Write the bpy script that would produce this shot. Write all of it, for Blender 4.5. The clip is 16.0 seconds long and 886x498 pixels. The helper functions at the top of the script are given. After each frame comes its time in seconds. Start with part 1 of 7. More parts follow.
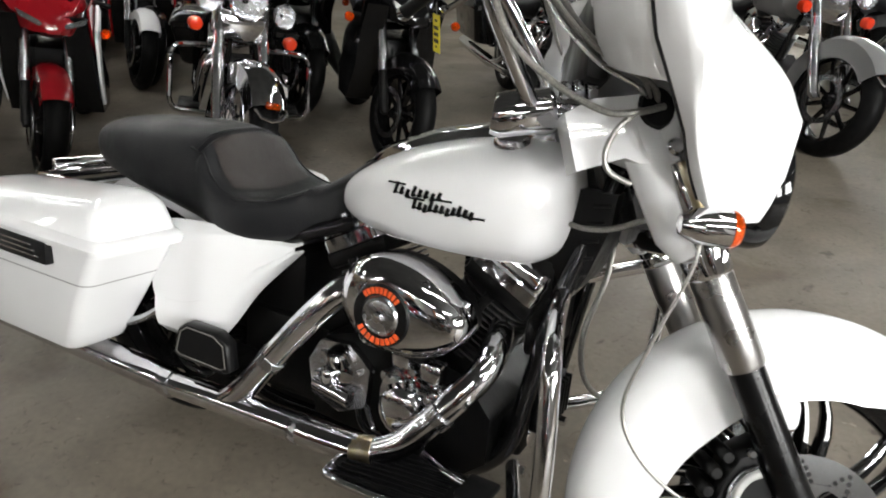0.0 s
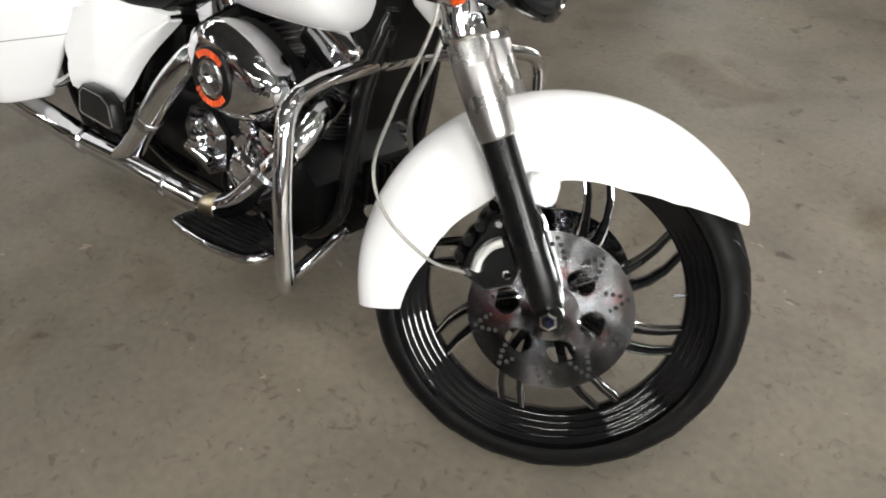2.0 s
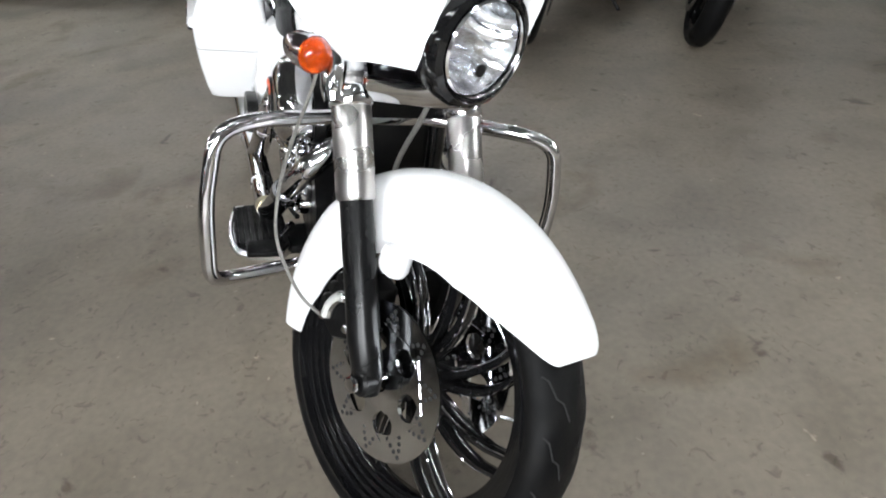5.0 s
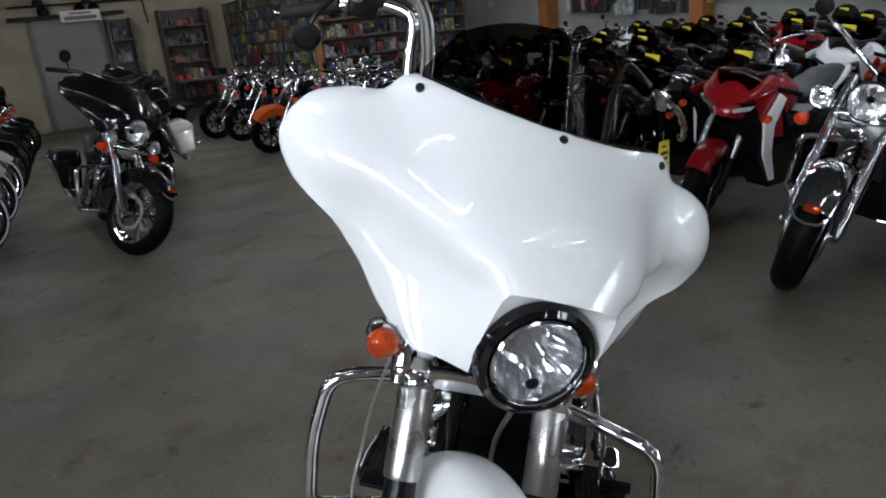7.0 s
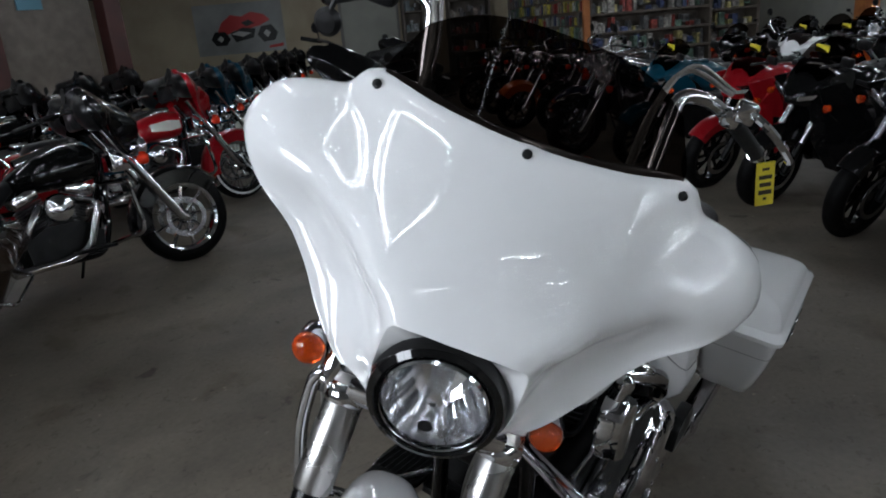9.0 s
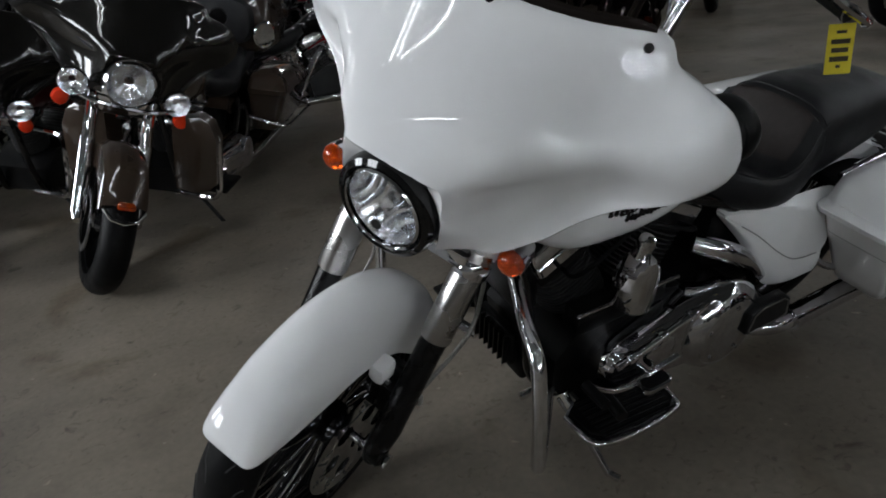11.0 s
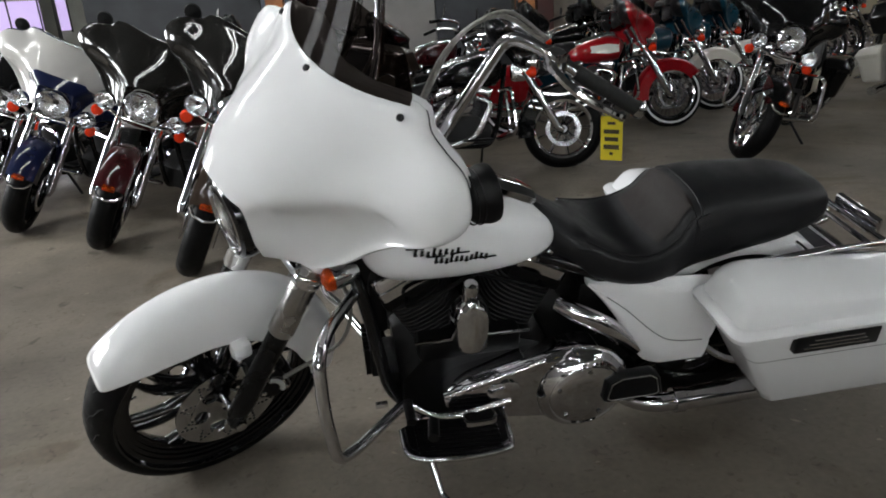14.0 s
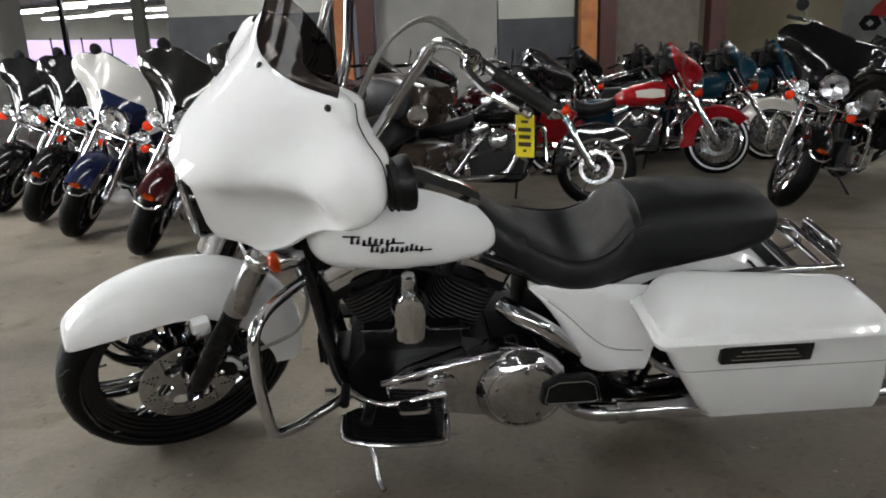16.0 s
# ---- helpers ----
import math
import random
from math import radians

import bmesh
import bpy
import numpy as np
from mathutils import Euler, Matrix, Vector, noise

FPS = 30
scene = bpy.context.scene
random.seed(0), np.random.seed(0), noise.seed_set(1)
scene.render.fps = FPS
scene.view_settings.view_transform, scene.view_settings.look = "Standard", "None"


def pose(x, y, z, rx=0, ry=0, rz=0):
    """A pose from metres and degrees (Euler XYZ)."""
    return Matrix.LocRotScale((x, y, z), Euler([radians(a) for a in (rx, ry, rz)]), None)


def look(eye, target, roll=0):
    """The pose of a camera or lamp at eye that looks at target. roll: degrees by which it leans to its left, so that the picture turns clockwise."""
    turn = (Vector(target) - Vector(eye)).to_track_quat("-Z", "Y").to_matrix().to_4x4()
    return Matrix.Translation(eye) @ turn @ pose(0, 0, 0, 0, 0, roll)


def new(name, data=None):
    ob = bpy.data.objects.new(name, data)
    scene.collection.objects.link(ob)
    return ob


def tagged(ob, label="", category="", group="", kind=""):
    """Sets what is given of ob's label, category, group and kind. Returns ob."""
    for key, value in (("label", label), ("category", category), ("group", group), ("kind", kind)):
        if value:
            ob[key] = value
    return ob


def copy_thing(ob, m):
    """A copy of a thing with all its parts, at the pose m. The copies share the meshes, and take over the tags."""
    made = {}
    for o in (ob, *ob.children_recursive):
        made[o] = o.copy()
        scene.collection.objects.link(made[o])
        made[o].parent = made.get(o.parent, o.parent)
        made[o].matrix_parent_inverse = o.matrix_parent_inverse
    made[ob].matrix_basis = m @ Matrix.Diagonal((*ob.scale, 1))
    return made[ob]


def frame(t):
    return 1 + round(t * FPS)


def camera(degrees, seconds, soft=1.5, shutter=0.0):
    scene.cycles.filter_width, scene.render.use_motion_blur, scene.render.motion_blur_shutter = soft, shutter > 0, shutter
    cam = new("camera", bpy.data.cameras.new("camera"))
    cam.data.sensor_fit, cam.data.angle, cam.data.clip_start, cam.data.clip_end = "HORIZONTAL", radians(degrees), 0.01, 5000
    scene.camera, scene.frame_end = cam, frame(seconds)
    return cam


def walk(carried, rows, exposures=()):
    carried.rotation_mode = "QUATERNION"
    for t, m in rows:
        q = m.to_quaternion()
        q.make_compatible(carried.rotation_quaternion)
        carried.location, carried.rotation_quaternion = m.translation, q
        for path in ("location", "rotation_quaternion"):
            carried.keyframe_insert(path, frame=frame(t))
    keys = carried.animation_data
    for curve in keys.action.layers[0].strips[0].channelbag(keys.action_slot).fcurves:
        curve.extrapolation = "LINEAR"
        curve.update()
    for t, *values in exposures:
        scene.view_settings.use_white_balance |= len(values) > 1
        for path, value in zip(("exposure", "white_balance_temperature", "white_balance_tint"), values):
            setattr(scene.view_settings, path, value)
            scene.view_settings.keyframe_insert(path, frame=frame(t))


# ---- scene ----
cam = camera(64.6, 16.0, 1.8, 0.2)
PATH = [
    (0, (1.54, -1.151, 1.35), (0.585, 0.36, 0.454), -0.2),
    (0.5, (1.736, -1.134, 1.349), (0.692, 0.269, 0.379), -0.1),
    (1, (1.877, -1.086, 1.329), (0.763, 0.206, 0.284), -0.6),
    (1.5, (1.993, -0.981, 1.272), (0.901, 0.224, 0.107), -0.6),
    (2, (2.089, -0.873, 1.262), (1.026, 0.232, -0.022), -2.1),
    (2.5, (2.248, -0.775, 1.252), (1.095, 0.238, -0.031), -3.2),
    (3, (2.327, -0.654, 1.235), (1.018, 0.21, -0.006), -5.5),
    (3.2, (2.336, -0.592, 1.222), (0.975, 0.199, -0.012), -6.0),
    (5.3, (2.56, -0.066, 1.285), (0.859, 0.113, 0.249), -6.0),
    (5.5, (2.553, -0.025, 1.309), (0.795, 0.074, 0.36), -6.0),
    (6, (2.563, 0.095, 1.4), (0.726, -0.01, 0.616), -6.6),
    (6.5, (2.577, 0.235, 1.436), (0.722, -0.084, 0.759), -6.0),
    (7, (2.497, 0.344, 1.441), (0.661, -0.167, 0.834), -6.2),
    (7.5, (2.394, 0.435, 1.455), (0.594, -0.249, 0.913), -5.2),
    (8, (2.322, 0.583, 1.464), (0.61, -0.329, 0.976), -6.1),
    (8.5, (2.26, 0.716, 1.451), (0.657, -0.372, 0.955), -6.0),
    (9, (2.129, 0.81, 1.416), (0.634, -0.375, 0.816), -5.0),
    (9.5, (2.016, 0.918, 1.388), (0.665, -0.373, 0.677), -4.2),
    (10, (1.951, 1.114, 1.375), (0.847, -0.354, 0.583), -4.8),
    (10.2, (1.925, 1.165, 1.36), (0.908, -0.351, 0.544), -5.6),
    (12.3, (1.474, 1.608, 1.341), (1.078, -0.176, 0.528), -4.6),
    (12.5, (1.409, 1.629, 1.335), (1.046, -0.173, 0.546), -4.3),
    (13, (1.279, 1.71, 1.333), (0.973, -0.113, 0.568), -4.4),
    (13.5, (1.156, 1.845, 1.342), (0.922, -0.014, 0.642), -4.0),
    (14, (1.043, 1.899, 1.335), (0.853, 0.024, 0.668), -3.8),
    (14.5, (0.924, 1.916, 1.32), (0.731, 0.041, 0.649), -2.7),
    (15, (0.835, 1.972, 1.3), (0.698, 0.081, 0.664), -2.2),
    (15.5, (0.752, 2.052, 1.272), (0.774, 0.133, 0.71), -2.2),
    (16, (0.709, 2.062, 1.215), (0.712, 0.134, 0.685), -2.1),
]
walk(cam, [(t, look(eye, target, roll)) for t, eye, target, roll in PATH],
     [(0, 2.0, 6800, 10), (2.0, 2.15, 6900, 10), (3.2, 2.5, 6900, 10), (5.3, 2.25, 6300, 10), (6, 1.65, 6100, 10), (7, 1.2, 6000, 10), (8.5, 1.0, 6000, 10), (9.5, 0.75, 6000, 10), (10.2, 0.65, 6100, 10), (12.3, 0.98, 6400, 10), (14.5, 1.5, 6550, 10), (16, 1.75, 6650, 10)])
TUBE_GLOW, WINDOW_WATTS = 20.0, 108
FLOOR = -0.018

# ---- light ----
world = bpy.data.worlds.new("world")
scene.world = world
world.use_nodes = True
world.node_tree.nodes["Background"].inputs[0].default_value = (0.55, 0.62, 0.75, 1)
world.node_tree.nodes["Background"].inputs[1].default_value = 0.05


# ---- materials ----
def material(name, color, rough=0.5, metal=0.0, color2=None, scale=8.0, spread=(0.38, 0.68), bump=0.0, bump_scale=60.0, coat=0.0, wear=0.0, wear_scale=14.0, emit=0.0, spec=0.5):
    m = bpy.data.materials.new(name)
    m.use_nodes = True
    nt = m.node_tree
    b = nt.nodes["Principled BSDF"]
    b.inputs["Base Color"].default_value = (*color, 1)
    b.inputs["Roughness"].default_value = rough
    b.inputs["Metallic"].default_value = metal
    b.inputs["Coat Weight"].default_value = coat
    b.inputs["Specular IOR Level"].default_value = spec
    b.inputs["Coat Roughness"].default_value = 0.012
    if emit:
        b.inputs["Emission Color"].default_value = (*color, 1)
        b.inputs["Emission Strength"].default_value = emit
    tc = nt.nodes.new("ShaderNodeTexCoord")

    def noise_at(s, detail=6):
        n = nt.nodes.new("ShaderNodeTexNoise")
        n.inputs["Scale"].default_value = s
        n.inputs["Detail"].default_value = detail
        nt.links.new(tc.outputs["Object"], n.inputs["Vector"])
        return n.outputs["Fac"]

    if color2:
        r = nt.nodes.new("ShaderNodeValToRGB")
        r.color_ramp.elements[0].position, r.color_ramp.elements[1].position = spread
        r.color_ramp.elements[0].color = (*color, 1)
        r.color_ramp.elements[1].color = (*color2, 1)
        nt.links.new(noise_at(scale), r.inputs[0])
        nt.links.new(r.outputs[0], b.inputs["Base Color"])
    if wear:
        w = nt.nodes.new("ShaderNodeMapRange")
        w.inputs["From Min"].default_value, w.inputs["From Max"].default_value = 0.35, 0.7
        w.inputs["To Min"].default_value, w.inputs["To Max"].default_value = max(0.0, rough - wear * 0.5), rough + wear
        nt.links.new(noise_at(wear_scale), w.inputs["Value"])
        nt.links.new(w.outputs[0], b.inputs["Roughness"])
    if bump:
        bp = nt.nodes.new("ShaderNodeBump")
        bp.inputs["Strength"].default_value = bump
        bp.inputs["Distance"].default_value = 0.003
        nt.links.new(noise_at(bump_scale, 4), bp.inputs["Height"])
        nt.links.new(bp.outputs[0], b.inputs["Normal"])
    return m


def paint(name, color, color2=None):
    return material(name, color, 0.3, 0.0, color2 or tuple(c * 0.93 for c in color), 5, coat=1.0, wear=0.08, wear_scale=9, spec=0.05)


WHITE = material("white_paint", (0.80, 0.80, 0.805), 0.4, 0.0, (0.785, 0.785, 0.79), 3, coat=1.0, spec=0.0)
CHROME = material("chrome", (0.72, 0.72, 0.735), 0.05, 1.0, (0.62, 0.62, 0.64), 30, wear=0.07, wear_scale=22)
BRUSHED = material("brushed_steel", (0.46, 0.45, 0.44), 0.27, 1.0, (0.37, 0.36, 0.355), 8, wear=0.05, wear_scale=10)
POLISHED = material("polished_steel", (0.66, 0.67, 0.69), 0.08, 1.0, (0.60, 0.61, 0.63), 10, wear=0.02, wear_scale=6)
STEEL = material("bare_steel", (0.44, 0.44, 0.45), 0.24, 1.0, (0.40, 0.40, 0.41), 14, wear=0.04, wear_scale=12)
REFLECT = material("reflector_silver", (0.80, 0.81, 0.84), 0.15, 1.0)
ALLOY = material("bare_alloy", (0.50, 0.50, 0.48), 0.5, 0.25, (0.44, 0.44, 0.43), 30)
BLACK = material("black_paint", (0.004, 0.004, 0.0045), 0.22, 0.0, (0.006, 0.006, 0.006), 20, coat=0.8, wear=0.1, spec=0.02)
BLACKPL = material("black_plastic", (0.005, 0.005, 0.0055), 0.34, 0.0, (0.008, 0.008, 0.008), 40, wear=0.12, spec=0.22)
BLACKSAT = material("satin_black", (0.0025, 0.0025, 0.0028), 0.36, 0.0, (0.0045, 0.0043, 0.004), 18, bump=0.15, bump_scale=120, wear=0.15, spec=0.16)
SLIDER = material("slider_black", (0.003, 0.003, 0.0033), 0.27, 0.0, (0.005, 0.005, 0.005), 12, wear=0.08, spec=0.22)
FINS = material("black_fins", (0.028, 0.028, 0.029), 0.34, 0.3, (0.045, 0.044, 0.043), 60, spec=0.5)
LEATHER = material("black_leather", (0.009, 0.0092, 0.0105), 0.42, 0.0, (0.013, 0.013, 0.0138), 18, bump=0.35, bump_scale=260, wear=0.10, spec=0.24)
LEATHERB = material("brown_black_leather", (0.016, 0.011, 0.0095), 0.46, 0.0, (0.022, 0.016, 0.014), 60, bump=0.5, bump_scale=320, wear=0.1, spec=0.25)
RUBBER = material("tyre_rubber", (0.003, 0.003, 0.0033), 0.48, 0.0, (0.005, 0.0048, 0.0046), 25, bump=0.12, bump_scale=150, wear=0.2, spec=0.09)
GRIP = material("grip_rubber", (0.009, 0.009, 0.009), 0.6, 0.0, (0.014, 0.014, 0.014), 50, bump=0.4, bump_scale=180, spec=0.3)
DARKGAP = material("recess_shade", (0.006, 0.006, 0.006), 0.8)
HOSE = material("braided_hose", (0.27, 0.26, 0.24), 0.38, 0.5, (0.18, 0.175, 0.165), 220)
HEATED = material("heat_tint", (0.42, 0.33, 0.16), 0.3, 1.0, (0.55, 0.5, 0.42), 30)
ORANGE = material("orange_print", (0.75, 0.10, 0.025), 0.4)


def lens(name, color, rough=0.05, t=0.6):
    m = material(name, color, rough)
    b = m.node_tree.nodes["Principled BSDF"]
    b.inputs["Transmission Weight"].default_value = t
    b.inputs["IOR"].default_value = 1.45
    return m


AMBER = lens("amber_lens", (0.80, 0.10, 0.008), 0.08, 0.7)
GLASS = lens("clear_glass", (1, 1, 1), 0.0, 1.0)
# thin smoked acrylic: tinted clear sheet with a faint gloss
SMOKED = bpy.data.materials.new("smoked_shield")
SMOKED.use_nodes = True
nt = SMOKED.node_tree
clear, gloss, mix = nt.nodes.new("ShaderNodeBsdfTransparent"), nt.nodes.new("ShaderNodeBsdfGlossy"), nt.nodes.new("ShaderNodeMixShader")
clear.inputs[0].default_value = (0.085, 0.072, 0.066, 1)
gloss.inputs["Roughness"].default_value = 0.02
mix.inputs[0].default_value = 0.004
nt.links.new(clear.outputs[0], mix.inputs[1])
nt.links.new(gloss.outputs[0], mix.inputs[2])
nt.links.new(mix.outputs[0], nt.nodes["Material Output"].inputs[0])

# stained concrete: large clouds, small blotches and dark spots
CONC = material("concrete", (0.24, 0.23, 0.21), 0.5, bump=0.08, bump_scale=35, wear=0.14, wear_scale=1.2, spec=0.3)
nt = CONC.node_tree
tc = nt.nodes.new("ShaderNodeTexCoord")


def cloud(s, lo, hi, a, b, detail=8, distort=0.0):
    n = nt.nodes.new("ShaderNodeTexNoise")
    n.inputs["Scale"].default_value, n.inputs["Detail"].default_value, n.inputs["Distortion"].default_value = s, detail, distort
    nt.links.new(tc.outputs["Object"], n.inputs["Vector"])
    r = nt.nodes.new("ShaderNodeValToRGB")
    r.color_ramp.elements[0].position, r.color_ramp.elements[1].position = lo, hi
    r.color_ramp.elements[0].color, r.color_ramp.elements[1].color = (*a, 1), (*b, 1)
    nt.links.new(n.outputs["Fac"], r.inputs[0])
    return r.outputs[0]


def times(a, b):
    n = nt.nodes.new("ShaderNodeMix")
    n.data_type, n.blend_type = "RGBA", "MULTIPLY"
    n.inputs[0].default_value = 1.0
    nt.links.new(a, n.inputs[6])
    nt.links.new(b, n.inputs[7])
    return n.outputs[2]


base = cloud(0.55, 0.3, 0.72, (0.210, 0.183, 0.147), (0.138, 0.119, 0.095), 9, 0.4)
blot = cloud(3.2, 0.30, 0.50, (0.80, 0.79, 0.78), (1, 1, 1), 8, 0.3)
fine = cloud(45, 0.3, 0.7, (0.88, 0.88, 0.88), (1.06, 1.05, 1.04), 5)
spot = cloud(7.0, 0.28, 0.335, (0.50, 0.48, 0.46), (1, 1, 1), 5, 0.5)
smear = cloud(2.1, 0.33, 0.42, (0.72, 0.67, 0.60), (1, 1, 1), 9, 0.5)
crumb = cloud(19.0, 0.735, 0.775, (1, 1, 1), (1.7, 1.7, 1.7), 2, 0.4)
patch = cloud(1.3, 0.34, 0.66, (0.80, 0.80, 0.81), (1.14, 1.13, 1.11), 10, 0.2)
scuff = cloud(26.0, 0.30, 0.40, (0.72, 0.70, 0.68), (1, 1, 1), 3, 1.5)
nt.links.new(times(times(times(times(times(times(times(base, blot), fine), spot), smear), crumb), patch), scuff), nt.nodes["Principled BSDF"].inputs["Base Color"])

CREAM = material("cream_wall", (0.44, 0.38, 0.27), 0.8, 0.0, (0.36, 0.30, 0.21), 1.5, bump=0.1)
GREYWALL = material("grey_panel", (0.20, 0.19, 0.18), 0.7, 0.0, (0.16, 0.155, 0.145), 2)
DARKWALL = material("dark_wainscot", (0.02, 0.022, 0.026), 0.6, 0.0, (0.03, 0.033, 0.037), 3)
PALEWALL = material("pale_wall", (0.31, 0.31, 0.275), 0.8, 0.0, (0.26, 0.26, 0.235), 2)
BLOCK = material("block_wall", (0.20, 0.19, 0.18), 0.85, 0.0, (0.15, 0.145, 0.14), 6, bump=0.4, bump_scale=50)
CEILP = material("ceiling_paint", (0.055, 0.056, 0.052), 0.85, 0.0, (0.038, 0.039, 0.036), 1)
REDIRON = material("red_iron", (0.045, 0.009, 0.006), 0.6, 0.0, (0.03, 0.007, 0.005), 4)
TIMBER = material("orange_timber", (0.36, 0.13, 0.035), 0.55, 0.0, (0.24, 0.08, 0.02), 5)
SHELFW = material("shelf_brown", (0.075, 0.060, 0.048), 0.6, 0.0, (0.11, 0.09, 0.07), 6)
TUBE = material("tube_glow", (0.95, 0.98, 1.0), 0.5, emit=TUBE_GLOW)
SKYPANE = material("daylight_pane", (0.9, 0.95, 1.0), 0.5, emit=0.25)
WINGLOW = material("window_daylight", (0.56, 0.44, 0.76), 0.5, emit=0.33)
YELLOW = material("yellow_tag", (0.75, 0.62, 0.02), 0.6, 0.0, (0.68, 0.56, 0.02), 20)
INK = material("tag_ink", (0.04, 0.03, 0.01), 0.7)


# ---- mesh helpers ----
def thing(name, label, category, m=Matrix(), group="", kind=""):
    ob = new(name)
    ob.matrix_world = m
    return tagged(ob, label, category, group, kind)


def part(name, bm, mat, parent=None, label="", smooth=True, m=None, kind=""):
    """Links a bmesh as one mesh object, under a thing or a part."""
    if m is not None:
        bmesh.ops.transform(bm, matrix=m, verts=bm.verts)
    bmesh.ops.recalc_face_normals(bm, faces=bm.faces)
    me = bpy.data.meshes.new(name)
    bm.to_mesh(me)
    bm.free()
    me.materials.append(mat)
    if smooth:
        me.shade_smooth()
        me.set_sharp_from_angle(angle=radians(38))
    ob = new(name, me)
    if parent is not None:
        ob.parent = parent
    return tagged(ob, label, kind=kind)


def add(bm, *others):
    """Joins other bmeshes into bm."""
    for o in others:
        tmp = bpy.data.meshes.new("tmp")
        o.to_mesh(tmp)
        o.free()
        bm.from_mesh(tmp)
        bpy.data.meshes.remove(tmp)
    return bm


def box(lo, hi, bevel=0.0, seg=2):
    bm = bmesh.new()
    bmesh.ops.create_cube(bm, size=1)
    for v in bm.verts:
        v.co = Vector([(lo[i] + hi[i]) / 2 + v.co[i] * (hi[i] - lo[i]) for i in range(3)])
    if bevel:
        bmesh.ops.bevel(bm, geom=bm.edges[:], offset=bevel, segments=seg, profile=0.5, affect="EDGES")
    return bm


def loft(rings, cap=True, closed=True):
    """A skin over rings of equal length."""
    bm = bmesh.new()
    g = [[bm.verts.new(p) for p in r] for r in rings]
    n = len(g[0])
    for a, b in zip(g, g[1:]):
        for j in range(n if closed else n - 1):
            bm.faces.new((a[j], a[(j + 1) % n], b[(j + 1) % n], b[j]))
    if cap and closed:
        bm.faces.new(g[0])
        bm.faces.new(g[-1])
    return bm


def spline(pts, n=6):
    """A smooth line through points."""
    P = [Vector(p) for p in pts]
    out = []
    for i in range(len(P) - 1):
        a, b = P[i], P[i + 1]
        p0 = P[i - 1] if i else a * 2 - b
        p3 = P[i + 2] if i + 2 < len(P) else b * 2 - a
        for k in range(n):
            t = k / n
            out.append(0.5 * ((2 * a) + (b - p0) * t + (2 * p0 - 5 * a + 4 * b - p3) * t * t + (3 * a - p0 - 3 * b + p3) * t ** 3))
    out.append(P[-1])
    return out


def fillet(pts, r=0.06, n=6):
    """A line with rounded corners."""
    P = [Vector(p) for p in pts]
    out = [P[0]]
    for a, b, c in zip(P, P[1:], P[2:]):
        d = min(r, (a - b).length * 0.48, (c - b).length * 0.48)
        s, e = b + (a - b).normalized() * d, b + (c - b).normalized() * d
        for k in range(n + 1):
            t = k / n
            out.append(s * (1 - t) ** 2 + b * 2 * t * (1 - t) + e * t * t)
    return out + [P[-1]]


def tube(path, r, n=10, ends=True):
    """A round bar along a path; r may be one radius or one for each point."""
    P = [Vector(p) for p in path]
    rs = r if isinstance(r, (list, tuple)) else [r] * len(P)
    rings = []
    up = None
    for i, p in enumerate(P):
        d = (P[min(i + 1, len(P) - 1)] - P[max(i - 1, 0)]).normalized()
        if up is None:
            up = d.orthogonal().normalized()
        up = (up - d * up.dot(d)).normalized()
        s = d.cross(up)
        rings.append([p + (up * math.cos(2 * math.pi * k / n) + s * math.sin(2 * math.pi * k / n)) * rs[i] for k in range(n)])
    return loft(rings, ends)


def lathe(profile, c=(0, 0, 0), axis=(0, 0, 1), n=24, close=False, cap=True):
    """A turned body: profile of (radius, height) about an axis through c."""
    d = Vector(axis).normalized()
    u = d.orthogonal().normalized()
    w = d.cross(u)
    c = Vector(c)
    rings = [[c + d * h + (u * math.cos(2 * math.pi * k / n) + w * math.sin(2 * math.pi * k / n)) * max(r, 0.0005) for k in range(n)] for r, h in profile]
    if close:
        rings.append(rings[0])
    bm = loft(rings, cap and not close)
    if close:
        bmesh.ops.remove_doubles(bm, verts=bm.verts, dist=1e-6)
    return bm


def plate(outline, thick, axis=1, at=0.0, bevel=0.0):
    """A flat plate from a 2D outline, square to an axis (0 x, 1 y, 2 z)."""
    def co(p, h):
        return {0: (h, p[0], p[1]), 1: (p[0], h, p[1]), 2: (p[0], p[1], h)}[axis]
    bm = loft([[co(p, at) for p in outline], [co(p, at + thick) for p in outline]])
    if bevel:
        bmesh.ops.bevel(bm, geom=[e for e in bm.edges], offset=bevel, segments=1, affect="EDGES")
    return bm


def thicken(bm, t):
    bmesh.ops.recalc_face_normals(bm, faces=bm.faces)
    bmesh.ops.solidify(bm, geom=bm.faces[:], thickness=t)
    return bm


def se_ring(x, hw, z0, z1, n=28, e=2.4, yc=0.0):
    """An oval section square to x."""
    out = []
    for k in range(n):
        a = 2 * math.pi * k / n
        c, s = math.cos(a), math.sin(a)
        out.append((x, yc + hw * math.copysign(abs(c) ** (2 / e), c), (z0 + z1) / 2 + (z1 - z0) / 2 * math.copysign(abs(s) ** (2 / e), s)))
    return out


def interp(rows, x):
    """Smooth values between rows of (x, a, b, ...)."""
    if x <= rows[0][0]:
        return rows[0][1:]
    for p, q in zip(rows, rows[1:]):
        if x <= q[0]:
            t = (x - p[0]) / (q[0] - p[0])
            return [a + (b - a) * t for a, b in zip(p[1:], q[1:])]
    return rows[-1][1:]


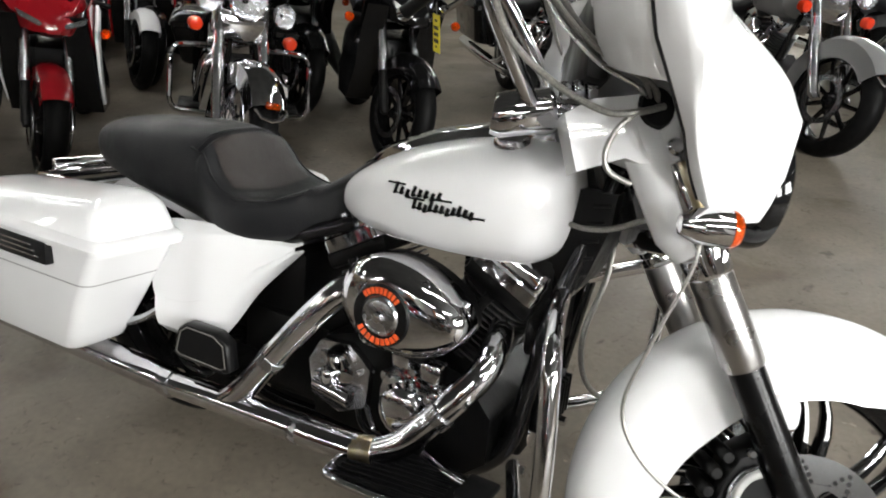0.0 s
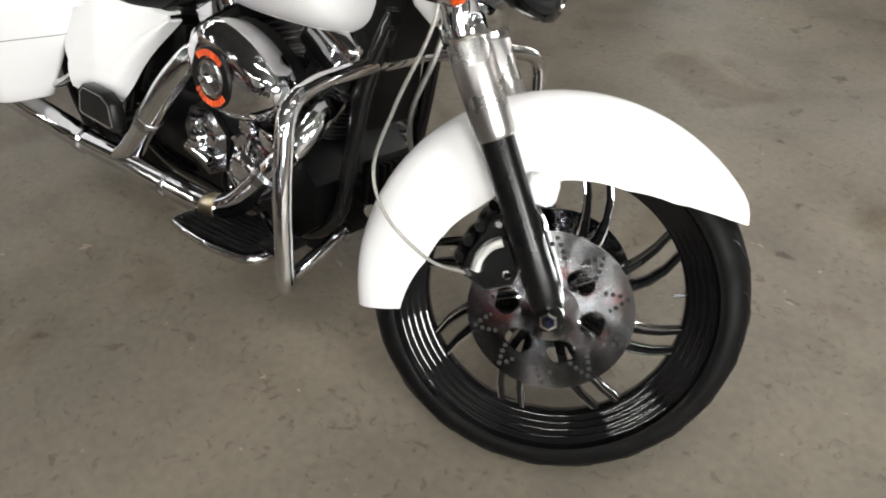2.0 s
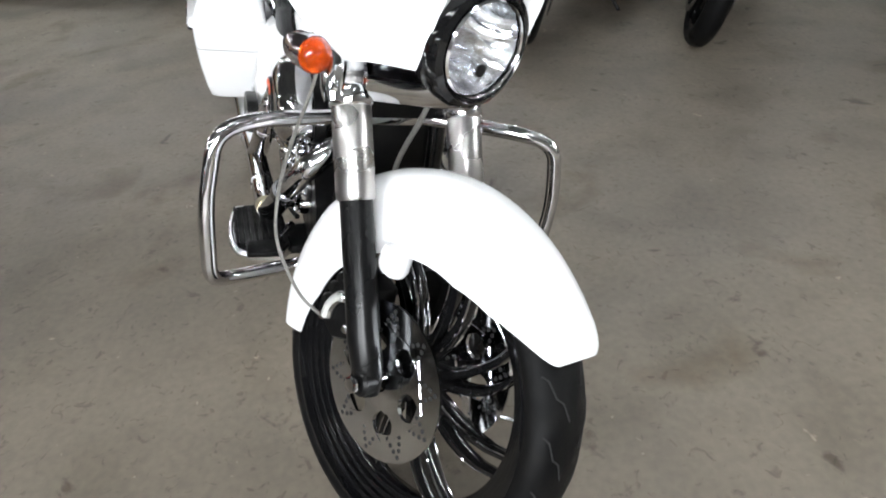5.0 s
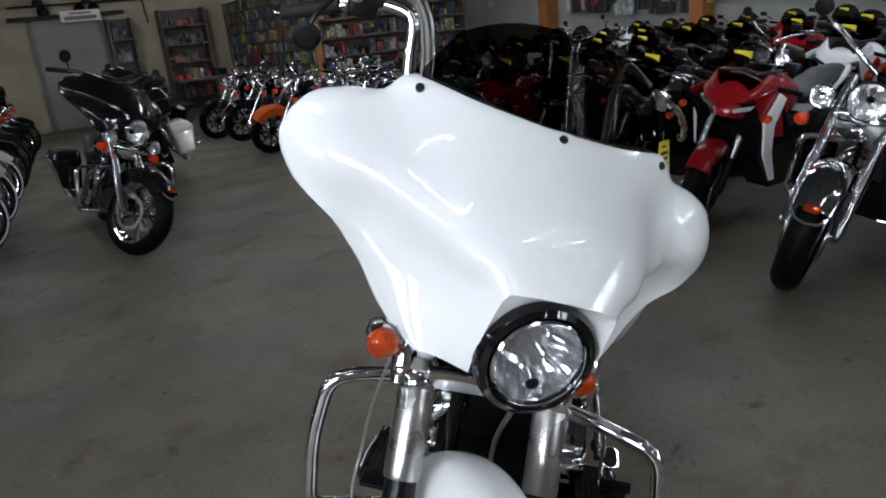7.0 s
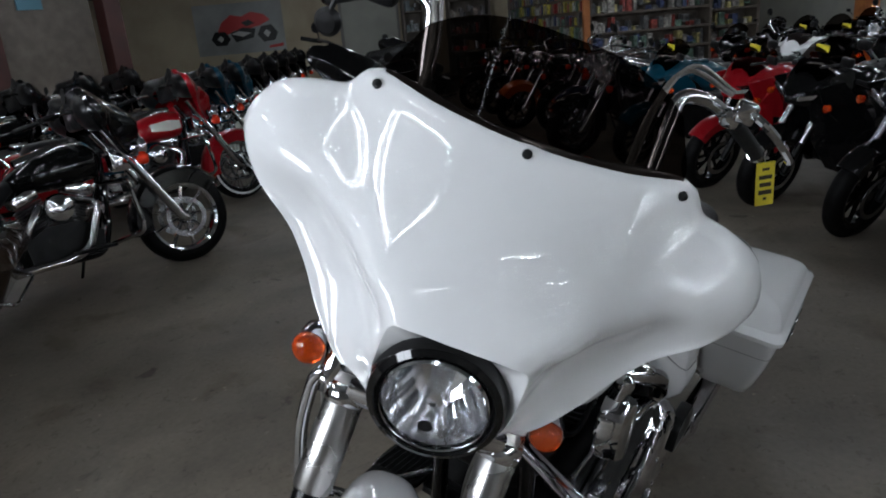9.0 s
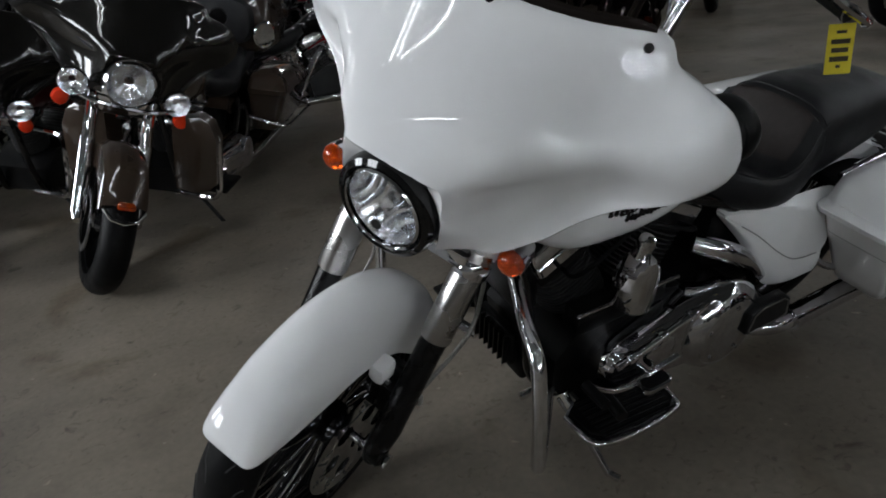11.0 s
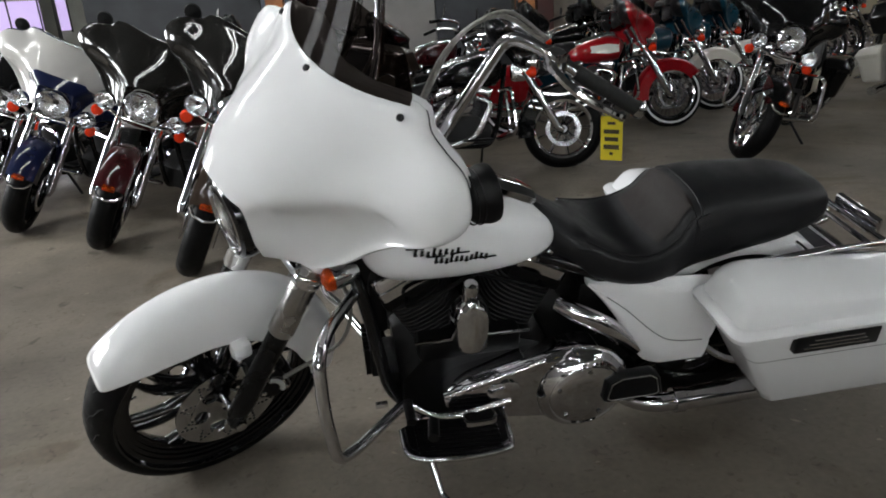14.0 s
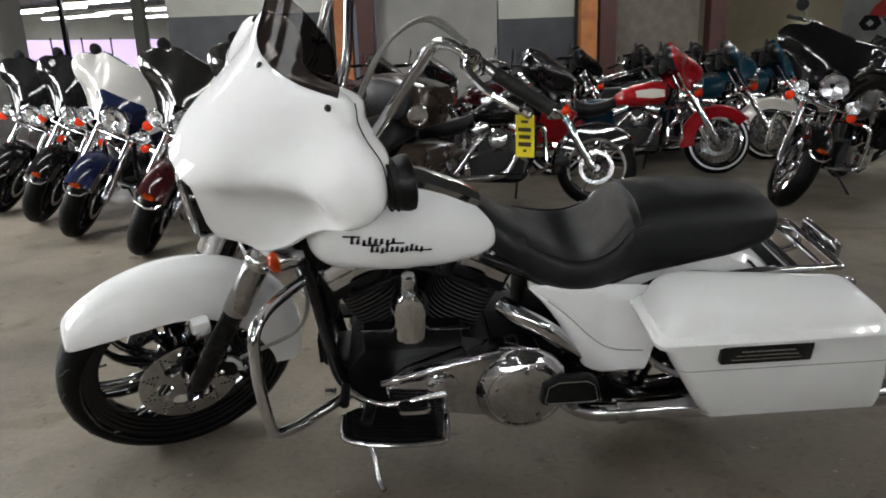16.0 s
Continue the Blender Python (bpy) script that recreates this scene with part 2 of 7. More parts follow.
def rrect(x0, x1, y0, y1, r, z, n=5):
    """A level rectangle with round corners."""
    out = []
    for cx, cy, a0 in ((x1 - r, y1 - r, 0), (x0 + r, y1 - r, 90), (x0 + r, y0 + r, 180), (x1 - r, y0 + r, 270)):
        for k in range(n + 1):
            a = radians(a0 + 90 * k / n)
            out.append((cx + r * math.cos(a), cy + r * math.sin(a), z))
    return out


# ---- the white touring motorcycle ----
BASE = Matrix.Translation((0, -0.14, 0)) @ pose(0, 0, 0, 0, 0, 3.2) @ pose(0, 0, 0, -12.5)
HEAD = Vector((1.27, 0, 0.93))
TILT = pose(0, 0, 0, 0, -28, 0)
STEER = Matrix.Translation(HEAD) @ TILT @ pose(0, 0, 0, 0, 0, 28) @ TILT.inverted() @ Matrix.Translation(-HEAD)

bike = thing("motorcycle", "white touring motorcycle with batwing fairing and hard saddlebags", "motorcycle", BASE)

# tank
TANK = [(0.562, 0.045, 0.735, 0.765), (0.575, 0.085, 0.716, 0.79), (0.60, 0.118, 0.70, 0.815), (0.66, 0.153, 0.683, 0.852), (0.74, 0.181, 0.676, 0.888), (0.84, 0.199, 0.674, 0.918),
        (0.93, 0.207, 0.678, 0.936), (1.00, 0.206, 0.684, 0.942), (1.05, 0.195, 0.698, 0.938), (1.085, 0.165, 0.722, 0.925), (1.102, 0.125, 0.755, 0.90), (1.11, 0.06, 0.79, 0.87)]
sm = spline([r for r in [(a, b, c) for a, b, c, d in TANK]], 3)
sm2 = spline([(a, d, 0) for a, b, c, d in TANK], 3)
TANKS = [(p[0], p[1], p[2], q[1]) for p, q in zip(sm, sm2)]
tank = part("fuel_tank", loft([se_ring(x, hw, z0, z1, 36, 2.5) for x, hw, z0, z1 in TANKS]), WHITE, bike, "glossy white teardrop fuel tank")


def tank_side(x, z):
    hw, z0, z1 = interp(TANKS, x)
    u = abs((z - (z0 + z1) / 2) / ((z1 - z0) / 2))
    return hw * max(0.0, 1 - u ** 2.5) ** (1 / 2.5)


def stroke(points, s, r=0.0032):
    return tube([(x, s * (tank_side(x, z) + 0.001), z) for x, z in points], r, 5)


for s in (1, -1):
    # two slanting rows of plain strokes in place of the lettering
    for row, (u0, u1, dz, n) in enumerate(((0.006, 0.128, 0.012, 8), (0.058, 0.200, -0.012, 11))):

        def place(uu, zz):
            x = (0.985 - uu) if s > 0 else (0.755 + uu)
            return (x, 0.806 + dz + zz + (0.06 if s < 0 else -0.07) * (uu - 0.1))
        for k in range(n):
            u = u0 + (u1 - u0) * (k + 0.5) / n
            tall = 0.023 if k == 0 else (0.020 if k % 5 == 3 else 0.015)
            low = -0.0085 if k % 4 != 2 else -0.012
            part("emblem_bar", stroke([place(u - 0.002, low), place(u + 0.003, low + tall)], s, 0.0044), BLACK, tank, "black stroke of the tank emblem")
            part("emblem_bar", stroke([place(u - 0.004, low + 0.001), place(u + 0.006, low + 0.003)], s, 0.0024), BLACK, tank, "black stroke of the tank emblem")
        for a0, a1, zz in ((-0.016, 0.030, 0.0115), (u1 - u0 - 0.018, u1 - u0 + 0.022, -0.008)):
            part("emblem_line", stroke([place(u0 + a0 + (a1 - a0) * k / 5, zz) for k in range(6)], s, 0.0024), BLACK, tank, "thin black dash of the tank emblem")
    part("knee_seam", tube([(x, s * (tank_side(x, 0.70 + 0.02 * (x - 0.8)) * 0.985), 0.70 + 0.02 * (x - 0.8)) for x in [0.72 + 0.04 * i for i in range(10)]], 0.002, 5), WHITE, tank)
cons = loft([[(x, y * w, interp(TANKS, x)[2] - 0.012 + h) for y, h in ((-1, 0), (-0.92, 0.022), (-0.6, 0.03), (0.6, 0.03), (0.92, 0.022), (1, 0))] for x, w in ((0.62, 0.03), (0.66, 0.042), (0.78, 0.05), (0.92, 0.055), (1.03, 0.05), (1.06, 0.03))], False, False)
part("tank_console", thicken(cons, -0.01), CHROME, bike, "chrome tank console strip")
part("console_panel", loft([[(x, y * w, interp(TANKS, x)[2] + 0.0215 + h) for y, h in ((-1, 0), (-0.9, 0.004), (0.9, 0.004), (1, 0))] for x, w in ((0.66, 0.026), (0.78, 0.034), (0.92, 0.038), (1.01, 0.03))], False, False), BLACKPL, bike, "black console insert")
part("fuel_cap", lathe([(0.0, 0.022), (0.03, 0.02), (0.036, 0.012), (0.036, 0.0)], (0.97, -0.105, 0.925), (0, -0.35, 1), 20), CHROME, bike)
part("leather_strap", loft([[(x, y * 0.045, interp(TANKS, x)[2] + 0.012 + 0.006 * math.cos(y * 1.5)) for y in (-1, -0.5, 0, 0.5, 1)] for x in (0.56, 0.60, 0.64, 0.68)], False, False), LEATHER, bike)

# seat: one shell over a line of sections
SEAT = [(-0.252, 0.04, 0.74, 0.775), (-0.238, 0.10, 0.71, 0.802), (-0.20, 0.128, 0.68, 0.822), (-0.11, 0.146, 0.65, 0.840), (0.01, 0.158, 0.630, 0.847), (0.10, 0.163, 0.612, 0.852), (0.16, 0.165, 0.60, 0.850), (0.195, 0.170, 0.592, 0.838), (0.222, 0.176, 0.589, 0.806),
        (0.25, 0.183, 0.586, 0.766), (0.31, 0.192, 0.583, 0.735), (0.38, 0.188, 0.588, 0.730), (0.45, 0.165, 0.60, 0.745), (0.51, 0.132, 0.62, 0.77), (0.56, 0.10, 0.655, 0.80), (0.60, 0.078, 0.70, 0.83), (0.625, 0.05, 0.75, 0.845)]
rings = []
for x, hw, z0, z1 in [(a[0], a[1], b[0], b[1]) for a, b in zip(spline([(r[0], r[1], 0) for r in SEAT], 4), spline([(r[2], r[3], 0) for r in SEAT], 4))]:
    ring = se_ring(x, hw, z0, z1, 36, 2.7)
    dip = 0.045 * math.exp(-((x - 0.34) / 0.11) ** 2)
    rings.append([(p[0], p[1], p[2] - (dip * (1 - (p[1] / hw) ** 2) if p[2] > (z0 + z1) / 2 else 0) + (0.018 * (p[1] / hw) ** 2 if p[2] > (z0 + z1) / 2 and 0.2 < x < 0.5 else 0)) for p in ring])
seat = part("seat", loft(rings), LEATHER, bike, "black stitched leather two-up seat")
def on_seat(k, x0, x1):
    """A line along the seat's skin."""
    return [(r[k][0], r[k][1], r[k][2] + 0.001) for r in rings if x0 < r[0][0] < x1]


for k in (3, 15):
    part("seat_piping", tube(on_seat(k, 0.15, 0.50), 0.003, 6), LEATHER, seat)
arch = min(rings, key=lambda r: abs(r[0][0] - 0.18))
part("seat_piping", tube([(p[0], p[1], p[2] + 0.001) for p in arch[3:16]], 0.003, 6), LEATHER, seat)
# back panel of the rider's dish, hugging the seat
panel_rows = [[(p[0] + 0.0022, p[1], p[2] + 0.0028) for p in r[5:14]] for r in rings if 0.19 < r[0][0] < 0.31]
part("seat_insert", loft(panel_rows, False, False), LEATHERB, seat, "brownish black perforated back panel")

# side covers
SEAMGREY = material("panel_seam", (0.22, 0.22, 0.22), 0.6)
for s in (1, -1):
    def cover(x, z):
        return s * (0.135 + 0.075 * min(1, max(0, (0.50 - x) / 0.22)) + 0.035 * max(0, (0.60 - z) / 0.25))
    top = spline([(0.485, 0, 0.618), (0.36, 0, 0.632), (0.24, 0, 0.632), (0.13, 0, 0.62), (0.085, 0, 0.60)], 4)
    low = spline([(0.485, 0, 0.606), (0.40, 0, 0.50), (0.345, 0, 0.40), (0.30, 0, 0.358), (0.16, 0, 0.352)], 4)
    rows = []
    for a, b in zip(top, low):
        r = []
        for k in range(13):
            t = k / 12
            p = a.lerp(b, t)
            edge = 0.03 * (1 - min(1, min(t, 1 - t) * 7)) ** 2
            groove = 0.004 if 7.4 < k < 8.6 else 0
            r.append((p.x, cover(p.x, p.z) - s * (edge + groove), p.z))
        rows.append(r)
    gr = [r[8] for r in rows]
    sc = part("side_cover", thicken(loft(rows, False, False), 0.006 * s), WHITE, bike)
    part("cover_groove", tube([(p[0], p[1] + s * 0.0045, p[2]) for p in gr[2:-1]], 0.0018, 5), SEAMGREY, sc)

# hard bags
BAGB = [(0.300, -0.47, 0.015, 0.235, 0.372), (0.306, -0.485, 0.025, 0.226, 0.384), (0.35, -0.478, 0.052, 0.222, 0.398), (0.44, -0.455, 0.105, 0.216, 0.418), (0.53, -0.432, 0.158, 0.212, 0.431), (0.588, -0.418, 0.19, 0.21, 0.436)]
LID = [(0.588, -0.428, 0.212, 0.202, 0.448), (0.602, -0.430, 0.216, 0.20, 0.450), (0.612, -0.424, 0.208, 0.205, 0.444), (0.618, -0.412, 0.192, 0.208, 0.431), (0.642, -0.404, 0.180, 0.210, 0.424), (0.666, -0.396, 0.167, 0.213, 0.414), (0.678, -0.390, 0.156, 0.216, 0.402), (0.688, -0.378, 0.138, 0.221, 0.376), (0.697, -0.352, 0.108, 0.230, 0.340), (0.703, -0.31, 0.068, 0.245, 0.310), (0.706, -0.26, 0.018, 0.262, 0.288)]
for s in (1, -1):
    bag = new("saddlebag")
    bag.parent = bike
    tagged(bag, "white hard saddlebag with black latch plate")

    def bagring(z, x0, x1, y0, y1, r):
        return [(x, s * y, z if z < 0.62 else 0.618 + (z - 0.618) * (1 - 0.55 * min(1.0, max(0.0, (0.1 - x) / 0.5)))) for x, y, z in rrect(x0, x1, y0, y1, r, z)]
    part("bag_body", loft([bagring(*r, 0.03) for r in BAGB]), WHITE, bag)
    part("bag_lid", loft([bagring(*r, min(0.034, (r[4] - r[3]) * 0.45)) for r in LID]), WHITE, bag)
    part("bag_groove", loft([bagring(z, x0, x1, y0, y1 + d, 0.03) for z, x0, x1, y0, y1, d in ((0.5015, -0.441, 0.1412, 0.214, 0.4268, 0.0003), (0.503, -0.440, 0.1425, 0.2135, 0.427, 0.0006), (0.5045, -0.439, 0.1434, 0.213, 0.4273, 0.0003))]), SEAMGREY, bag)
    part("latch_plate", box((-0.195, s * 0.440 - 0.012, 0.538), (0.045, s * 0.440 + 0.012, 0.592), 0.005), BLACKPL, bag, "black latch plate")
    for k in range(3):
        part("latch_bar", box((-0.165 + 0.01 * k, s * 0.4525 - 0.0025, 0.552 + 0.012 * k), (0.02 - 0.012 * k, s * 0.4525 + 0.0025, 0.556 + 0.012 * k), 0.001), CHROME, bag, "thin chrome bar")

# rear fender, rack, rear wheel
rf = loft([[(0.0 + 0.37 * math.cos(radians(a)) * k1, y, 0.33 + 0.37 * math.sin(radians(a)) * k1) for y, k1 in ((-0.11, 0.80), (-0.11, 0.93), (-0.09, 0.985), (-0.04, 1.0), (0.04, 1.0), (0.09, 0.985), (0.11, 0.93), (0.11, 0.80))] for a in range(40, 206, 6)], False, False)
part("rear_fender", thicken(rf, -0.004), WHITE, bike, "white rear fender")
part("fender_filler", box((-0.36, -0.2, 0.56), (0.05, 0.2, 0.60), 0.02), BLACKPL, bike)
LOWER = Matrix.Translation((0.03, 0, -0.05))
rack = new("luggage_rack")
rack.parent = bike
for s in (1, -1):
    part("rack_rail", tube(fillet([(0.02, s * 0.165, 0.668), (-0.25, s * 0.168, 0.692), (-0.38, s * 0.165, 0.692), (-0.46, s * 0.15, 0.682)], 0.04), 0.0095, 10), CHROME, rack, "", True, LOWER)
    part("rack_sleeve", tube([(-0.04, s * 0.167, 0.676), (-0.25, s * 0.168, 0.692)], 0.0155, 12), CHROME, rack, "", True, LOWER)
    part("rack_stay", tube(fillet([(-0.25, s * 0.168, 0.675), (-0.42, s * 0.175, 0.662), (-0.50, s * 0.165, 0.64), (-0.505, s * 0.14, 0.60), (-0.43, s * 0.13, 0.585)], 0.03), 0.011, 10), CHROME, rack, "", True, LOWER)
    part("rack_bracket", box((-0.06, s * 0.168 - 0.006, 0.60), (-0.02, s * 0.168 + 0.006, 0.675), 0.003), CHROME, rack, "", True, LOWER)
for x in (-0.20, -0.30, -0.40):
    part("rack_bar", tube([(x, -0.165, 0.688), (x, 0.165, 0.688)], 0.0085, 8), CHROME, rack, "", True, LOWER)
part("rack_bar", tube([(-0.46, -0.15, 0.682), (-0.46, 0.15, 0.682)], 0.0095, 8), CHROME, rack, "", True, LOWER)
part("rack_plate", box((-0.492, -0.10, 0.668), (-0.468, 0.09, 0.722), 0.008), CHROME, rack, "upright chrome end plate", True, LOWER)


def wheel(parent, c, R, w, rim_mat, spokes, m=None, rimr=None, tread=True, pair=True, steps=False, phase=0.35):
    """A tyre, a rim and cast spokes about an axle that runs along y."""
    rimr = rimr or R - 0.085
    wh = new("wheel")
    wh.parent = parent
    c = Vector(c)
    prof = []
    depth, reach = (0.046, 90) if steps else (w * 0.95, 115)
    for k in range(17):
        a = radians(-reach + 2 * reach * k / 16)
        prof.append((R - depth + depth * math.cos(a), w * math.sin(a)))
    if steps:
        prof += [(rimr + 0.006, w * 0.97), (rimr + 0.001, w * 0.92)]
        prof = [(rimr + 0.001, -w * 0.92), (rimr + 0.006, -w * 0.97)] + prof
    prof.append((rimr - 0.004, w * 0.80))
    prof.append((rimr - 0.004, -w * 0.80))
    ty = lathe(prof, c, (0, 1, 0), 96, True)
    part("tyre", ty, RUBBER, wh, "", True, m)
    if tread:
        # raised near-black cords stand in for the shade in tread grooves
        tr = bmesh.new()
        for k in range(22):
            for sg in (1, -1):
                pts = []
                for j in range(5):
                    b = sg * radians(14 + 11 * j)
                    a = 2 * math.pi * (k + (0.5 if sg < 0 else 0)) / 22 + 0.055 * j + (0.03 if j % 2 else 0)
                    rr = R - depth + depth * math.cos(b) - 0.0005
                    pts.append(c + Vector((rr * math.cos(a), w * math.sin(b), rr * math.sin(a))))
                add(tr, tube(pts, 0.0022, 4))
        part("tread_groove", tr, DARKGAP, wh, "", True, m)
    hw = w * (0.80 if steps else 0.74)
    half_rim = [(rimr - 0.002, hw), (rimr + 0.007, hw + 0.005), (rimr + 0.007, hw + 0.011), (rimr - 0.001, hw + 0.011)]
    if steps:
        # four rounded ridges step down to the spokes
        for k in range(33):
            t = k / 32
            half_rim.append((rimr - 0.005 - 0.043 * t + 0.0042 * math.sin(t * 8 * math.pi), hw * (0.97 - 0.66 * t)))
        half_rim += [(rimr - 0.052, hw * 0.25), (rimr - 0.054, 0.006)]
    else:
        half_rim += [(rimr - 0.022, hw * 0.8), (rimr - 0.03, hw * 0.55), (rimr - 0.034, 0.006)]
    part("rim", lathe(half_rim + [(r, -h) for r, h in reversed(half_rim)], c, (0, 1, 0), 72, True), rim_mat, wh, "", True, m)
    barrel = rimr - (0.052 if steps else 0.030)
    part("hub", lathe([(0.0, 0.075), (0.03, 0.075), (0.034, 0.06), (0.05, 0.045), (0.055, 0.0), (0.05, -0.045), (0.034, -0.06), (0.03, -0.075), (0.0, -0.075)], c, (0, 1, 0), 24), rim_mat, wh, "", True, m)
    for k in range(spokes):
        for q in ((-1, 1) if pair else (0,)):
            a0 = 2 * math.pi * (k + phase) / spokes + q * 0.085
            pts = []
            for j in range(7):
                t = j / 6
                rr = 0.045 + (barrel - 0.045) * t
                a = a0 + (0.22 * t ** 2.2 if steps else 0.16 * math.sin(t * 2.4)) + q * 0.03 * math.sin(t * math.pi)
                pts.append((rr, a, 0.02 - 0.006 * t, 0.012 - (0.006 if steps else 0.004) * t))
            rings = []
            for rr, a, hy, hx in pts:
                u, v = Vector((math.cos(a), 0, math.sin(a))), Vector((-math.sin(a), 0, math.cos(a)))
                p = c + u * rr
                rings.append([p + v * hx + Vector((0, hy * 0.6, 0)), p + v * hx * 0.5 + Vector((0, hy, 0)), p - v * hx * 0.5 + Vector((0, hy, 0)), p - v * hx + Vector((0, hy * 0.6, 0)), p - v * hx - Vector((0, hy * 0.6, 0)), p - v * hx * 0.5 - Vector((0, hy, 0)), p + v * hx * 0.5 - Vector((0, hy, 0)), p + v * hx - Vector((0, hy * 0.6, 0))])
            sp = part("spoke", loft(rings), rim_mat, wh, "", True, m)
            if pair:
                for sg in (1, -1):
                    part("polished_edge", tube([c + Vector((math.cos(a), 0, math.sin(a))) * rr + Vector((-math.sin(a), 0, math.cos(a))) * (q * hx * 0.85) + Vector((0, sg * hy * 0.86, 0)) for rr, a, hy, hx in pts], 0.0022, 5), CHROME, sp, "bright machined edge", True, m)
    return wh


def disc(parent, c, y, m=None, r=0.152):
    """A drilled brake disc with a carrier."""
    d = new("brake_disc")
    d.parent = parent
    c = Vector((c[0], y, c[2]))
    part("rotor", lathe([(r, 0.0025), (r, -0.0025), (r * 0.66, -0.0025), (r * 0.66, 0.0025)], c, (0, 1, 0), 48, True), POLISHED, d, "drilled bright steel rotor", True, m)
    # solid near-black studs stand in for the shade in the drilled holes
    holes = bmesh.new()
    for k in range(20):
        for j in range(4 if k % 2 else 3):
            a = 2 * math.pi * k / 20 + (0.05 if k % 2 else -0.05) * j
            rr = r * (0.70 + 0.075 * j)
            p = c + Vector((rr * math.cos(a), 0, rr * math.sin(a)))
            add(holes, lathe([(0.0044, 0.0031), (0.0044, -0.0031)], p, (0, 1, 0), 8))
    part("drill_hole_shade", holes, DARKGAP, d, "", True, m, "stuff")
    for k in range(6):
        a = 2 * math.pi * (k + 0.5) / 6
        u, v = Vector((math.cos(a), 0, math.sin(a))), Vector((-math.sin(a), 0, math.cos(a)))
        rg = [[c + u * rr + v * hw * sg + Vector((0, yy, 0)) for sg, yy in ((1, 0.004), (-1, 0.004), (-1, -0.004), (1, -0.004))] for rr, hw in ((0.045, 0.026), (0.052, 0.025), (0.060, 0.017), (0.070, 0.014), (0.080, 0.015), (0.090, 0.023), (r * 0.68, 0.048))]
        part("carrier_arm", loft(rg), POLISHED, d, "", False, m)
    part("carrier_hub", lathe([(0.055, 0.004), (0.055, -0.004), (0.02, -0.006), (0.02, 0.006)], c, (0, 1, 0), 24, True), POLISHED, d, "", True, m)
    return d


rear = wheel(bike, (0, 0, 0.335), 0.335, 0.075, BLACK, 8, tread=False)
FW = (1.552, -0.014, 0.305)
front = wheel(bike, FW, 0.360, 0.067, BLACK, 8, STEER, rimr=0.300, steps=True, phase=0.61)
part("valve_stem", tube([(1.552 + 0.252 * math.cos(0.30), -0.02, 0.305 + 0.252 * math.sin(0.30)), (1.552 + 0.222 * math.cos(0.30), -0.03, 0.305 + 0.222 * math.sin(0.30))], 0.0038, 8), STEEL, front, "", True, STEER)
front_end = new("front_end")
front_end.parent = bike
tagged(front_end, "fork with chrome covers and black sliders")
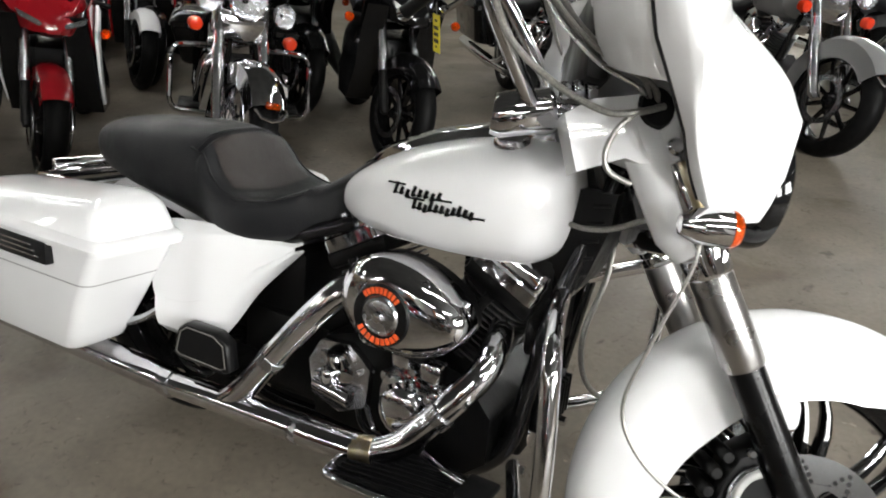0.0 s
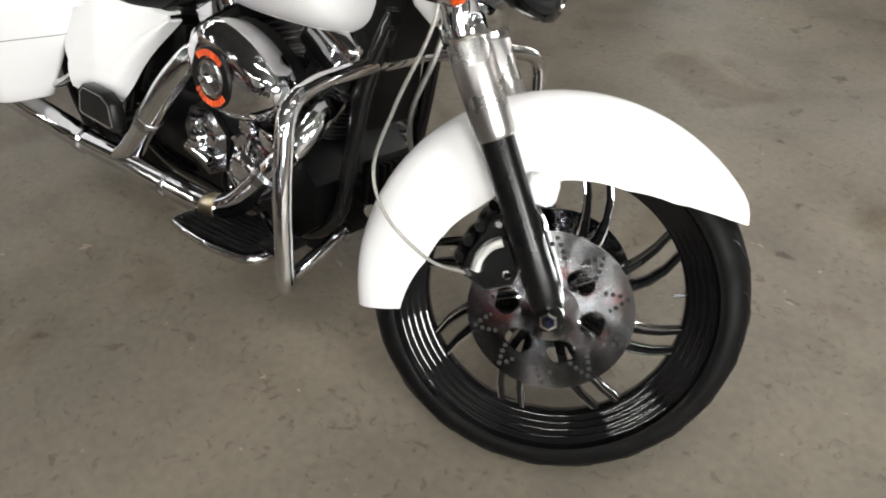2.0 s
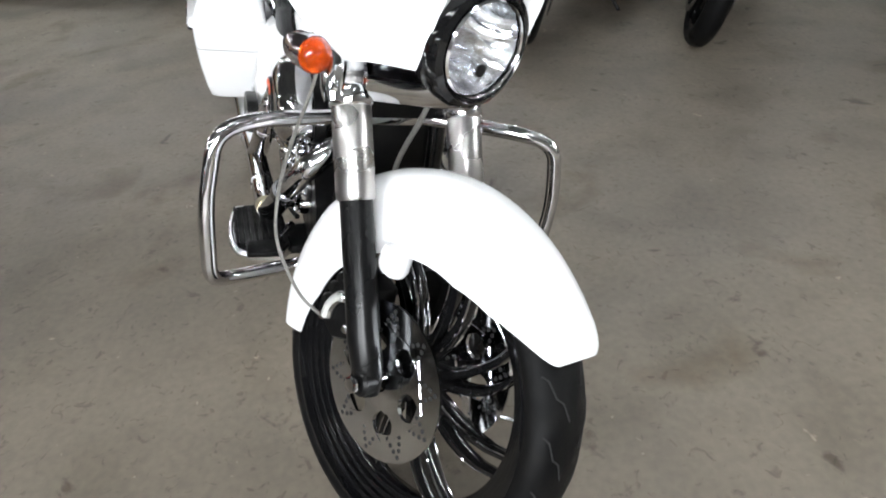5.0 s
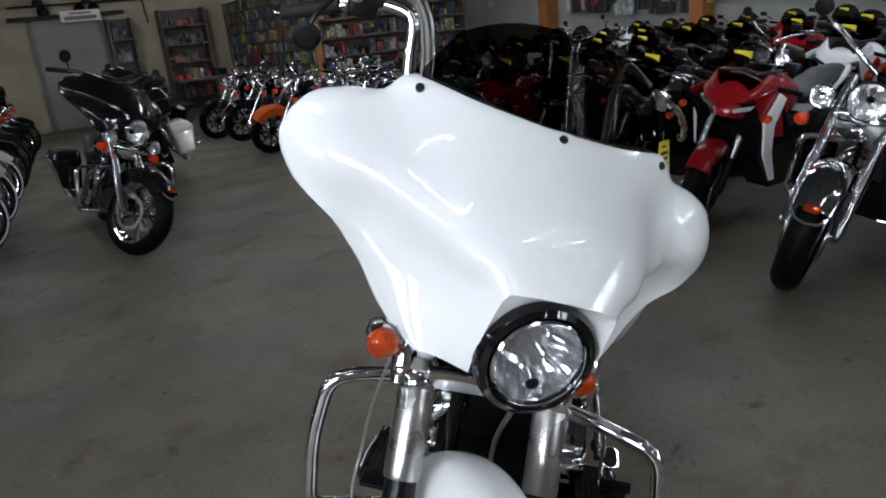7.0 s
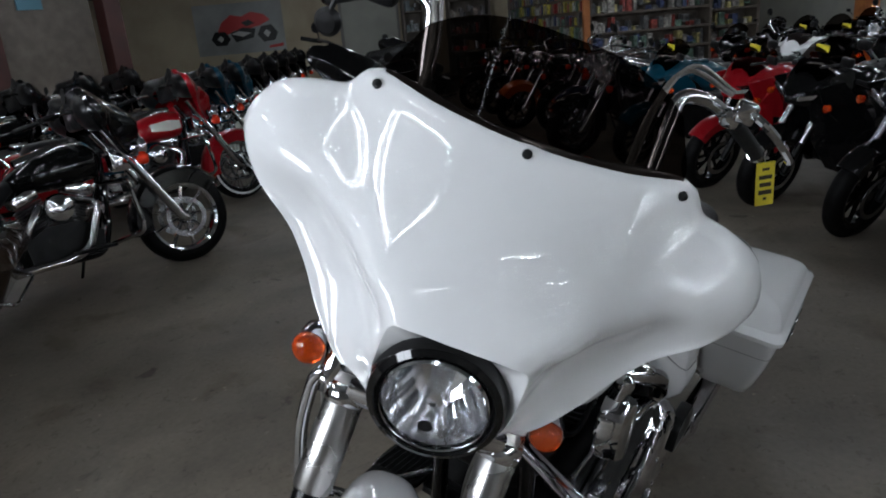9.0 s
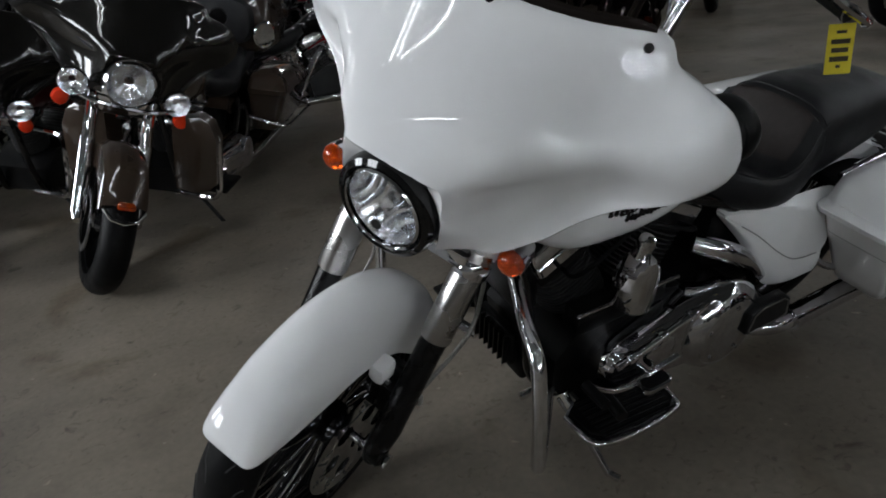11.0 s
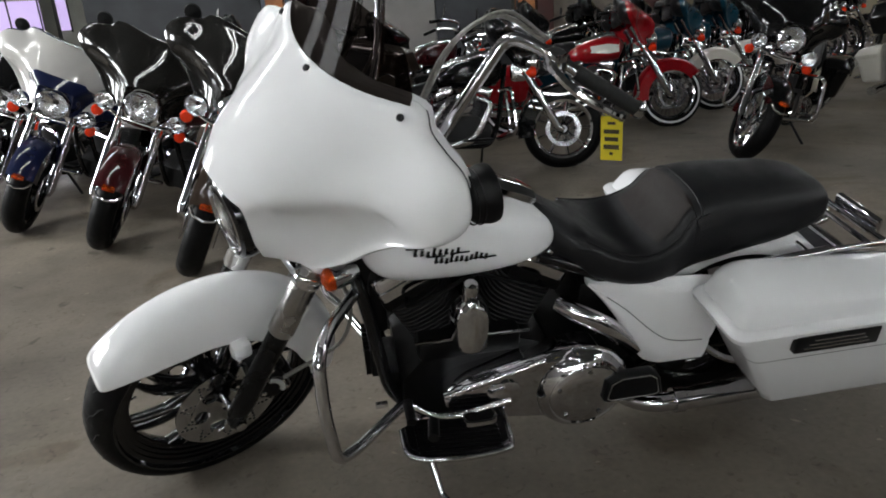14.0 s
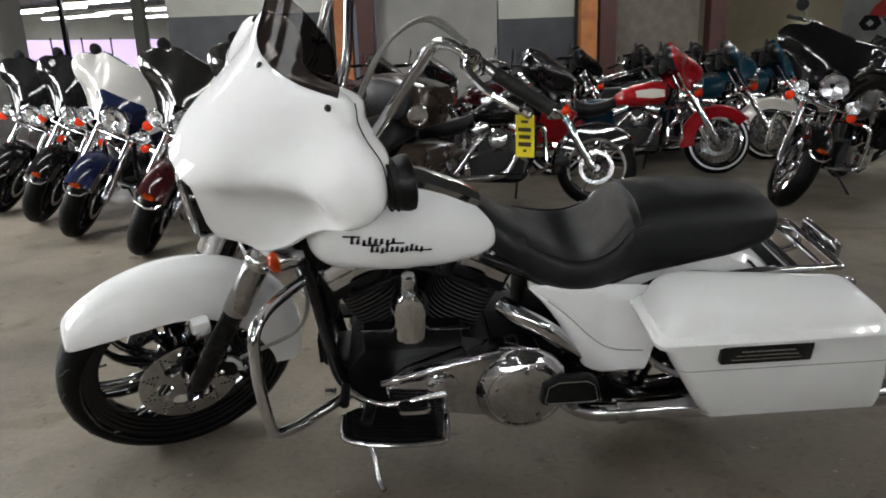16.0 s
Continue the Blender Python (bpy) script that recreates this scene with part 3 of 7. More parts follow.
for s in (1, -1):
    disc(front_end, FW, s * 0.095 - 0.012, STEER)
    # caliper behind the fork leg
    cal = part("brake_caliper", loft([[(1.435 + (x - 1.435) * k, s * (0.10 + d), 0.395 + (z - 0.395) * k) for x, z in ((1.375, 0.345), (1.39, 0.40), (1.41, 0.445), (1.445, 0.468), (1.48, 0.455), (1.485, 0.40), (1.475, 0.345), (1.43, 0.322))] for d, k in ((-0.04, 0.9), (-0.03, 1.0), (0.035, 1.0), (0.046, 0.9))]), BLACKSAT, front_end, "black brake caliper", True, STEER)
    bean = spline([(1.408, s * 0.149, 0.362), (1.410, s * 0.149, 0.388), (1.424, s * 0.149, 0.412), (1.442, s * 0.149, 0.424)], 4)
    bp = part("caliper_plate", tube([bean[0] + Vector((0, 0, -0.008))] + bean + [bean[-1] + Vector((0.008, 0, 0.002))], [0.004] + [0.0125] * len(bean) + [0.004], 12), STEEL, cal, "bare metal oval", True, STEER)
    part("oval_inset", tube([p + Vector((0, s * 0.008, 0)) for p in bean], 0.0078, 10), ALLOY, bp, "", True, STEER)
    for x, z in ((1.428, 0.452), (1.462, 0.366), (1.392, 0.352)):
        part("caliper_bolt", lathe([(0.009, 0.0), (0.009, 0.008), (0.006, 0.011), (0.0, 0.011)], (x, s * 0.142, z), (0, s, 0), 8), CHROME, cal, "", True, STEER)
    for x, z in ((1.372, 0.372), (1.381, 0.405), (1.396, 0.435)):
        part("piston_cap", lathe([(0.013, -0.05), (0.013, 0.03), (0.009, 0.037), (0.0, 0.037)], (x, s * 0.10, z), (0, s, 0), 12), BLACKSAT, cal, "", True, STEER)
    # legs
    def leg(z):
        return Vector((1.175 + (0.958 - z) * 0.588, s * 0.148, z))
    back = Vector((-0.024, 0, -0.004))
    part("fork_cover", tube([leg(0.985) + back, leg(0.86) + back, leg(0.80) + back, leg(0.772) + back * 0.6], [0.043, 0.044, 0.043, 0.035], 20), WHITE, front_end, "white upper fork cover", True, STEER)
    part("fork_shroud", tube([leg(0.785), leg(0.775), leg(0.70), leg(0.60), leg(0.594)], [0.033, 0.036, 0.036, 0.036, 0.033], 20), BRUSHED, front_end, "chrome lower fork shroud", True, STEER)
    part("fork_slider", tube([leg(0.602), leg(0.45), leg(0.38), Vector((1.545, s * 0.142, 0.325)), Vector((1.56, s * 0.140, 0.29))], [0.0305, 0.0305, 0.031, 0.029, 0.02], 18), SLIDER, front_end, "black fork slider", True, STEER)
    part("axle_nut", lathe([(0.0, 0.0), (0.012, 0.0), (0.017, 0.006), (0.017, 0.012), (0.012, 0.014), (0, 0.014)] , (1.552, s * 0.172, 0.315), (0, s, 0), 6), CHROME, front_end, "", False, STEER)
    part("axle_clamp", lathe([(0.026, 0), (0.026, 0.022), (0.02, 0.028), (0.0, 0.028)], (1.552, s * 0.142, 0.315), (0, s, 0), 16), BLACKSAT, front_end, "", True, STEER)
    part("fork_brace", box((1.455, s * 0.095 - 0.03, 0.492), (1.512, s * 0.095 + 0.014, 0.55), 0.016), WHITE, front_end, "white fender bracket", True, STEER)
    part("bracket_bolt", lathe([(0.009, 0.0), (0.009, 0.012), (0, 0.014)], (1.498, s * 0.108, 0.508), (0, s, 0), 8), CHROME, front_end, "", True, STEER)
    if s < 0:
        plate_o = [leg(0.905 - 0.0205 * k) + Vector((-0.002 + (0.006 if 0 < k < 7 else 0.0), s * 0.036, 0.0)) for k in range(9)]
        chp = part("fork_side_plate", tube(plate_o, [0.010, 0.021, 0.025, 0.026, 0.026, 0.026, 0.025, 0.023, 0.018], 14), CHROME, front_end, "bulged chrome plate along the fork", True, STEER)
        part("side_reflector", tube([leg(0.905) + Vector((0.002, s * 0.062, 0)), leg(0.895) + Vector((0.003, s * 0.066, 0)), leg(0.825) + Vector((0.003, s * 0.066, 0)), leg(0.815) + Vector((0.002, s * 0.062, 0))], [0.006, 0.010, 0.010, 0.006], 10), HEATED, chp, "gold-brown reflector strip", True, STEER)
        part("plate_bolt", lathe([(0.013, 0.0), (0.015, 0.008), (0.010, 0.014), (0.0, 0.014)], leg(0.928) + Vector((0.004, s * 0.045, 0)), (0.2, s, 0.1), 12), CHROME, chp, "", True, STEER)
        part("plate_bolt", lathe([(0.014, 0.0), (0.016, 0.008), (0.011, 0.014), (0.0, 0.014)], leg(0.768) + Vector((0.008, s * 0.040, 0)), (0.2, s, 0.1), 12), CHROME, chp, "", True, STEER)
    part("panel_plug", lathe([(0.011, 0.0), (0.010, 0.006), (0.0, 0.006)], leg(0.962) + Vector((-0.006, s * 0.044, 0)), (0, s, 0), 14), BLACKPL, front_end, "black round plug", True, STEER)
    # turn signal
    sg = new("turn_signal")
    sg.parent = front_end
    shift = Matrix.Translation((0.018, -0.012, 0.022) if s < 0 else (-0.004, -0.008, 0.002))
    part("signal_body", lathe([(0.0, -0.075), (0.016, -0.07), (0.028, -0.045), (0.031, -0.01), (0.032, 0.004)], (1.265, s * 0.226, 0.79), (1, 0, 0.05), 22), CHROME, sg, "chrome bullet housing", True, STEER @ shift)
    part("signal_lens", lathe([(0.031, 0.0), (0.030, 0.009), (0.024, 0.018), (0.012, 0.023), (0.0, 0.025)], (1.268, s * 0.226, 0.79), (1, 0, 0.05), 22), AMBER, sg, "amber lens", True, STEER @ shift)
    part("signal_reflector", lathe([(0.030, 0.004), (0.018, -0.012), (0.004, -0.018)], (1.268, s * 0.226, 0.79), (1, 0, 0.05), 18, cap=False), REFLECT, sg, "", True, STEER @ shift)
    part("signal_stalk", tube(fillet([(1.225, s * 0.23, 0.785), (1.23, s * 0.19, 0.79), (1.26, s * 0.15, 0.80)], 0.02), 0.012, 10), CHROME, sg, "", True, STEER @ shift)
    part("fork_clamp_ring", tube([leg(0.768), leg(0.764), leg(0.740), leg(0.736)], [0.0365, 0.040, 0.040, 0.0365], 22), CHROME, front_end, "", True, STEER)
part("axle", tube([(1.552, -0.17, 0.315), (1.552, 0.15, 0.315)], 0.012, 12), CHROME, front_end, "", True, STEER)
part("lower_clamp", box((1.22, -0.15, 0.755), (1.33, 0.15, 0.80), 0.012), CHROME, front_end, "", True, STEER)
part("fork_tin", loft([[(1.33, y, 0.768), (1.315, y, 0.80), (1.28, y, 0.85), (1.23, y, 0.86)] for y in (-0.14, -0.07, 0, 0.07, 0.14)], False, False), CHROME, front_end, "chrome fork panel", True, STEER)
part("upper_clamp", box((1.10, -0.15, 0.93), (1.22, 0.15, 0.965), 0.014), CHROME, front_end, "", True, STEER)
for s in (1, -1):
    part("fork_wing", loft([[(1.018, s * y, 0.955), (1.06, s * y, 0.985), (1.14, s * y, 1.005), (1.20, s * y, 0.985), (1.21, s * y, 0.91), (1.15, s * y, 0.895), (1.125, s * y, 0.90), (1.052, s * y, 0.866)] for y in (0.08, 0.182, 0.188)]), WHITE, front_end, "white inner fork panel", False, STEER)
part("brake_hose", tube(spline([(1.20, -0.19, 0.90), (1.26, -0.205, 0.78), (1.22, -0.19, 0.62), (1.195, -0.17, 0.50), (1.235, -0.172, 0.42), (1.32, -0.16, 0.36), (1.39, -0.15, 0.35)], 6), 0.0034, 8), HOSE, front_end, "grey braided brake hose", True, STEER)
part("brake_hose", tube(spline([(1.20, 0.17, 0.85), (1.20, 0.14, 0.70), (1.17, 0.14, 0.55), (1.22, 0.155, 0.44), (1.40, 0.15, 0.40)], 6), 0.006, 8), HOSE, front_end, "grey braided brake hose", True, STEER)

# front fender: an oval hoop, hollow inside, over the tyre
fr = []
for a in [39.4, 39.8, 40.6, 42, 44, 47, 50, 54, 58] + list(range(62, 198, 4)) + [197]:
    ro = 0.392
    ri, = interp([(39, 0.372), (41, 0.362), (44, 0.346), (50, 0.320), (58, 0.290), (74, 0.258), (103, 0.240), (139, 0.230), (173, 0.246), (197, 0.29)], a)
    hw, = interp([(39.4, 0.052), (39.8, 0.059), (40.6, 0.065), (42, 0.070), (47, 0.077), (54, 0.082), (66, 0.086), (90, 0.088), (150, 0.088), (180, 0.080), (197, 0.072)], a)
    lift = 0.018 * max(0.0, (46 - a) / 6.6) ** 2
    sec = []
    for k in range(25):
        b = math.pi * k / 24
        c, q = math.cos(b), math.sin(b)
        sec.append((c, q))
    e = 2 / 2.7
    outer = [(ri + (ro - lift - ri) * abs(q) ** e, hw * math.copysign(abs(c) ** e, c)) for c, q in sec]
    inner_s = [(ri + (ro - lift - 0.006 - ri) * abs(q) ** e, (hw - 0.004) * math.copysign(abs(c) ** e, c)) for c, q in sec]
    fr.append([(FW[0] + r * math.cos(radians(a)), FW[1] + y, FW[2] + r * math.sin(radians(a))) for r, y in outer + inner_s[::-1]])
part("front_fender", loft(fr), WHITE, bike, "deep glossy white front fender", True, STEER)

# batwing fairing: a skin between its outer edge and the lamp opening, each a half loop from the top centre down
EDGE = [(1.168, 0, 1.264), (1.150, 0.13, 1.264), (1.088, 0.288, 1.266), (1.090, 0.338, 1.222), (1.095, 0.402, 1.208), (1.085, 0.466, 1.175), (1.092, 0.500, 1.10), (1.124, 0.458, 1.03), (1.164, 0.372, 0.98), (1.197, 0.308, 0.925), (1.236, 0.258, 0.868), (1.285, 0.195, 0.822), (1.345, 0.12, 0.808)]
LAMP = [(1.444, 0, 1.030), (1.441, 0.055, 1.028), (1.430, 0.098, 1.020), (1.424, 0.110, 1.008), (1.420, 0.114, 0.985), (1.417, 0.115, 0.962), (1.414, 0.116, 0.942), (1.411, 0.116, 0.922), (1.408, 0.115, 0.902), (1.402, 0.113, 0.882), (1.395, 0.109, 0.862), (1.388, 0.104, 0.842), (1.378, 0.098, 0.824)]
eS, lS = spline(EDGE, 4), spline(LAMP, 4)
# depth at the middle, the brow over the lamp and the hollow under it: (across, up, depth)
BROW = [(0, 1.152, 1.318), (0, 1.09, 1.388), (0.12, 1.15, 1.296), (0.12, 1.08, 1.380), (0.19, 1.145, 1.262), (0.17, 1.04, 1.365), (0.255, 1.14, 1.214), (0.20, 1.075, 1.322), (0.27, 1.085, 1.258), (0.34, 1.135, 1.178), (0.35, 1.095, 1.200), (0.43, 1.13, 1.145), (0.44, 1.08, 1.150)]
HOLLOW = [(0.140, 0.985, 1.362), (0.148, 0.93, 1.330), (0.185, 0.965, 1.276), (0.21, 1.005, 1.270), (0.26, 1.005, 1.222), (0.32, 1.035, 1.180), (0.20, 0.89, 1.262), (0.16, 0.86, 1.312)]


def skin(knots):
    """A smooth depth over (across, up) through knots, the same on both sides."""
    k = np.array([(y * q, z, x) for y, z, x, f in knots for q in ((1, -1) if y > 0.001 else (1,))])
    p = k[:, :2]
    soft = np.array([f for y, z, x, f in knots for q in ((1, -1) if y > 0.001 else (1,))])

    def kernel(a, c):
        r = np.linalg.norm(a[:, None] - c[None], axis=2)
        return r * r * np.log(r + 1e-9)
    n = len(p)
    A = np.zeros((n + 3, n + 3))
    A[:n, :n] = kernel(p, p) - np.diag(soft)
    A[:n, n] = A[n, :n] = 1
    A[:n, n + 1:], A[n + 1:, :n] = p, p.T
    w = np.linalg.solve(A, np.concatenate([k[:, 2], [0, 0, 0]]))

    def depth(y, z):
        q = np.array([[y, z]])
        return float((kernel(q, p) @ w[:n])[0] + w[n] + q[0] @ w[n + 1:])
    return depth


depth = skin([(y, z, x, 1e-6) for x, y, z in EDGE + LAMP] + [(y, z, x, 1e-4) for y, z, x in BROW + HOLLOW])
surf = []
for e, l in zip(eS, lS):
    side = min(1.0, abs(e.y) / 0.28)
    deep = 0.05 if e.z > 1.03 else 0.012 + 0.038 * max(0.0, (e.z - 0.94) / 0.09)
    back = e + Vector((-deep * 0.75, -0.026 * side, -0.004))
    inward = (Vector((0, l.y, l.z)) - Vector((0, e.y, e.z))).normalized()
    row = [back.lerp(e, t) - inward * 0.010 * side * math.sin(math.pi * t) for t in (0, 0.25, 0.5, 0.75, 1)]
    for j in range(1, 19):
        t = j / 18
        t = t + 0.35 * math.sin(2 * math.pi * t) / (2 * math.pi) * -1
        y, z = e.y + (l.y - e.y) * t, e.z + (l.z - e.z) * t
        roll = 0.014 * side * math.exp(-t * 9) * (1 - math.exp(-t * 40))
        row.append(Vector((depth(y, z) + roll, y, z)))
    out = Vector((0, l.y, l.z - 0.904)).normalized() * 0.111
    rim = Vector((min(l.x - 0.012, 1.405), out.y, 0.904 + out.z)) if l.z > 0.85 else l + Vector((-0.012, -0.004, 0))
    surf.append(row + [row[-1].lerp(rim, 0.5) + Vector((0.002, 0, 0)), rim])
half = [list(r) for r in surf[:46]]
full = [[Vector((p.x, -p.y, p.z)) for p in r] for r in reversed(half[1:])] + half
part("fairing_shell", thicken(loft(full, False, False), 0.004), WHITE, bike, "glossy white batwing outer fairing", True, STEER)
inner = []
for e in [Vector((p.x, -p.y, p.z)) for p in reversed(eS[1:32])] + eS[:32]:
    c = Vector((1.08, 0, 1.10))
    o = e + Vector((-0.0375 if e.z > 1.03 else -0.009 - 0.0285 * max(0.0, (e.z - 0.94) / 0.09), -0.026 * e.y / 0.28 if abs(e.y) < 0.28 else -math.copysign(0.026, e.y), -0.004))
    inner.append([o, o.lerp(c, 0.03) + Vector((-0.022, 0, 0)), o.lerp(c, 0.12) + Vector((-0.042, 0, 0)), o.lerp(c, 0.30) + Vector((-0.05, 0, 0)), o.lerp(c, 0.6) + Vector((-0.03, 0, 0))])
part("inner_fairing", loft(inner, False, False), WHITE, bike, "white inner fairing", True, STEER)
part("dash_panel", box((1.04, -0.16, 1.02), (1.09, 0.20, 1.20), 0.02), BLACKPL, bike, "", True, STEER)
for sgn in (1, -1):
    line = []
    for i in range(9, 45):
        p = surf[i][0]
        line.append(Vector((p.x, sgn * p.y, p.z)))
    part("fairing_seam", tube(line, 0.0028, 6), BLACKPL, bike, "", True, STEER)
for row, sgn in ((0, 1), (8, 1), (8, -1)):
    p = surf[row][5].lerp(surf[row][6], 0.5)
    part("shield_screw", lathe([(0.0, 0.007), (0.005, 0.007), (0.0085, 0.005), (0.009, -0.006)], (p.x, sgn * p.y, p.z), (0.72, sgn * p.y * 1.4, 0.6), 14), BLACKPL, bike, "black screw cap", True, STEER)
# smoked shield
sh = []
for k in range(17):
    y = -0.278 + 0.556 * k / 16
    x = 1.168 - 1.05 * y * y
    u = abs(y) / 0.278
    top = 1.435 - 0.10 * u ** 3 - 0.045 * (u > 0.97)
    sh.append([(x + 0.006 - (z - 1.25) * 0.42 + (0.02 * ((z - 1.25) / 0.2) ** 2), y * (1 - 0.10 * (z - 1.25) / 0.2), z) for z in [1.236 + (top - 1.236) * j / 8 for j in range(9)]])
part("wind_shield", loft(sh, False, False), SMOKED, bike, "dark smoked short wind shield", True, STEER)
# headlight
hc = Vector((1.398, -0.004, 0.904))
part("headlight_bucket", lathe([(0.075, -0.10), (0.102, -0.05), (0.1125, -0.005), (0.1125, 0.016), (0.108, 0.030), (0.097, 0.037), (0.090, 0.030), (0.088, 0.020)], hc, (1, 0, -0.03), 40, cap=False), BLACK, bike, "gloss black headlight ring", True, STEER)
hl = part("headlight", lathe([(0.0895, 0.026), (0.0895, 0.034), (0.086, 0.038), (0.083, 0.034), (0.083, 0.028)], hc, (1, 0, -0.03), 40, True), CHROME, bike, "round clear-lens headlight", True, STEER)
part("reflector", lathe([(0.083, 0.024), (0.075, 0.005), (0.06, -0.015), (0.035, -0.035), (0.012, -0.042)], hc, (1, 0, -0.03), 40, cap=False), REFLECT, hl, "faceted silver reflector", False, STEER)
rf2 = bmesh.new()
for k in range(18):
    a = 2 * math.pi * k / 18
    add(rf2, tube([hc + Vector((0.019, math.cos(a) * 0.078, math.sin(a) * 0.078)), hc + Vector((-0.004, math.cos(a) * 0.062, math.sin(a) * 0.062)), hc + Vector((-0.026, math.cos(a) * 0.038, math.sin(a) * 0.038))], 0.004, 5))
part("reflector_rib", rf2, REFLECT, hl, "", False, STEER)
part("bulb_shield", lathe([(0.0, 0.016), (0.012, 0.014), (0.016, 0.0), (0.016, -0.03)], hc + Vector((0, 0, 0.0)), (1, 0, 0), 16), REFLECT, hl, "", True, STEER)
part("lens_badge", lathe([(0.012, 0.0), (0.012, 0.003), (0, 0.003)], hc + Vector((0.0385, -0.002, -0.035)), (1, 0, -0.03), 14), BLACKPL, hl, "", True, STEER)
part("lens", lathe([(0.084, 0.026), (0.07, 0.034), (0.045, 0.040), (0.02, 0.0425), (0.0, 0.043)], hc, (1, 0, -0.03), 40), GLASS, hl, "clear glass lens", True, STEER).visible_shadow = False

# handlebar
bar = new("handlebar")
bar.parent = bike
tagged(bar, "tall chrome handlebar with black grips")
for s in (1, -1):
    foot = [(1.14, 0.04, 0.99), (1.10, 0.19, 1.00), (1.06, 0.245, 1.03)] if s > 0 else [(1.02, -0.02, 0.975), (0.975, -0.10, 0.965), (0.865, -0.205, 1.115), (0.838, -0.245, 1.25)]
    part("bar_tube", tube(fillet(foot + [(0.825, s * 0.262, 1.36), (0.80, s * 0.32, 1.365), (0.77, s * 0.375, 1.345), (0.735, s * 0.425, 1.318)], 0.05), 0.0145, 12), CHROME, bar, "", True, STEER)
    part("grip", tube([(0.748, s * 0.41, 1.328), (0.645, s * 0.52, 1.262)], 0.0175, 14), GRIP, bar, "black rubber grip", True, STEER)
    part("grip_end", lathe([(0.0, 0.008), (0.018, 0.006), (0.02, 0.0), (0.02, -0.012)], (0.641, s * 0.524, 1.260), (-0.62, s * 0.66, -0.38), 14), CHROME, bar, "", True, STEER)
    if s < 0:
        part("switch_box", box((0.765, s * 0.375 - 0.03, 1.318), (0.825, s * 0.375 + 0.035, 1.385), 0.012), BLACKPL, bar, "black brake fluid housing", True, STEER)
    else:
        part("switch_box", box((0.768, s * 0.385 - 0.018, 1.322), (0.802, s * 0.385 + 0.02, 1.362), 0.01), CHROME, bar, "chrome switch housing", True, STEER)
    lever = spline([(0.80, s * 0.385, 1.375), (0.835, s * 0.43, 1.365), (0.815, s * 0.49, 1.335), (0.765, s * 0.54, 1.305), (0.738, s * 0.555, 1.292)], 5)
    part("lever", tube(lever, [0.009] * (len(lever) - 3) + [0.01, 0.012, 0.010], 8), CHROME, bar, "chrome lever", True, STEER)
    part("lever_clamp", box((0.79, s * 0.40 - 0.02, 1.345), (0.83, s * 0.40 + 0.02, 1.39), 0.008), CHROME, bar, "", True, STEER)
    for k in range(5 if s < 0 else 2):
        d = Vector((0.011 * math.cos(1.3 * k), 0.010 * math.sin(2.1 * k), 0.012 * math.sin(1.3 * k)))
        run = [(0.80, s * 0.36, 1.39), (0.845, s * 0.27, 1.39), (0.915, s * 0.225, 1.27), (0.965, s * 0.225, 1.13), (1.05, s * 0.235, 1.045), (1.13, s * 0.215, 1.015), (1.155, s * 0.19, 0.985)] if s < 0 else [(0.80, s * 0.36, 1.39), (0.84, s * 0.25, 1.41), (0.93, s * 0.20, 1.33), (1.02, s * 0.19, 1.15), (1.09, s * 0.15, 1.03), (1.14, s * 0.10, 0.95)]
        part("cable", tube(spline([Vector(p) + d * (1.0 if 0 < q < len(run) - 1 else 0.5) for q, p in enumerate(run)], 6), 0.0042 if k else 0.0055, 8), HOSE if k % 2 == 0 else (BRUSHED if s < 0 else HOSE), bar, "grey braided cable", True, STEER)
    if s < 0:
        part("cable_tie", lathe([(0.022, -0.005), (0.024, 0), (0.022, 0.005)], (0.945, -0.225, 1.185), (0.3, 0, -1), 16), BLACKPL, bar, "", True, STEER)
        part("grommet", lathe([(0.030, -0.006), (0.034, 0.0), (0.030, 0.006)], (1.158, -0.196, 0.985), (0.3, -0.9, 0.1), 18), BLACKPL, bar, "black cable grommet", True, STEER)
        part("cable", tube(spline([(0.86, -0.21, 1.16), (0.905, -0.215, 1.06), (0.985, -0.225, 0.995), (1.07, -0.235, 0.96), (1.12, -0.24, 0.965), (1.165, -0.215, 0.985)], 6), 0.0058, 8), HOSE, bar, "loose grey cable", True, STEER)
        part("cable", tube(spline([(1.13, -0.215, 0.975), (1.10, -0.215, 0.94), (1.088, -0.21, 0.90), (1.10, -0.205, 0.873), (1.14, -0.19, 0.86)], 6), 0.0048, 8), HOSE, bar, "loose grey cable", True, STEER)
        part("clamp_cover", tube([(0.905, -0.075, 0.952), (0.915, -0.075, 0.952), (1.005, -0.075, 0.975), (1.012, -0.075, 0.977)], [0.034, 0.040, 0.040, 0.034], 20), CHROME, bar, "polished chrome bar clamp", True, STEER)
        part("clamp_link", box((0.985, -0.10, 0.955), (1.16, -0.03, 0.99), 0.012), CHROME, bar, "", True, STEER)
        for q in range(3):
            part("adjuster_nut", lathe([(0.015, -0.008), (0.017, 0), (0.015, 0.008)], (1.02 + 0.022 * q, -0.115, 1.005 + 0.005 * q), (1, 0, 0.3), 12), CHROME, bar, "", True, STEER)
    part("riser", tube([(1.145, s * 0.045, 0.94), (1.14, s * 0.045, 1.005)], [0.026, 0.024], 14), CHROME, bar, "chrome riser", True, STEER)
part("bar_clamp", box((1.115, -0.06, 0.98), (1.17, 0.06, 1.012), 0.01), CHROME, bar, "", True, STEER)
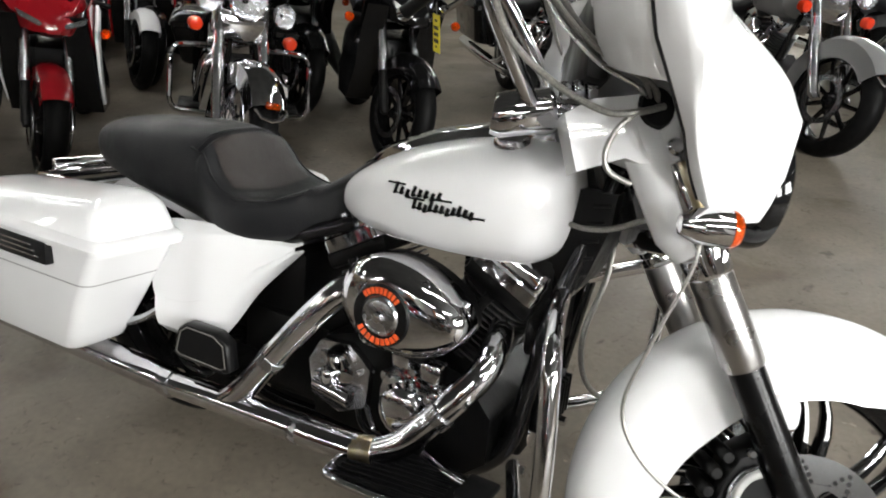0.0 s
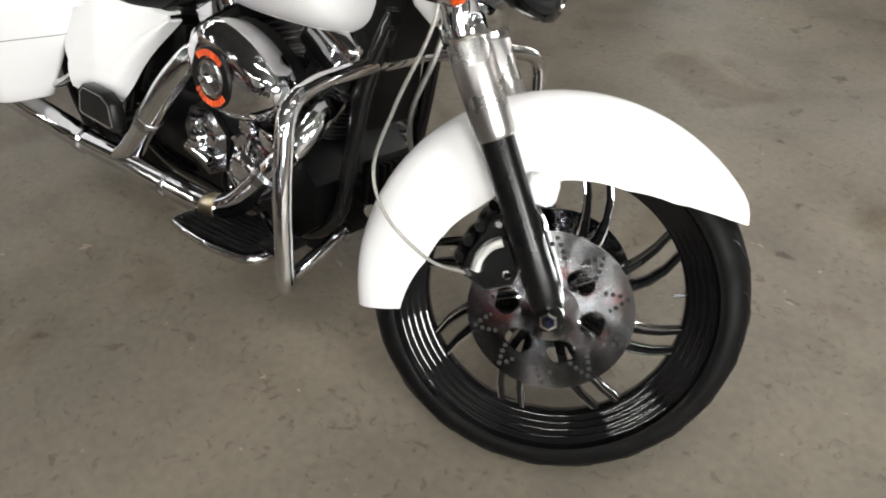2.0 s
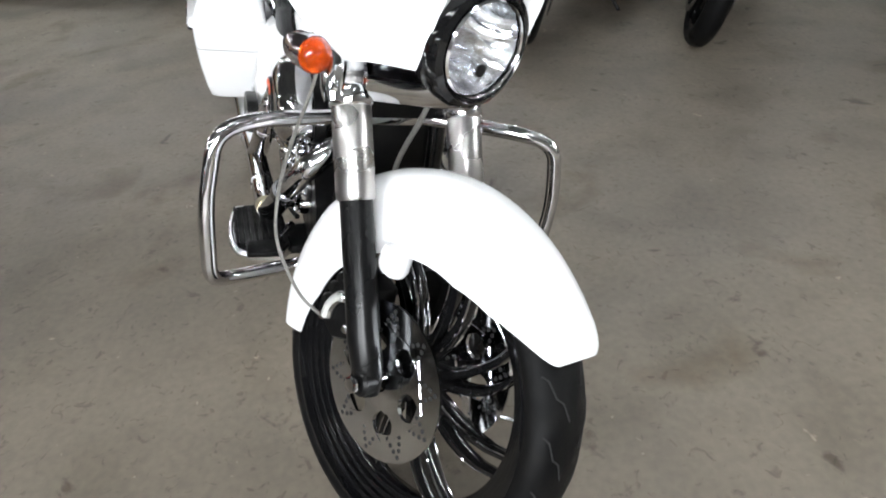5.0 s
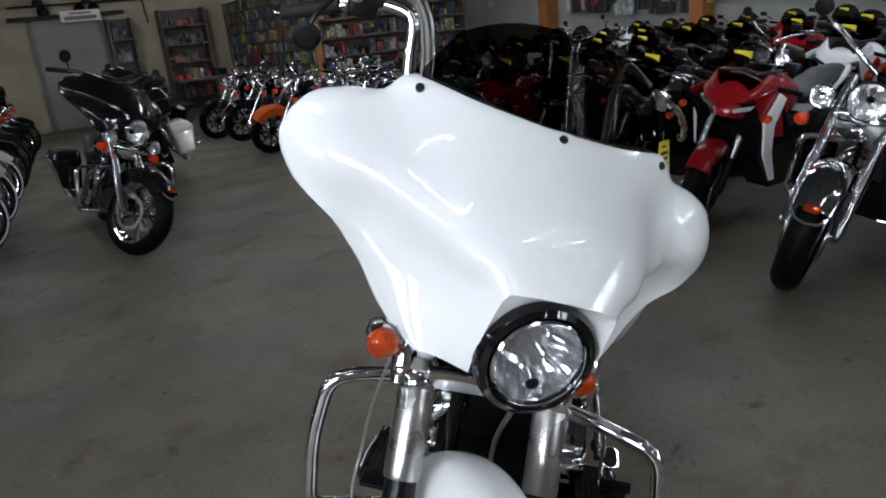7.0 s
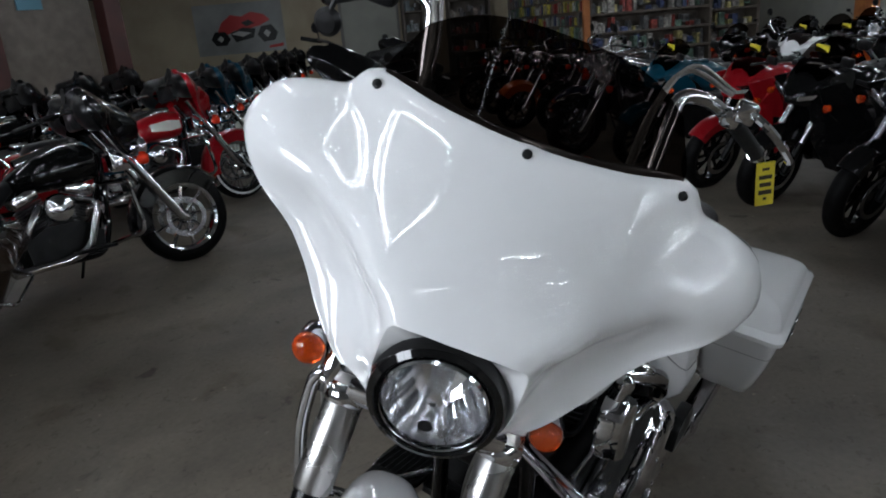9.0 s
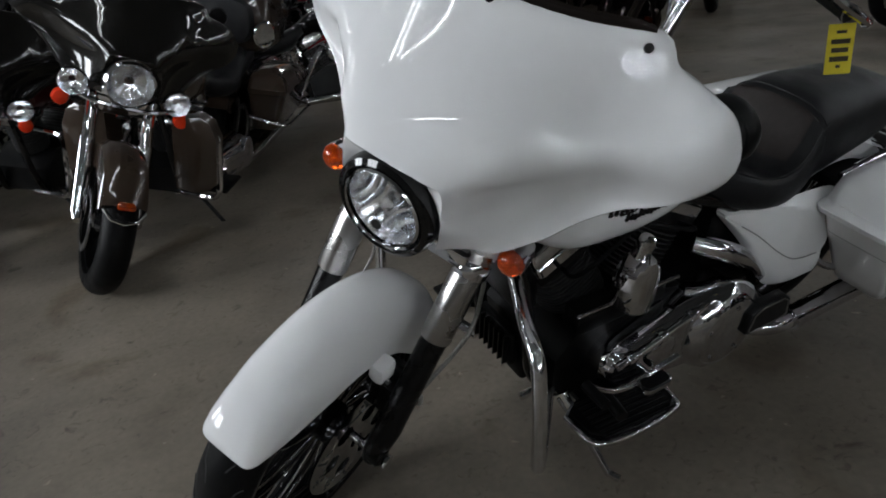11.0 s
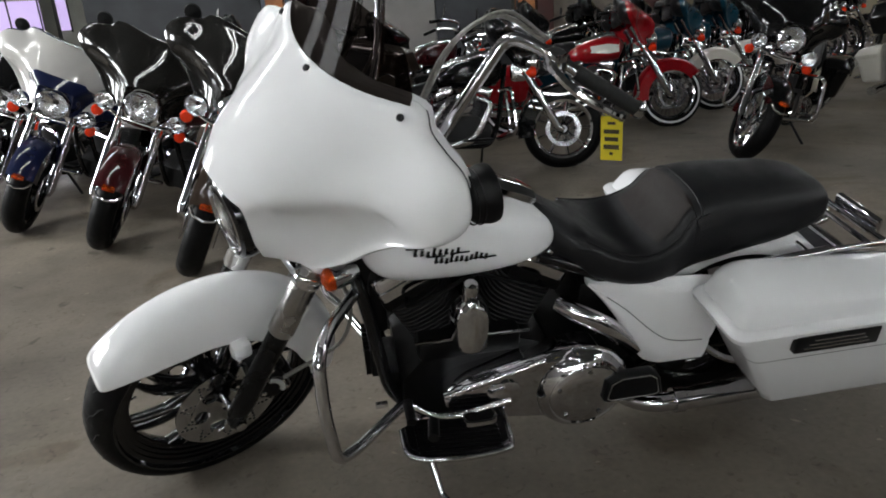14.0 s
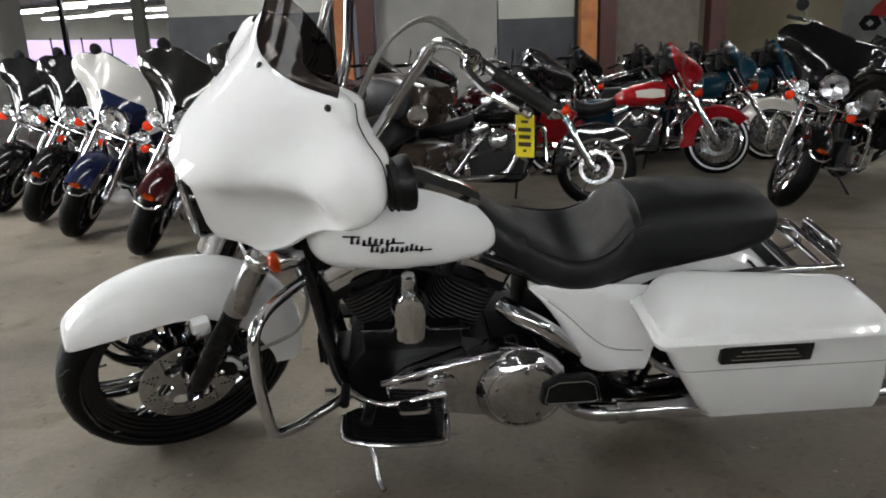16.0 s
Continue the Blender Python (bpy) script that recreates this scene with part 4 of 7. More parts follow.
# mirrors
for s in (1,):
    pod = part("fairing_mirror", lathe([(0.0, -0.065), (0.036, -0.06), (0.058, -0.04), (0.067, -0.01), (0.068, 0.0), (0.066, 0.010), (0.057, 0.014), (0.053, 0.010), (0.0, 0.010)], (0.988, s * 0.44, 1.112), (-0.95, s * 0.2, 0.05), 32), BLACKPL, bike, "black round fairing mirror", True, STEER)
    part("mirror_arm", tube([(1.07, s * 0.415, 1.10), (1.02, s * 0.432, 1.110)], [0.045, 0.034], 16), BLACKPL, pod, "", True, STEER)
    for q in (-0.03, -0.045):
        part("pod_rib", lathe([(0.0685 + q * 0.18, q - 0.003), (0.0705 + q * 0.18, q), (0.0685 + q * 0.18, q + 0.003)], (0.988, s * 0.44, 1.112), (-0.95, s * 0.2, 0.05), 32, cap=False), BLACKPL, pod, "", True, STEER)
part("mirror_stem", tube(spline([(0.79, -0.43, 1.345), (0.80, -0.46, 1.30), (0.80, -0.47, 1.27)], 4), 0.006, 8), BLACKPL, bike, "", True, STEER)
part("bar_mirror", lathe([(0.0, -0.012), (0.022, -0.010), (0.031, 0), (0.031, 0.006), (0.0, 0.007)], (0.80, -0.47, 1.245), (-0.95, 0.1, 0.1), 22), BLACKPL, bike, "small black bar mirror", True, STEER)

# engine
eng = new("engine")
eng.parent = bike
tagged(eng, "black and chrome air-cooled vee twin engine")
part("crankcase", loft([[(x, y, z) for x, z in ((0.58, 0.24), (0.56, 0.36), (0.60, 0.44), (0.70, 0.475), (0.82, 0.48), (0.95, 0.45), (1.02, 0.37), (1.02, 0.27), (0.97, 0.225))] for y in (-0.155, -0.13, 0.13, 0.155)]), BLACKSAT, eng)
part("gearbox", box((0.33, -0.14, 0.24), (0.60, 0.16, 0.45), 0.03), BLACKSAT, eng)
part("oil_pan", box((0.40, -0.12, 0.17), (0.98, 0.12, 0.25), 0.02), BLACKSAT, eng)
for s, base, lean in ((1, (0.872, 0, 0.435), 28), (-1, (0.728, 0, 0.435), -28)):
    d = Vector((math.sin(radians(lean)), 0, math.cos(radians(lean))))
    cyl = part("cylinder", tube([Vector(base), Vector(base) + d * 0.19], 0.062, 24), BLACKSAT, eng)
    u = Vector((d.z, 0, -d.x))
    for k in range(13):
        p = Vector(base) + d * (0.025 + 0.0135 * k)
        hw, hd = 0.088, 0.098
        ringf = []
        for j in range(20):
            a = 2 * math.pi * j / 20
            ca, sa = math.cos(a), math.sin(a)
            ringf.append(u * (hw * math.copysign(abs(ca) ** 0.6, ca)) + Vector((0, hd * math.copysign(abs(sa) ** 0.6, sa), 0)))
        part("cooling_fin", loft([[p + q - d * 0.0022 for q in ringf], [p + q + d * 0.0022 for q in ringf]]), FINS, cyl)
    hb = Vector(base) + d * 0.205
    m2 = Matrix.Translation(hb) @ pose(0, 0, 0, 0, lean, 0)
    part("cylinder_head", box((-0.085, -0.10, -0.005), (0.085, 0.10, 0.035), 0.01), BLACKSAT, eng, "", True, m2)
    rb = part("rocker_box", loft([[(x, y, z) for x, y, z in rrect(-0.082 * k, 0.082 * k, -0.108 * k, 0.108 * k, 0.02, z)] for k, z in ((1, 0.034), (1, 0.062), (0.97, 0.066), (0.97, 0.084), (0.9, 0.10), (0.75, 0.106))]), CHROME, eng, "chrome rocker cover", True, m2)
    for yy in (-0.095, 0.095):
        for xx in (-0.066, 0.0, 0.066):
            part("cover_bolt", lathe([(0.008, 0), (0.008, 0.01), (0, 0.012)], (xx, yy, 0.098), (0, 0, 1), 6), CHROME, rb, "", False, m2)
    for xx in (-0.022, 0.022):
        part("pushrod_tube", tube([(0.80 + 0.035 * s + xx * 0.6, -0.145, 0.44), (hb.x - 0.02 * s + xx, -0.118, hb.z + 0.005)], 0.0115, 10), BLACKSAT, eng)
    part("spark_plug_lead", tube(spline([(hb.x + 0.02 * s, 0.10, hb.z + 0.0), (hb.x + 0.01 * s, 0.155, hb.z + 0.015), (0.80, 0.14, 0.70)], 5), 0.0065, 8), RUBBER, eng)
# air cleaner
ac = new("air_cleaner")
ac.parent = bike
tagged(ac, "polished chrome oval air cleaner")


def oval(a, b, y, x=0.815, z=0.577, n=40, egg=0.12):
    return [(x + a * math.cos(t) * (1 + egg * math.cos(t) * 0.3), y, z + b * math.sin(t) * (1 - egg * math.cos(t)) - 0.05 * a * math.cos(t)) for t in [2 * math.pi * k / n for k in range(n)]]


part("cover", loft([oval(0.140, 0.095, -0.155), oval(0.150, 0.102, -0.165), oval(0.150, 0.102, -0.205), oval(0.143, 0.096, -0.222), oval(0.120, 0.078, -0.238), oval(0.08, 0.055, -0.246)]), CHROME, ac)
part("backplate", loft([oval(0.143, 0.098, -0.13), oval(0.143, 0.098, -0.157)]), BLACKSAT, ac)
cx, cz = 0.795, 0.567
part("ring", lathe([(0.064, 0.0), (0.066, 0.006), (0.063, 0.010), (0.044, 0.010), (0.042, 0.0)], (cx, -0.241, cz), (0, -1, 0), 40), BLACKPL, ac, "black insert ring")
for a0, a1 in ((42, 138), (212, 328)):
    t = bmesh.new()
    n = 9
    for k in range(n):
        a = radians(a0 + (a1 - a0) * (k + 0.5) / n)
        da = radians((a1 - a0) / n * 0.34)
        q = [(0.047, a - da), (0.060, a - da), (0.060, a + da), (0.047, a + da)]
        add(t, loft([[(cx - r * math.cos(b), y, cz + r * math.sin(b)) for r, b in q] for y in (-0.2505, -0.2535)]))
    part("ring_lettering", t, ORANGE, ac, "orange lettering shown as bars", False)
part("centre_disc", lathe([(0.041, 0.0), (0.042, 0.010), (0.038, 0.014), (0.033, 0.012), (0.028, 0.014), (0.0, 0.016)], (cx, -0.241, cz), (0, -1, 0), 36), STEEL, ac, "bare metal centre disc")
part("centre_bolt", lathe([(0.012, 0.0), (0.012, 0.008), (0.005, 0.012), (0, 0.012)], (cx, -0.256, cz), (0, -1, 0), 6), CHROME, ac)
# cam cover, oil filter, starter on the right
part("cam_cover", lathe([(0.085, 0.0), (0.085, 0.02), (0.075, 0.034), (0.05, 0.04), (0.0, 0.042)], (0.845, -0.15, 0.365), (0, -1, 0), 32), CHROME, eng, "chrome cam cover")
part("cam_cover_arm", box((0.84, -0.19, 0.36), (0.95, -0.15, 0.41), 0.015), CHROME, eng)
part("lifter_block", box((0.79, -0.185, 0.43), (0.835, -0.14, 0.485), 0.01), CHROME, eng)
part("lifter_block", box((0.86, -0.185, 0.415), (0.91, -0.14, 0.465), 0.01), CHROME, eng)
part("oil_pump", loft([[(x, y, z) for x, y, z in [(0.835 + r * math.cos(a), -0.19 - h, 0.345 + r * math.sin(a)) for a in [2 * math.pi * k / 20 for k in range(20)]]] for r, h in ((0.055, 0), (0.055, 0.012), (0.048, 0.02), (0.03, 0.024))]), CHROME, eng)
part("gearbox_cover", lathe([(0.046, 0.0), (0.046, 0.015), (0.040, 0.026), (0.028, 0.03), (0.0, 0.031)], (0.655, -0.15, 0.375), (0, -1, 0.1), 26), CHROME, eng, "chrome gearbox end cover")
part("oil_filler", lathe([(0.026, 0.0), (0.026, 0.03), (0.02, 0.036), (0, 0.036)], (0.665, -0.185, 0.405), (0, -0.5, 0.8), 14), CHROME, eng)
part("dip_stick_tube", tube(spline([(0.72, -0.16, 0.31), (0.76, -0.18, 0.27), (0.79, -0.17, 0.25)], 4), 0.008, 8), CHROME, eng)
for k in range(7):
    a = 2 * math.pi * k / 7
    part("cover_bolt", lathe([(0.006, 0), (0.006, 0.006), (0, 0.007)], (0.845 + 0.074 * math.cos(a), -0.176, 0.365 + 0.074 * math.sin(a)), (0, -1, 0), 6), CHROME, eng, "", False)
# gearbox side case, master cylinder and lines on the right
case = part("gearbox_case", loft([[(x, y, z) for x, z in ((0.585, 0.30), (0.57, 0.38), (0.60, 0.435), (0.68, 0.445), (0.735, 0.40), (0.73, 0.31), (0.66, 0.275))] for y in (-0.14, -0.168, -0.176)]), STEEL, eng, "bare metal gearbox side case")
for k in range(6):
    a = 2 * math.pi * k / 6 + 0.3
    part("case_bolt", lathe([(0.007, 0.0), (0.007, 0.008), (0.004, 0.010), (0, 0.010)], (0.655 + 0.058 * math.cos(a), -0.176, 0.372 + 0.055 * math.sin(a)), (0, -1, 0), 8), CHROME, case, "", False)
part("brake_cylinder", tube([(0.60, -0.185, 0.335), (0.70, -0.19, 0.325)], [0.017, 0.019], 12), CHROME, eng, "chrome rear brake cylinder")
part("brake_reservoir", lathe([(0.020, 0.0), (0.022, 0.008), (0.022, 0.030), (0.018, 0.036), (0, 0.037)], (0.635, -0.185, 0.345), (0.1, 0, 1), 16), CHROME, eng)
part("oil_line", tube(spline([(0.70, -0.16, 0.30), (0.735, -0.185, 0.27), (0.79, -0.19, 0.262), (0.86, -0.18, 0.27)], 5), 0.0075, 8), BLACKSAT, eng)
part("oil_line", tube(spline([(0.73, -0.15, 0.45), (0.71, -0.175, 0.47), (0.69, -0.165, 0.51)], 5), 0.0065, 8), CHROME, eng)
for k, (x, z, r) in enumerate(((0.78, 0.405, 0.016), (0.905, 0.40, 0.018), (0.925, 0.345, 0.014), (0.78, 0.33, 0.013))):
    part("case_boss", lathe([(r, -0.02), (r, 0.016), (r * 0.8, 0.024), (0, 0.026)], (x, -0.158, z), (0, -1, 0), 14), CHROME, eng)
for k in range(5):
    part("cam_cover_rib", tube([(0.795 + 0.02 * k, -0.193 - 0.004 * math.sin(k * 0.8), 0.418 - 0.012 * abs(k - 2)), (0.80 + 0.019 * k, -0.195, 0.312 + 0.012 * abs(k - 2))], 0.004, 6), CHROME, eng)
part("oil_filter", lathe([(0.036, 0.0), (0.038, 0.01), (0.038, 0.075), (0.033, 0.085), (0.018, 0.088), (0, 0.088)], (0.99, -0.02, 0.315), (1, 0, -0.1), 24), CHROME, eng, "chrome oil filter")
part("regulator", box((1.075, -0.075, 0.33), (1.10, 0.075, 0.43), 0.006), BLACKSAT, eng)
for k in range(7):
    part("regulator_fin", box((1.10, -0.066 + 0.021 * k, 0.335), (1.115, -0.061 + 0.021 * k, 0.425)), BLACKSAT, eng, "", False)
# horn cover on the left
hn = loft([[(0.83 + x * w, 0.165 + d, z) for x, d in ((-1, 0), (-0.97, 0.03), (-0.75, 0.055), (-0.3, 0.066), (0.3, 0.066), (0.75, 0.055), (0.97, 0.03), (1, 0))] for z, w in ((0.505, 0.044), (0.512, 0.050), (0.56, 0.055), (0.60, 0.056), (0.625, 0.048), (0.64, 0.034), (0.652, 0.022))], True, True)
part("horn_cover", hn, CHROME, eng, "chrome waterfall horn cover")
part("horn_stud", lathe([(0.0, 0.04), (0.018, 0.034), (0.024, 0.02), (0.022, 0.0), (0.024, -0.02)], (0.83, 0.19, 0.672), (0, 0.2, 1), 18), CHROME, eng)
# primary cover on the left
prim = []
for y, k in ((0.15, 1.0), (0.20, 1.0), (0.225, 0.965), (0.236, 0.90)):
    o = []
    for a in range(0, 360, 9):
        ca, sa = math.cos(radians(a)), math.sin(radians(a))
        if ca <= 0:
            o.append((0.53 + 0.125 * k * ca, y, 0.335 + 0.125 * k * sa))
        else:
            o.append((0.53 + 0.125 * k * ca + 0.26 * min(1, ca * 1.6), y, 0.335 + (0.125 - 0.045 * min(1, ca * 1.6)) * k * sa))
    prim.append(o)
part("primary_cover", loft(prim), CHROME, eng, "chrome primary drive cover")
part("derby_cover", lathe([(0.142, 0.0), (0.140, 0.014), (0.127, 0.034), (0.109, 0.046), (0.104, 0.043), (0.098, 0.048), (0.044, 0.05), (0.0, 0.051)], (0.512, 0.218, 0.320), (0, 1, 0), 44), CHROME, eng, "polished chrome clutch cover")
for k in range(5):
    a = 2 * math.pi * (k + 0.3) / 5
    part("cover_bolt", lathe([(0.007, 0), (0.007, 0.004), (0, 0.005)], (0.512 + 0.086 * math.cos(a), 0.266, 0.320 + 0.086 * math.sin(a)), (0, 1, 0), 6), STEEL, eng, "", False)
part("inspection_cover", lathe([(0.05, 0), (0.05, 0.008), (0.04, 0.014), (0, 0.016)], (0.745, 0.234, 0.345), (0, 1, 0), 28), CHROME, eng)
part("shift_rod", tube([(0.92, 0.262, 0.395), (0.80, 0.262, 0.425), (0.635, 0.252, 0.458)], 0.0105, 10), CHROME, eng, "knurled chrome shift rod")
for t in (0.15, 0.5, 0.85):
    p = Vector((0.92, 0.262, 0.395)).lerp(Vector((0.635, 0.252, 0.458)), t)
    part("rod_joint", lathe([(0.015, -0.012), (0.017, 0), (0.015, 0.012)], p, (-0.98, -0.03, 0.2), 14), CHROME, eng)
part("trim_strip", tube([(0.98, 0.165, 0.508), (0.66, 0.175, 0.512)], 0.005, 8), CHROME, eng)
part("voltage_box", box((0.68, 0.10, 0.435), (0.97, 0.165, 0.505), 0.012), BLACKSAT, eng)

# frame
FR = new("frame")
FR.parent = bike
tagged(FR, "gloss black tubular frame")
for s in (1, -1):
    part("down_tube", tube(fillet([(1.17, s * 0.035, 0.90), (1.10, s * 0.105, 0.62), (1.055, s * 0.11, 0.30), (0.98, s * 0.12, 0.22), (0.40, s * 0.13, 0.21), (0.25, s * 0.14, 0.30)], 0.08), 0.019, 12), BLACK, FR)
    part("rear_tube", tube(fillet([(0.62, s * 0.10, 0.70), (0.42, s * 0.13, 0.62), (0.30, s * 0.15, 0.40), (0.25, s * 0.14, 0.30)], 0.08), 0.018, 10), BLACK, FR)
    part("swing_arm", tube([(0.33, s * 0.12, 0.34), (0.0, s * 0.125, 0.335)], 0.028, 12), BLACK, FR)
    part("bag_stay", tube(fillet([(0.20, s * 0.20, 0.46), (0.10, s * 0.24, 0.36), (-0.05, s * 0.24, 0.315), (-0.20, s * 0.24, 0.31)], 0.08), 0.0105, 10), CHROME, FR, "chrome bag stay")
part("neck", tube([(1.17, 0, 0.78), (1.10, 0, 0.94)], 0.045, 16), BLACK, FR)
part("backbone", tube([(1.13, 0, 0.88), (0.62, 0, 0.74)], 0.035, 12), BLACK, FR)
part("battery_box", box((0.12, -0.115, 0.36), (0.50, 0.115, 0.60), 0.02), BLACKSAT, FR)
part("cross_cover", box((1.04, -0.09, 0.50), (1.09, 0.09, 0.72), 0.015), BLACKSAT, FR)
part("front_engine_mount", box((1.01, -0.09, 0.27), (1.07, 0.09, 0.35), 0.012), BLACKSAT, FR)

part("harness_cover", loft([[(x, y * w, z) for x, y, z in rrect(x0, x1, -1, 1, 0.03, z)] for z, x0, x1, w in ((0.66, 1.03, 1.13, 0.075), (0.70, 1.02, 1.15, 0.088), (0.80, 1.05, 1.18, 0.09), (0.86, 1.08, 1.18, 0.075))]), BLACKSAT, FR, "black ribbed harness cover")
for k in range(5):
    part("cover_rib", tube([(1.118 + 0.006 * k, -0.088, 0.695 + 0.035 * k), (1.15 + 0.006 * k, -0.09, 0.701 + 0.035 * k)], 0.004, 6), BLACKPL, FR)
part("clutch_cable", tube(spline([(1.24, -0.10, 0.83), (1.19, -0.115, 0.806), (1.14, -0.115, 0.796), (1.095, -0.095, 0.795)], 5), 0.0055, 8), HOSE, FR, "grey cable under the tank")

# engine guard
for s in (1, -1):
    w, z1, f = (0.362, 0.655, 0.038) if s > 0 else (0.412, 0.662, 0.0)
    g = part("engine_guard", tube(fillet([(1.10, s * 0.05, 0.652), (1.165 + f, s * (w - 0.115), z1 + 0.005), (1.195 + f, s * (w - 0.025), z1 - 0.012), (1.215 + f * 0.5, s * w, 0.50), (1.22, s * (w - 0.004), 0.318), (1.17, s * (w - 0.055), 0.292), (1.0 if s > 0 else 1.07, s * 0.12, 0.268)], 0.055, 7), 0.0165, 14), CHROME, bike, "chrome tubular engine guard")
    part("guard_bolt", lathe([(0.012, -0.015), (0.012, 0.02), (0, 0.022)], (1.08, s * 0.13, 0.27), (1, 0, 0), 6), CHROME, g, "", False)
part("guard_clamp", box((1.075, -0.07, 0.635), (1.12, 0.07, 0.675), 0.012), CHROME, bike)

# floorboards, pedals, stand
for s in (1, -1):
    o = [(0.735, 0.215), (0.742, 0.315), (0.775, 0.338), (0.90, 0.352), (1.0, 0.343), (1.035, 0.315), (1.04, 0.235), (1.0, 0.21)]
    brd = part("footboard", loft([[(x, s * y, z + 0.10 * (x - 0.74)) for x, y in o] for z in (0.218, 0.240)]), CHROME, bike, "chrome-edged footboard with black ribbed rubber", True)
    part("rubber_pad", loft([[(0.885 + (x - 0.885) * 0.94, s * (0.285 + (y - 0.285) * 0.93), z + 0.10 * (x - 0.74)) for x, y in o] for z in (0.241, 0.249)]), RUBBER, brd)
    part("board_rim", tube([(q.x, s * (q.y + 0.003), 0.234 + 0.10 * (q.x - 0.74)) for q in spline([(p[0], p[1], 0) for p in o[:7]], 4)], 0.009, 10), CHROME, brd, "bright chrome rim")
    for k in range(8):
        yy = s * (0.228 + 0.016 * k)
        part("pad_rib", tube([(0.77, yy, 0.2505 + 0.003), (1.005, yy, 0.2505 + 0.0265)], 0.0035, 6), RUBBER, brd)
    part("board_bracket", box((0.82, min(s * 0.12, s * 0.23), 0.205), (0.95, max(s * 0.12, s * 0.23), 0.23), 0.008), BLACKSAT, brd)
    # passenger board with a pale outline
    o2 = [(0.285, 0.30), (0.30, 0.365), (0.325, 0.385), (0.42, 0.385), (0.455, 0.365), (0.465, 0.30), (0.45, 0.292), (0.30, 0.292)]
    lift, slide = (0.0, 0.0) if s > 0 else (0.036, -0.035)
    pb = part("passenger_footboard", plate([(x + slide, z + lift) for x, z in o2], 0.035, 1, s * 0.265 - 0.0175, 0.004), BLACKPL, bike, "folded black passenger footboard")
    part("board_outline", tube([(0.375 + slide + (x - 0.375) * 0.86, s * 0.2835, 0.339 + lift + (z - 0.339) * 0.80) for x, z in o2 + o2[:1]], 0.0016, 5), HOSE, pb, "pale edge line")
    part("board_mount", box((0.33, min(s * 0.15, s * 0.25), 0.30), (0.40, max(s * 0.15, s * 0.25), 0.345), 0.01), BLACKSAT, pb)
part("heel_toe_shifter", tube(fillet([(1.02, 0.27, 0.395), (0.95, 0.285, 0.345), (0.87, 0.285, 0.335), (0.80, 0.29, 0.36), (0.74, 0.29, 0.37)], 0.04), 0.009, 10), CHROME, bike, "chrome heel and toe shifter")
part("shifter_peg", tube([(1.02, 0.265, 0.395), (1.02, 0.34, 0.395)], 0.014, 12), RUBBER, bike)
part("shifter_peg", tube([(0.955, 0.285, 0.33), (0.965, 0.345, 0.33)], 0.016, 12), BLACKSAT, bike)
pad = part("shift_pad", loft([rrect(0.785, 0.880, 0.285, 0.332, 0.022, z) for z in (0.336, 0.345, 0.348)]), CHROME, bike)
part("pad_rubber", loft([rrect(0.792, 0.873, 0.290, 0.327, 0.018, z) for z in (0.348, 0.352)]), RUBBER, pad)
part("brake_pedal", tube(fillet([(0.90, -0.20, 0.27), (1.0, -0.25, 0.275), (1.06, -0.28, 0.295)], 0.04), 0.010, 10), CHROME, bike)
part("brake_pad_pedal", box((1.03, -0.325, 0.29), (1.095, -0.245, 0.305), 0.006), RUBBER, bike)
ks = part("kick_stand", tube([(0.985, 0.16, 0.25), (0.965, 0.245, 0.165), (0.945, 0.325, 0.078)], [0.013, 0.012, 0.010], 10), CHROME, bike, "lowered chrome kickstand")
part("stand_foot", tube([(0.948, 0.318, 0.080), (0.93, 0.352, 0.0755)], 0.010, 8), CHROME, ks)
part("stand_spring", tube([(0.99, 0.15, 0.22), (0.962, 0.25, 0.14)], 0.006, 8), STEEL, ks)

# exhaust
ex = new("exhaust")
ex.parent = bike
tagged(ex, "chrome two-into-one exhaust with heat shields and mufflers")
part("front_pipe", tube(fillet([(0.98, -0.06, 0.545), (1.0, -0.12, 0.53), (1.005, -0.175, 0.485), (0.955, -0.212, 0.41), (0.87, -0.245, 0.302), (0.80, -0.25, 0.262)], 0.045), 0.030, 16), CHROME, ex, "chrome front heat shield")
part("collector", tube(fillet([(0.82, -0.25, 0.268), (0.74, -0.252, 0.252), (0.40, -0.256, 0.245), (0.22, -0.262, 0.24)], 0.05), 0.032, 16), CHROME, ex)
part("blued_joint", tube([(0.815, -0.25, 0.268), (0.765, -0.252, 0.256)], 0.0325, 16), HEATED, ex, "heat-tinted pipe joint")
part("rear_pipe", tube(fillet([(0.70, -0.14, 0.60), (0.67, -0.20, 0.58), (0.60, -0.225, 0.50), (0.44, -0.25, 0.285), (0.40, -0.255, 0.25)], 0.05), 0.031, 16), CHROME, ex, "chrome rear heat shield")
for a, b in (((0.52, -0.237, 0.393), (0.505, -0.239, 0.372)), ((0.62, -0.254, 0.2495), (0.60, -0.254, 0.249)), ((0.945, -0.222, 0.395), (0.93, -0.226, 0.377))):
    part("hose_clamp", tube([a, b], 0.0335, 16), STEEL, ex)
for s in (1, -1):
    part("muffler", tube([(0.24, s * 0.262, 0.24), (0.20, s * 0.262, 0.24), (0.16, s * 0.263, 0.243), (-0.45, s * 0.27, 0.255), (-0.60, s * 0.272, 0.258), (-0.61, s * 0.272, 0.258)], [0.028, 0.031, 0.034 if s > 0 else 0.036, 0.040, 0.042, 0.040], 20), CHROME, ex, "long chrome muffler")
    part("muffler_clamp", tube([(0.235, s * 0.262, 0.24), (0.205, s * 0.262, 0.24)], 0.037, 16), CHROME, ex)
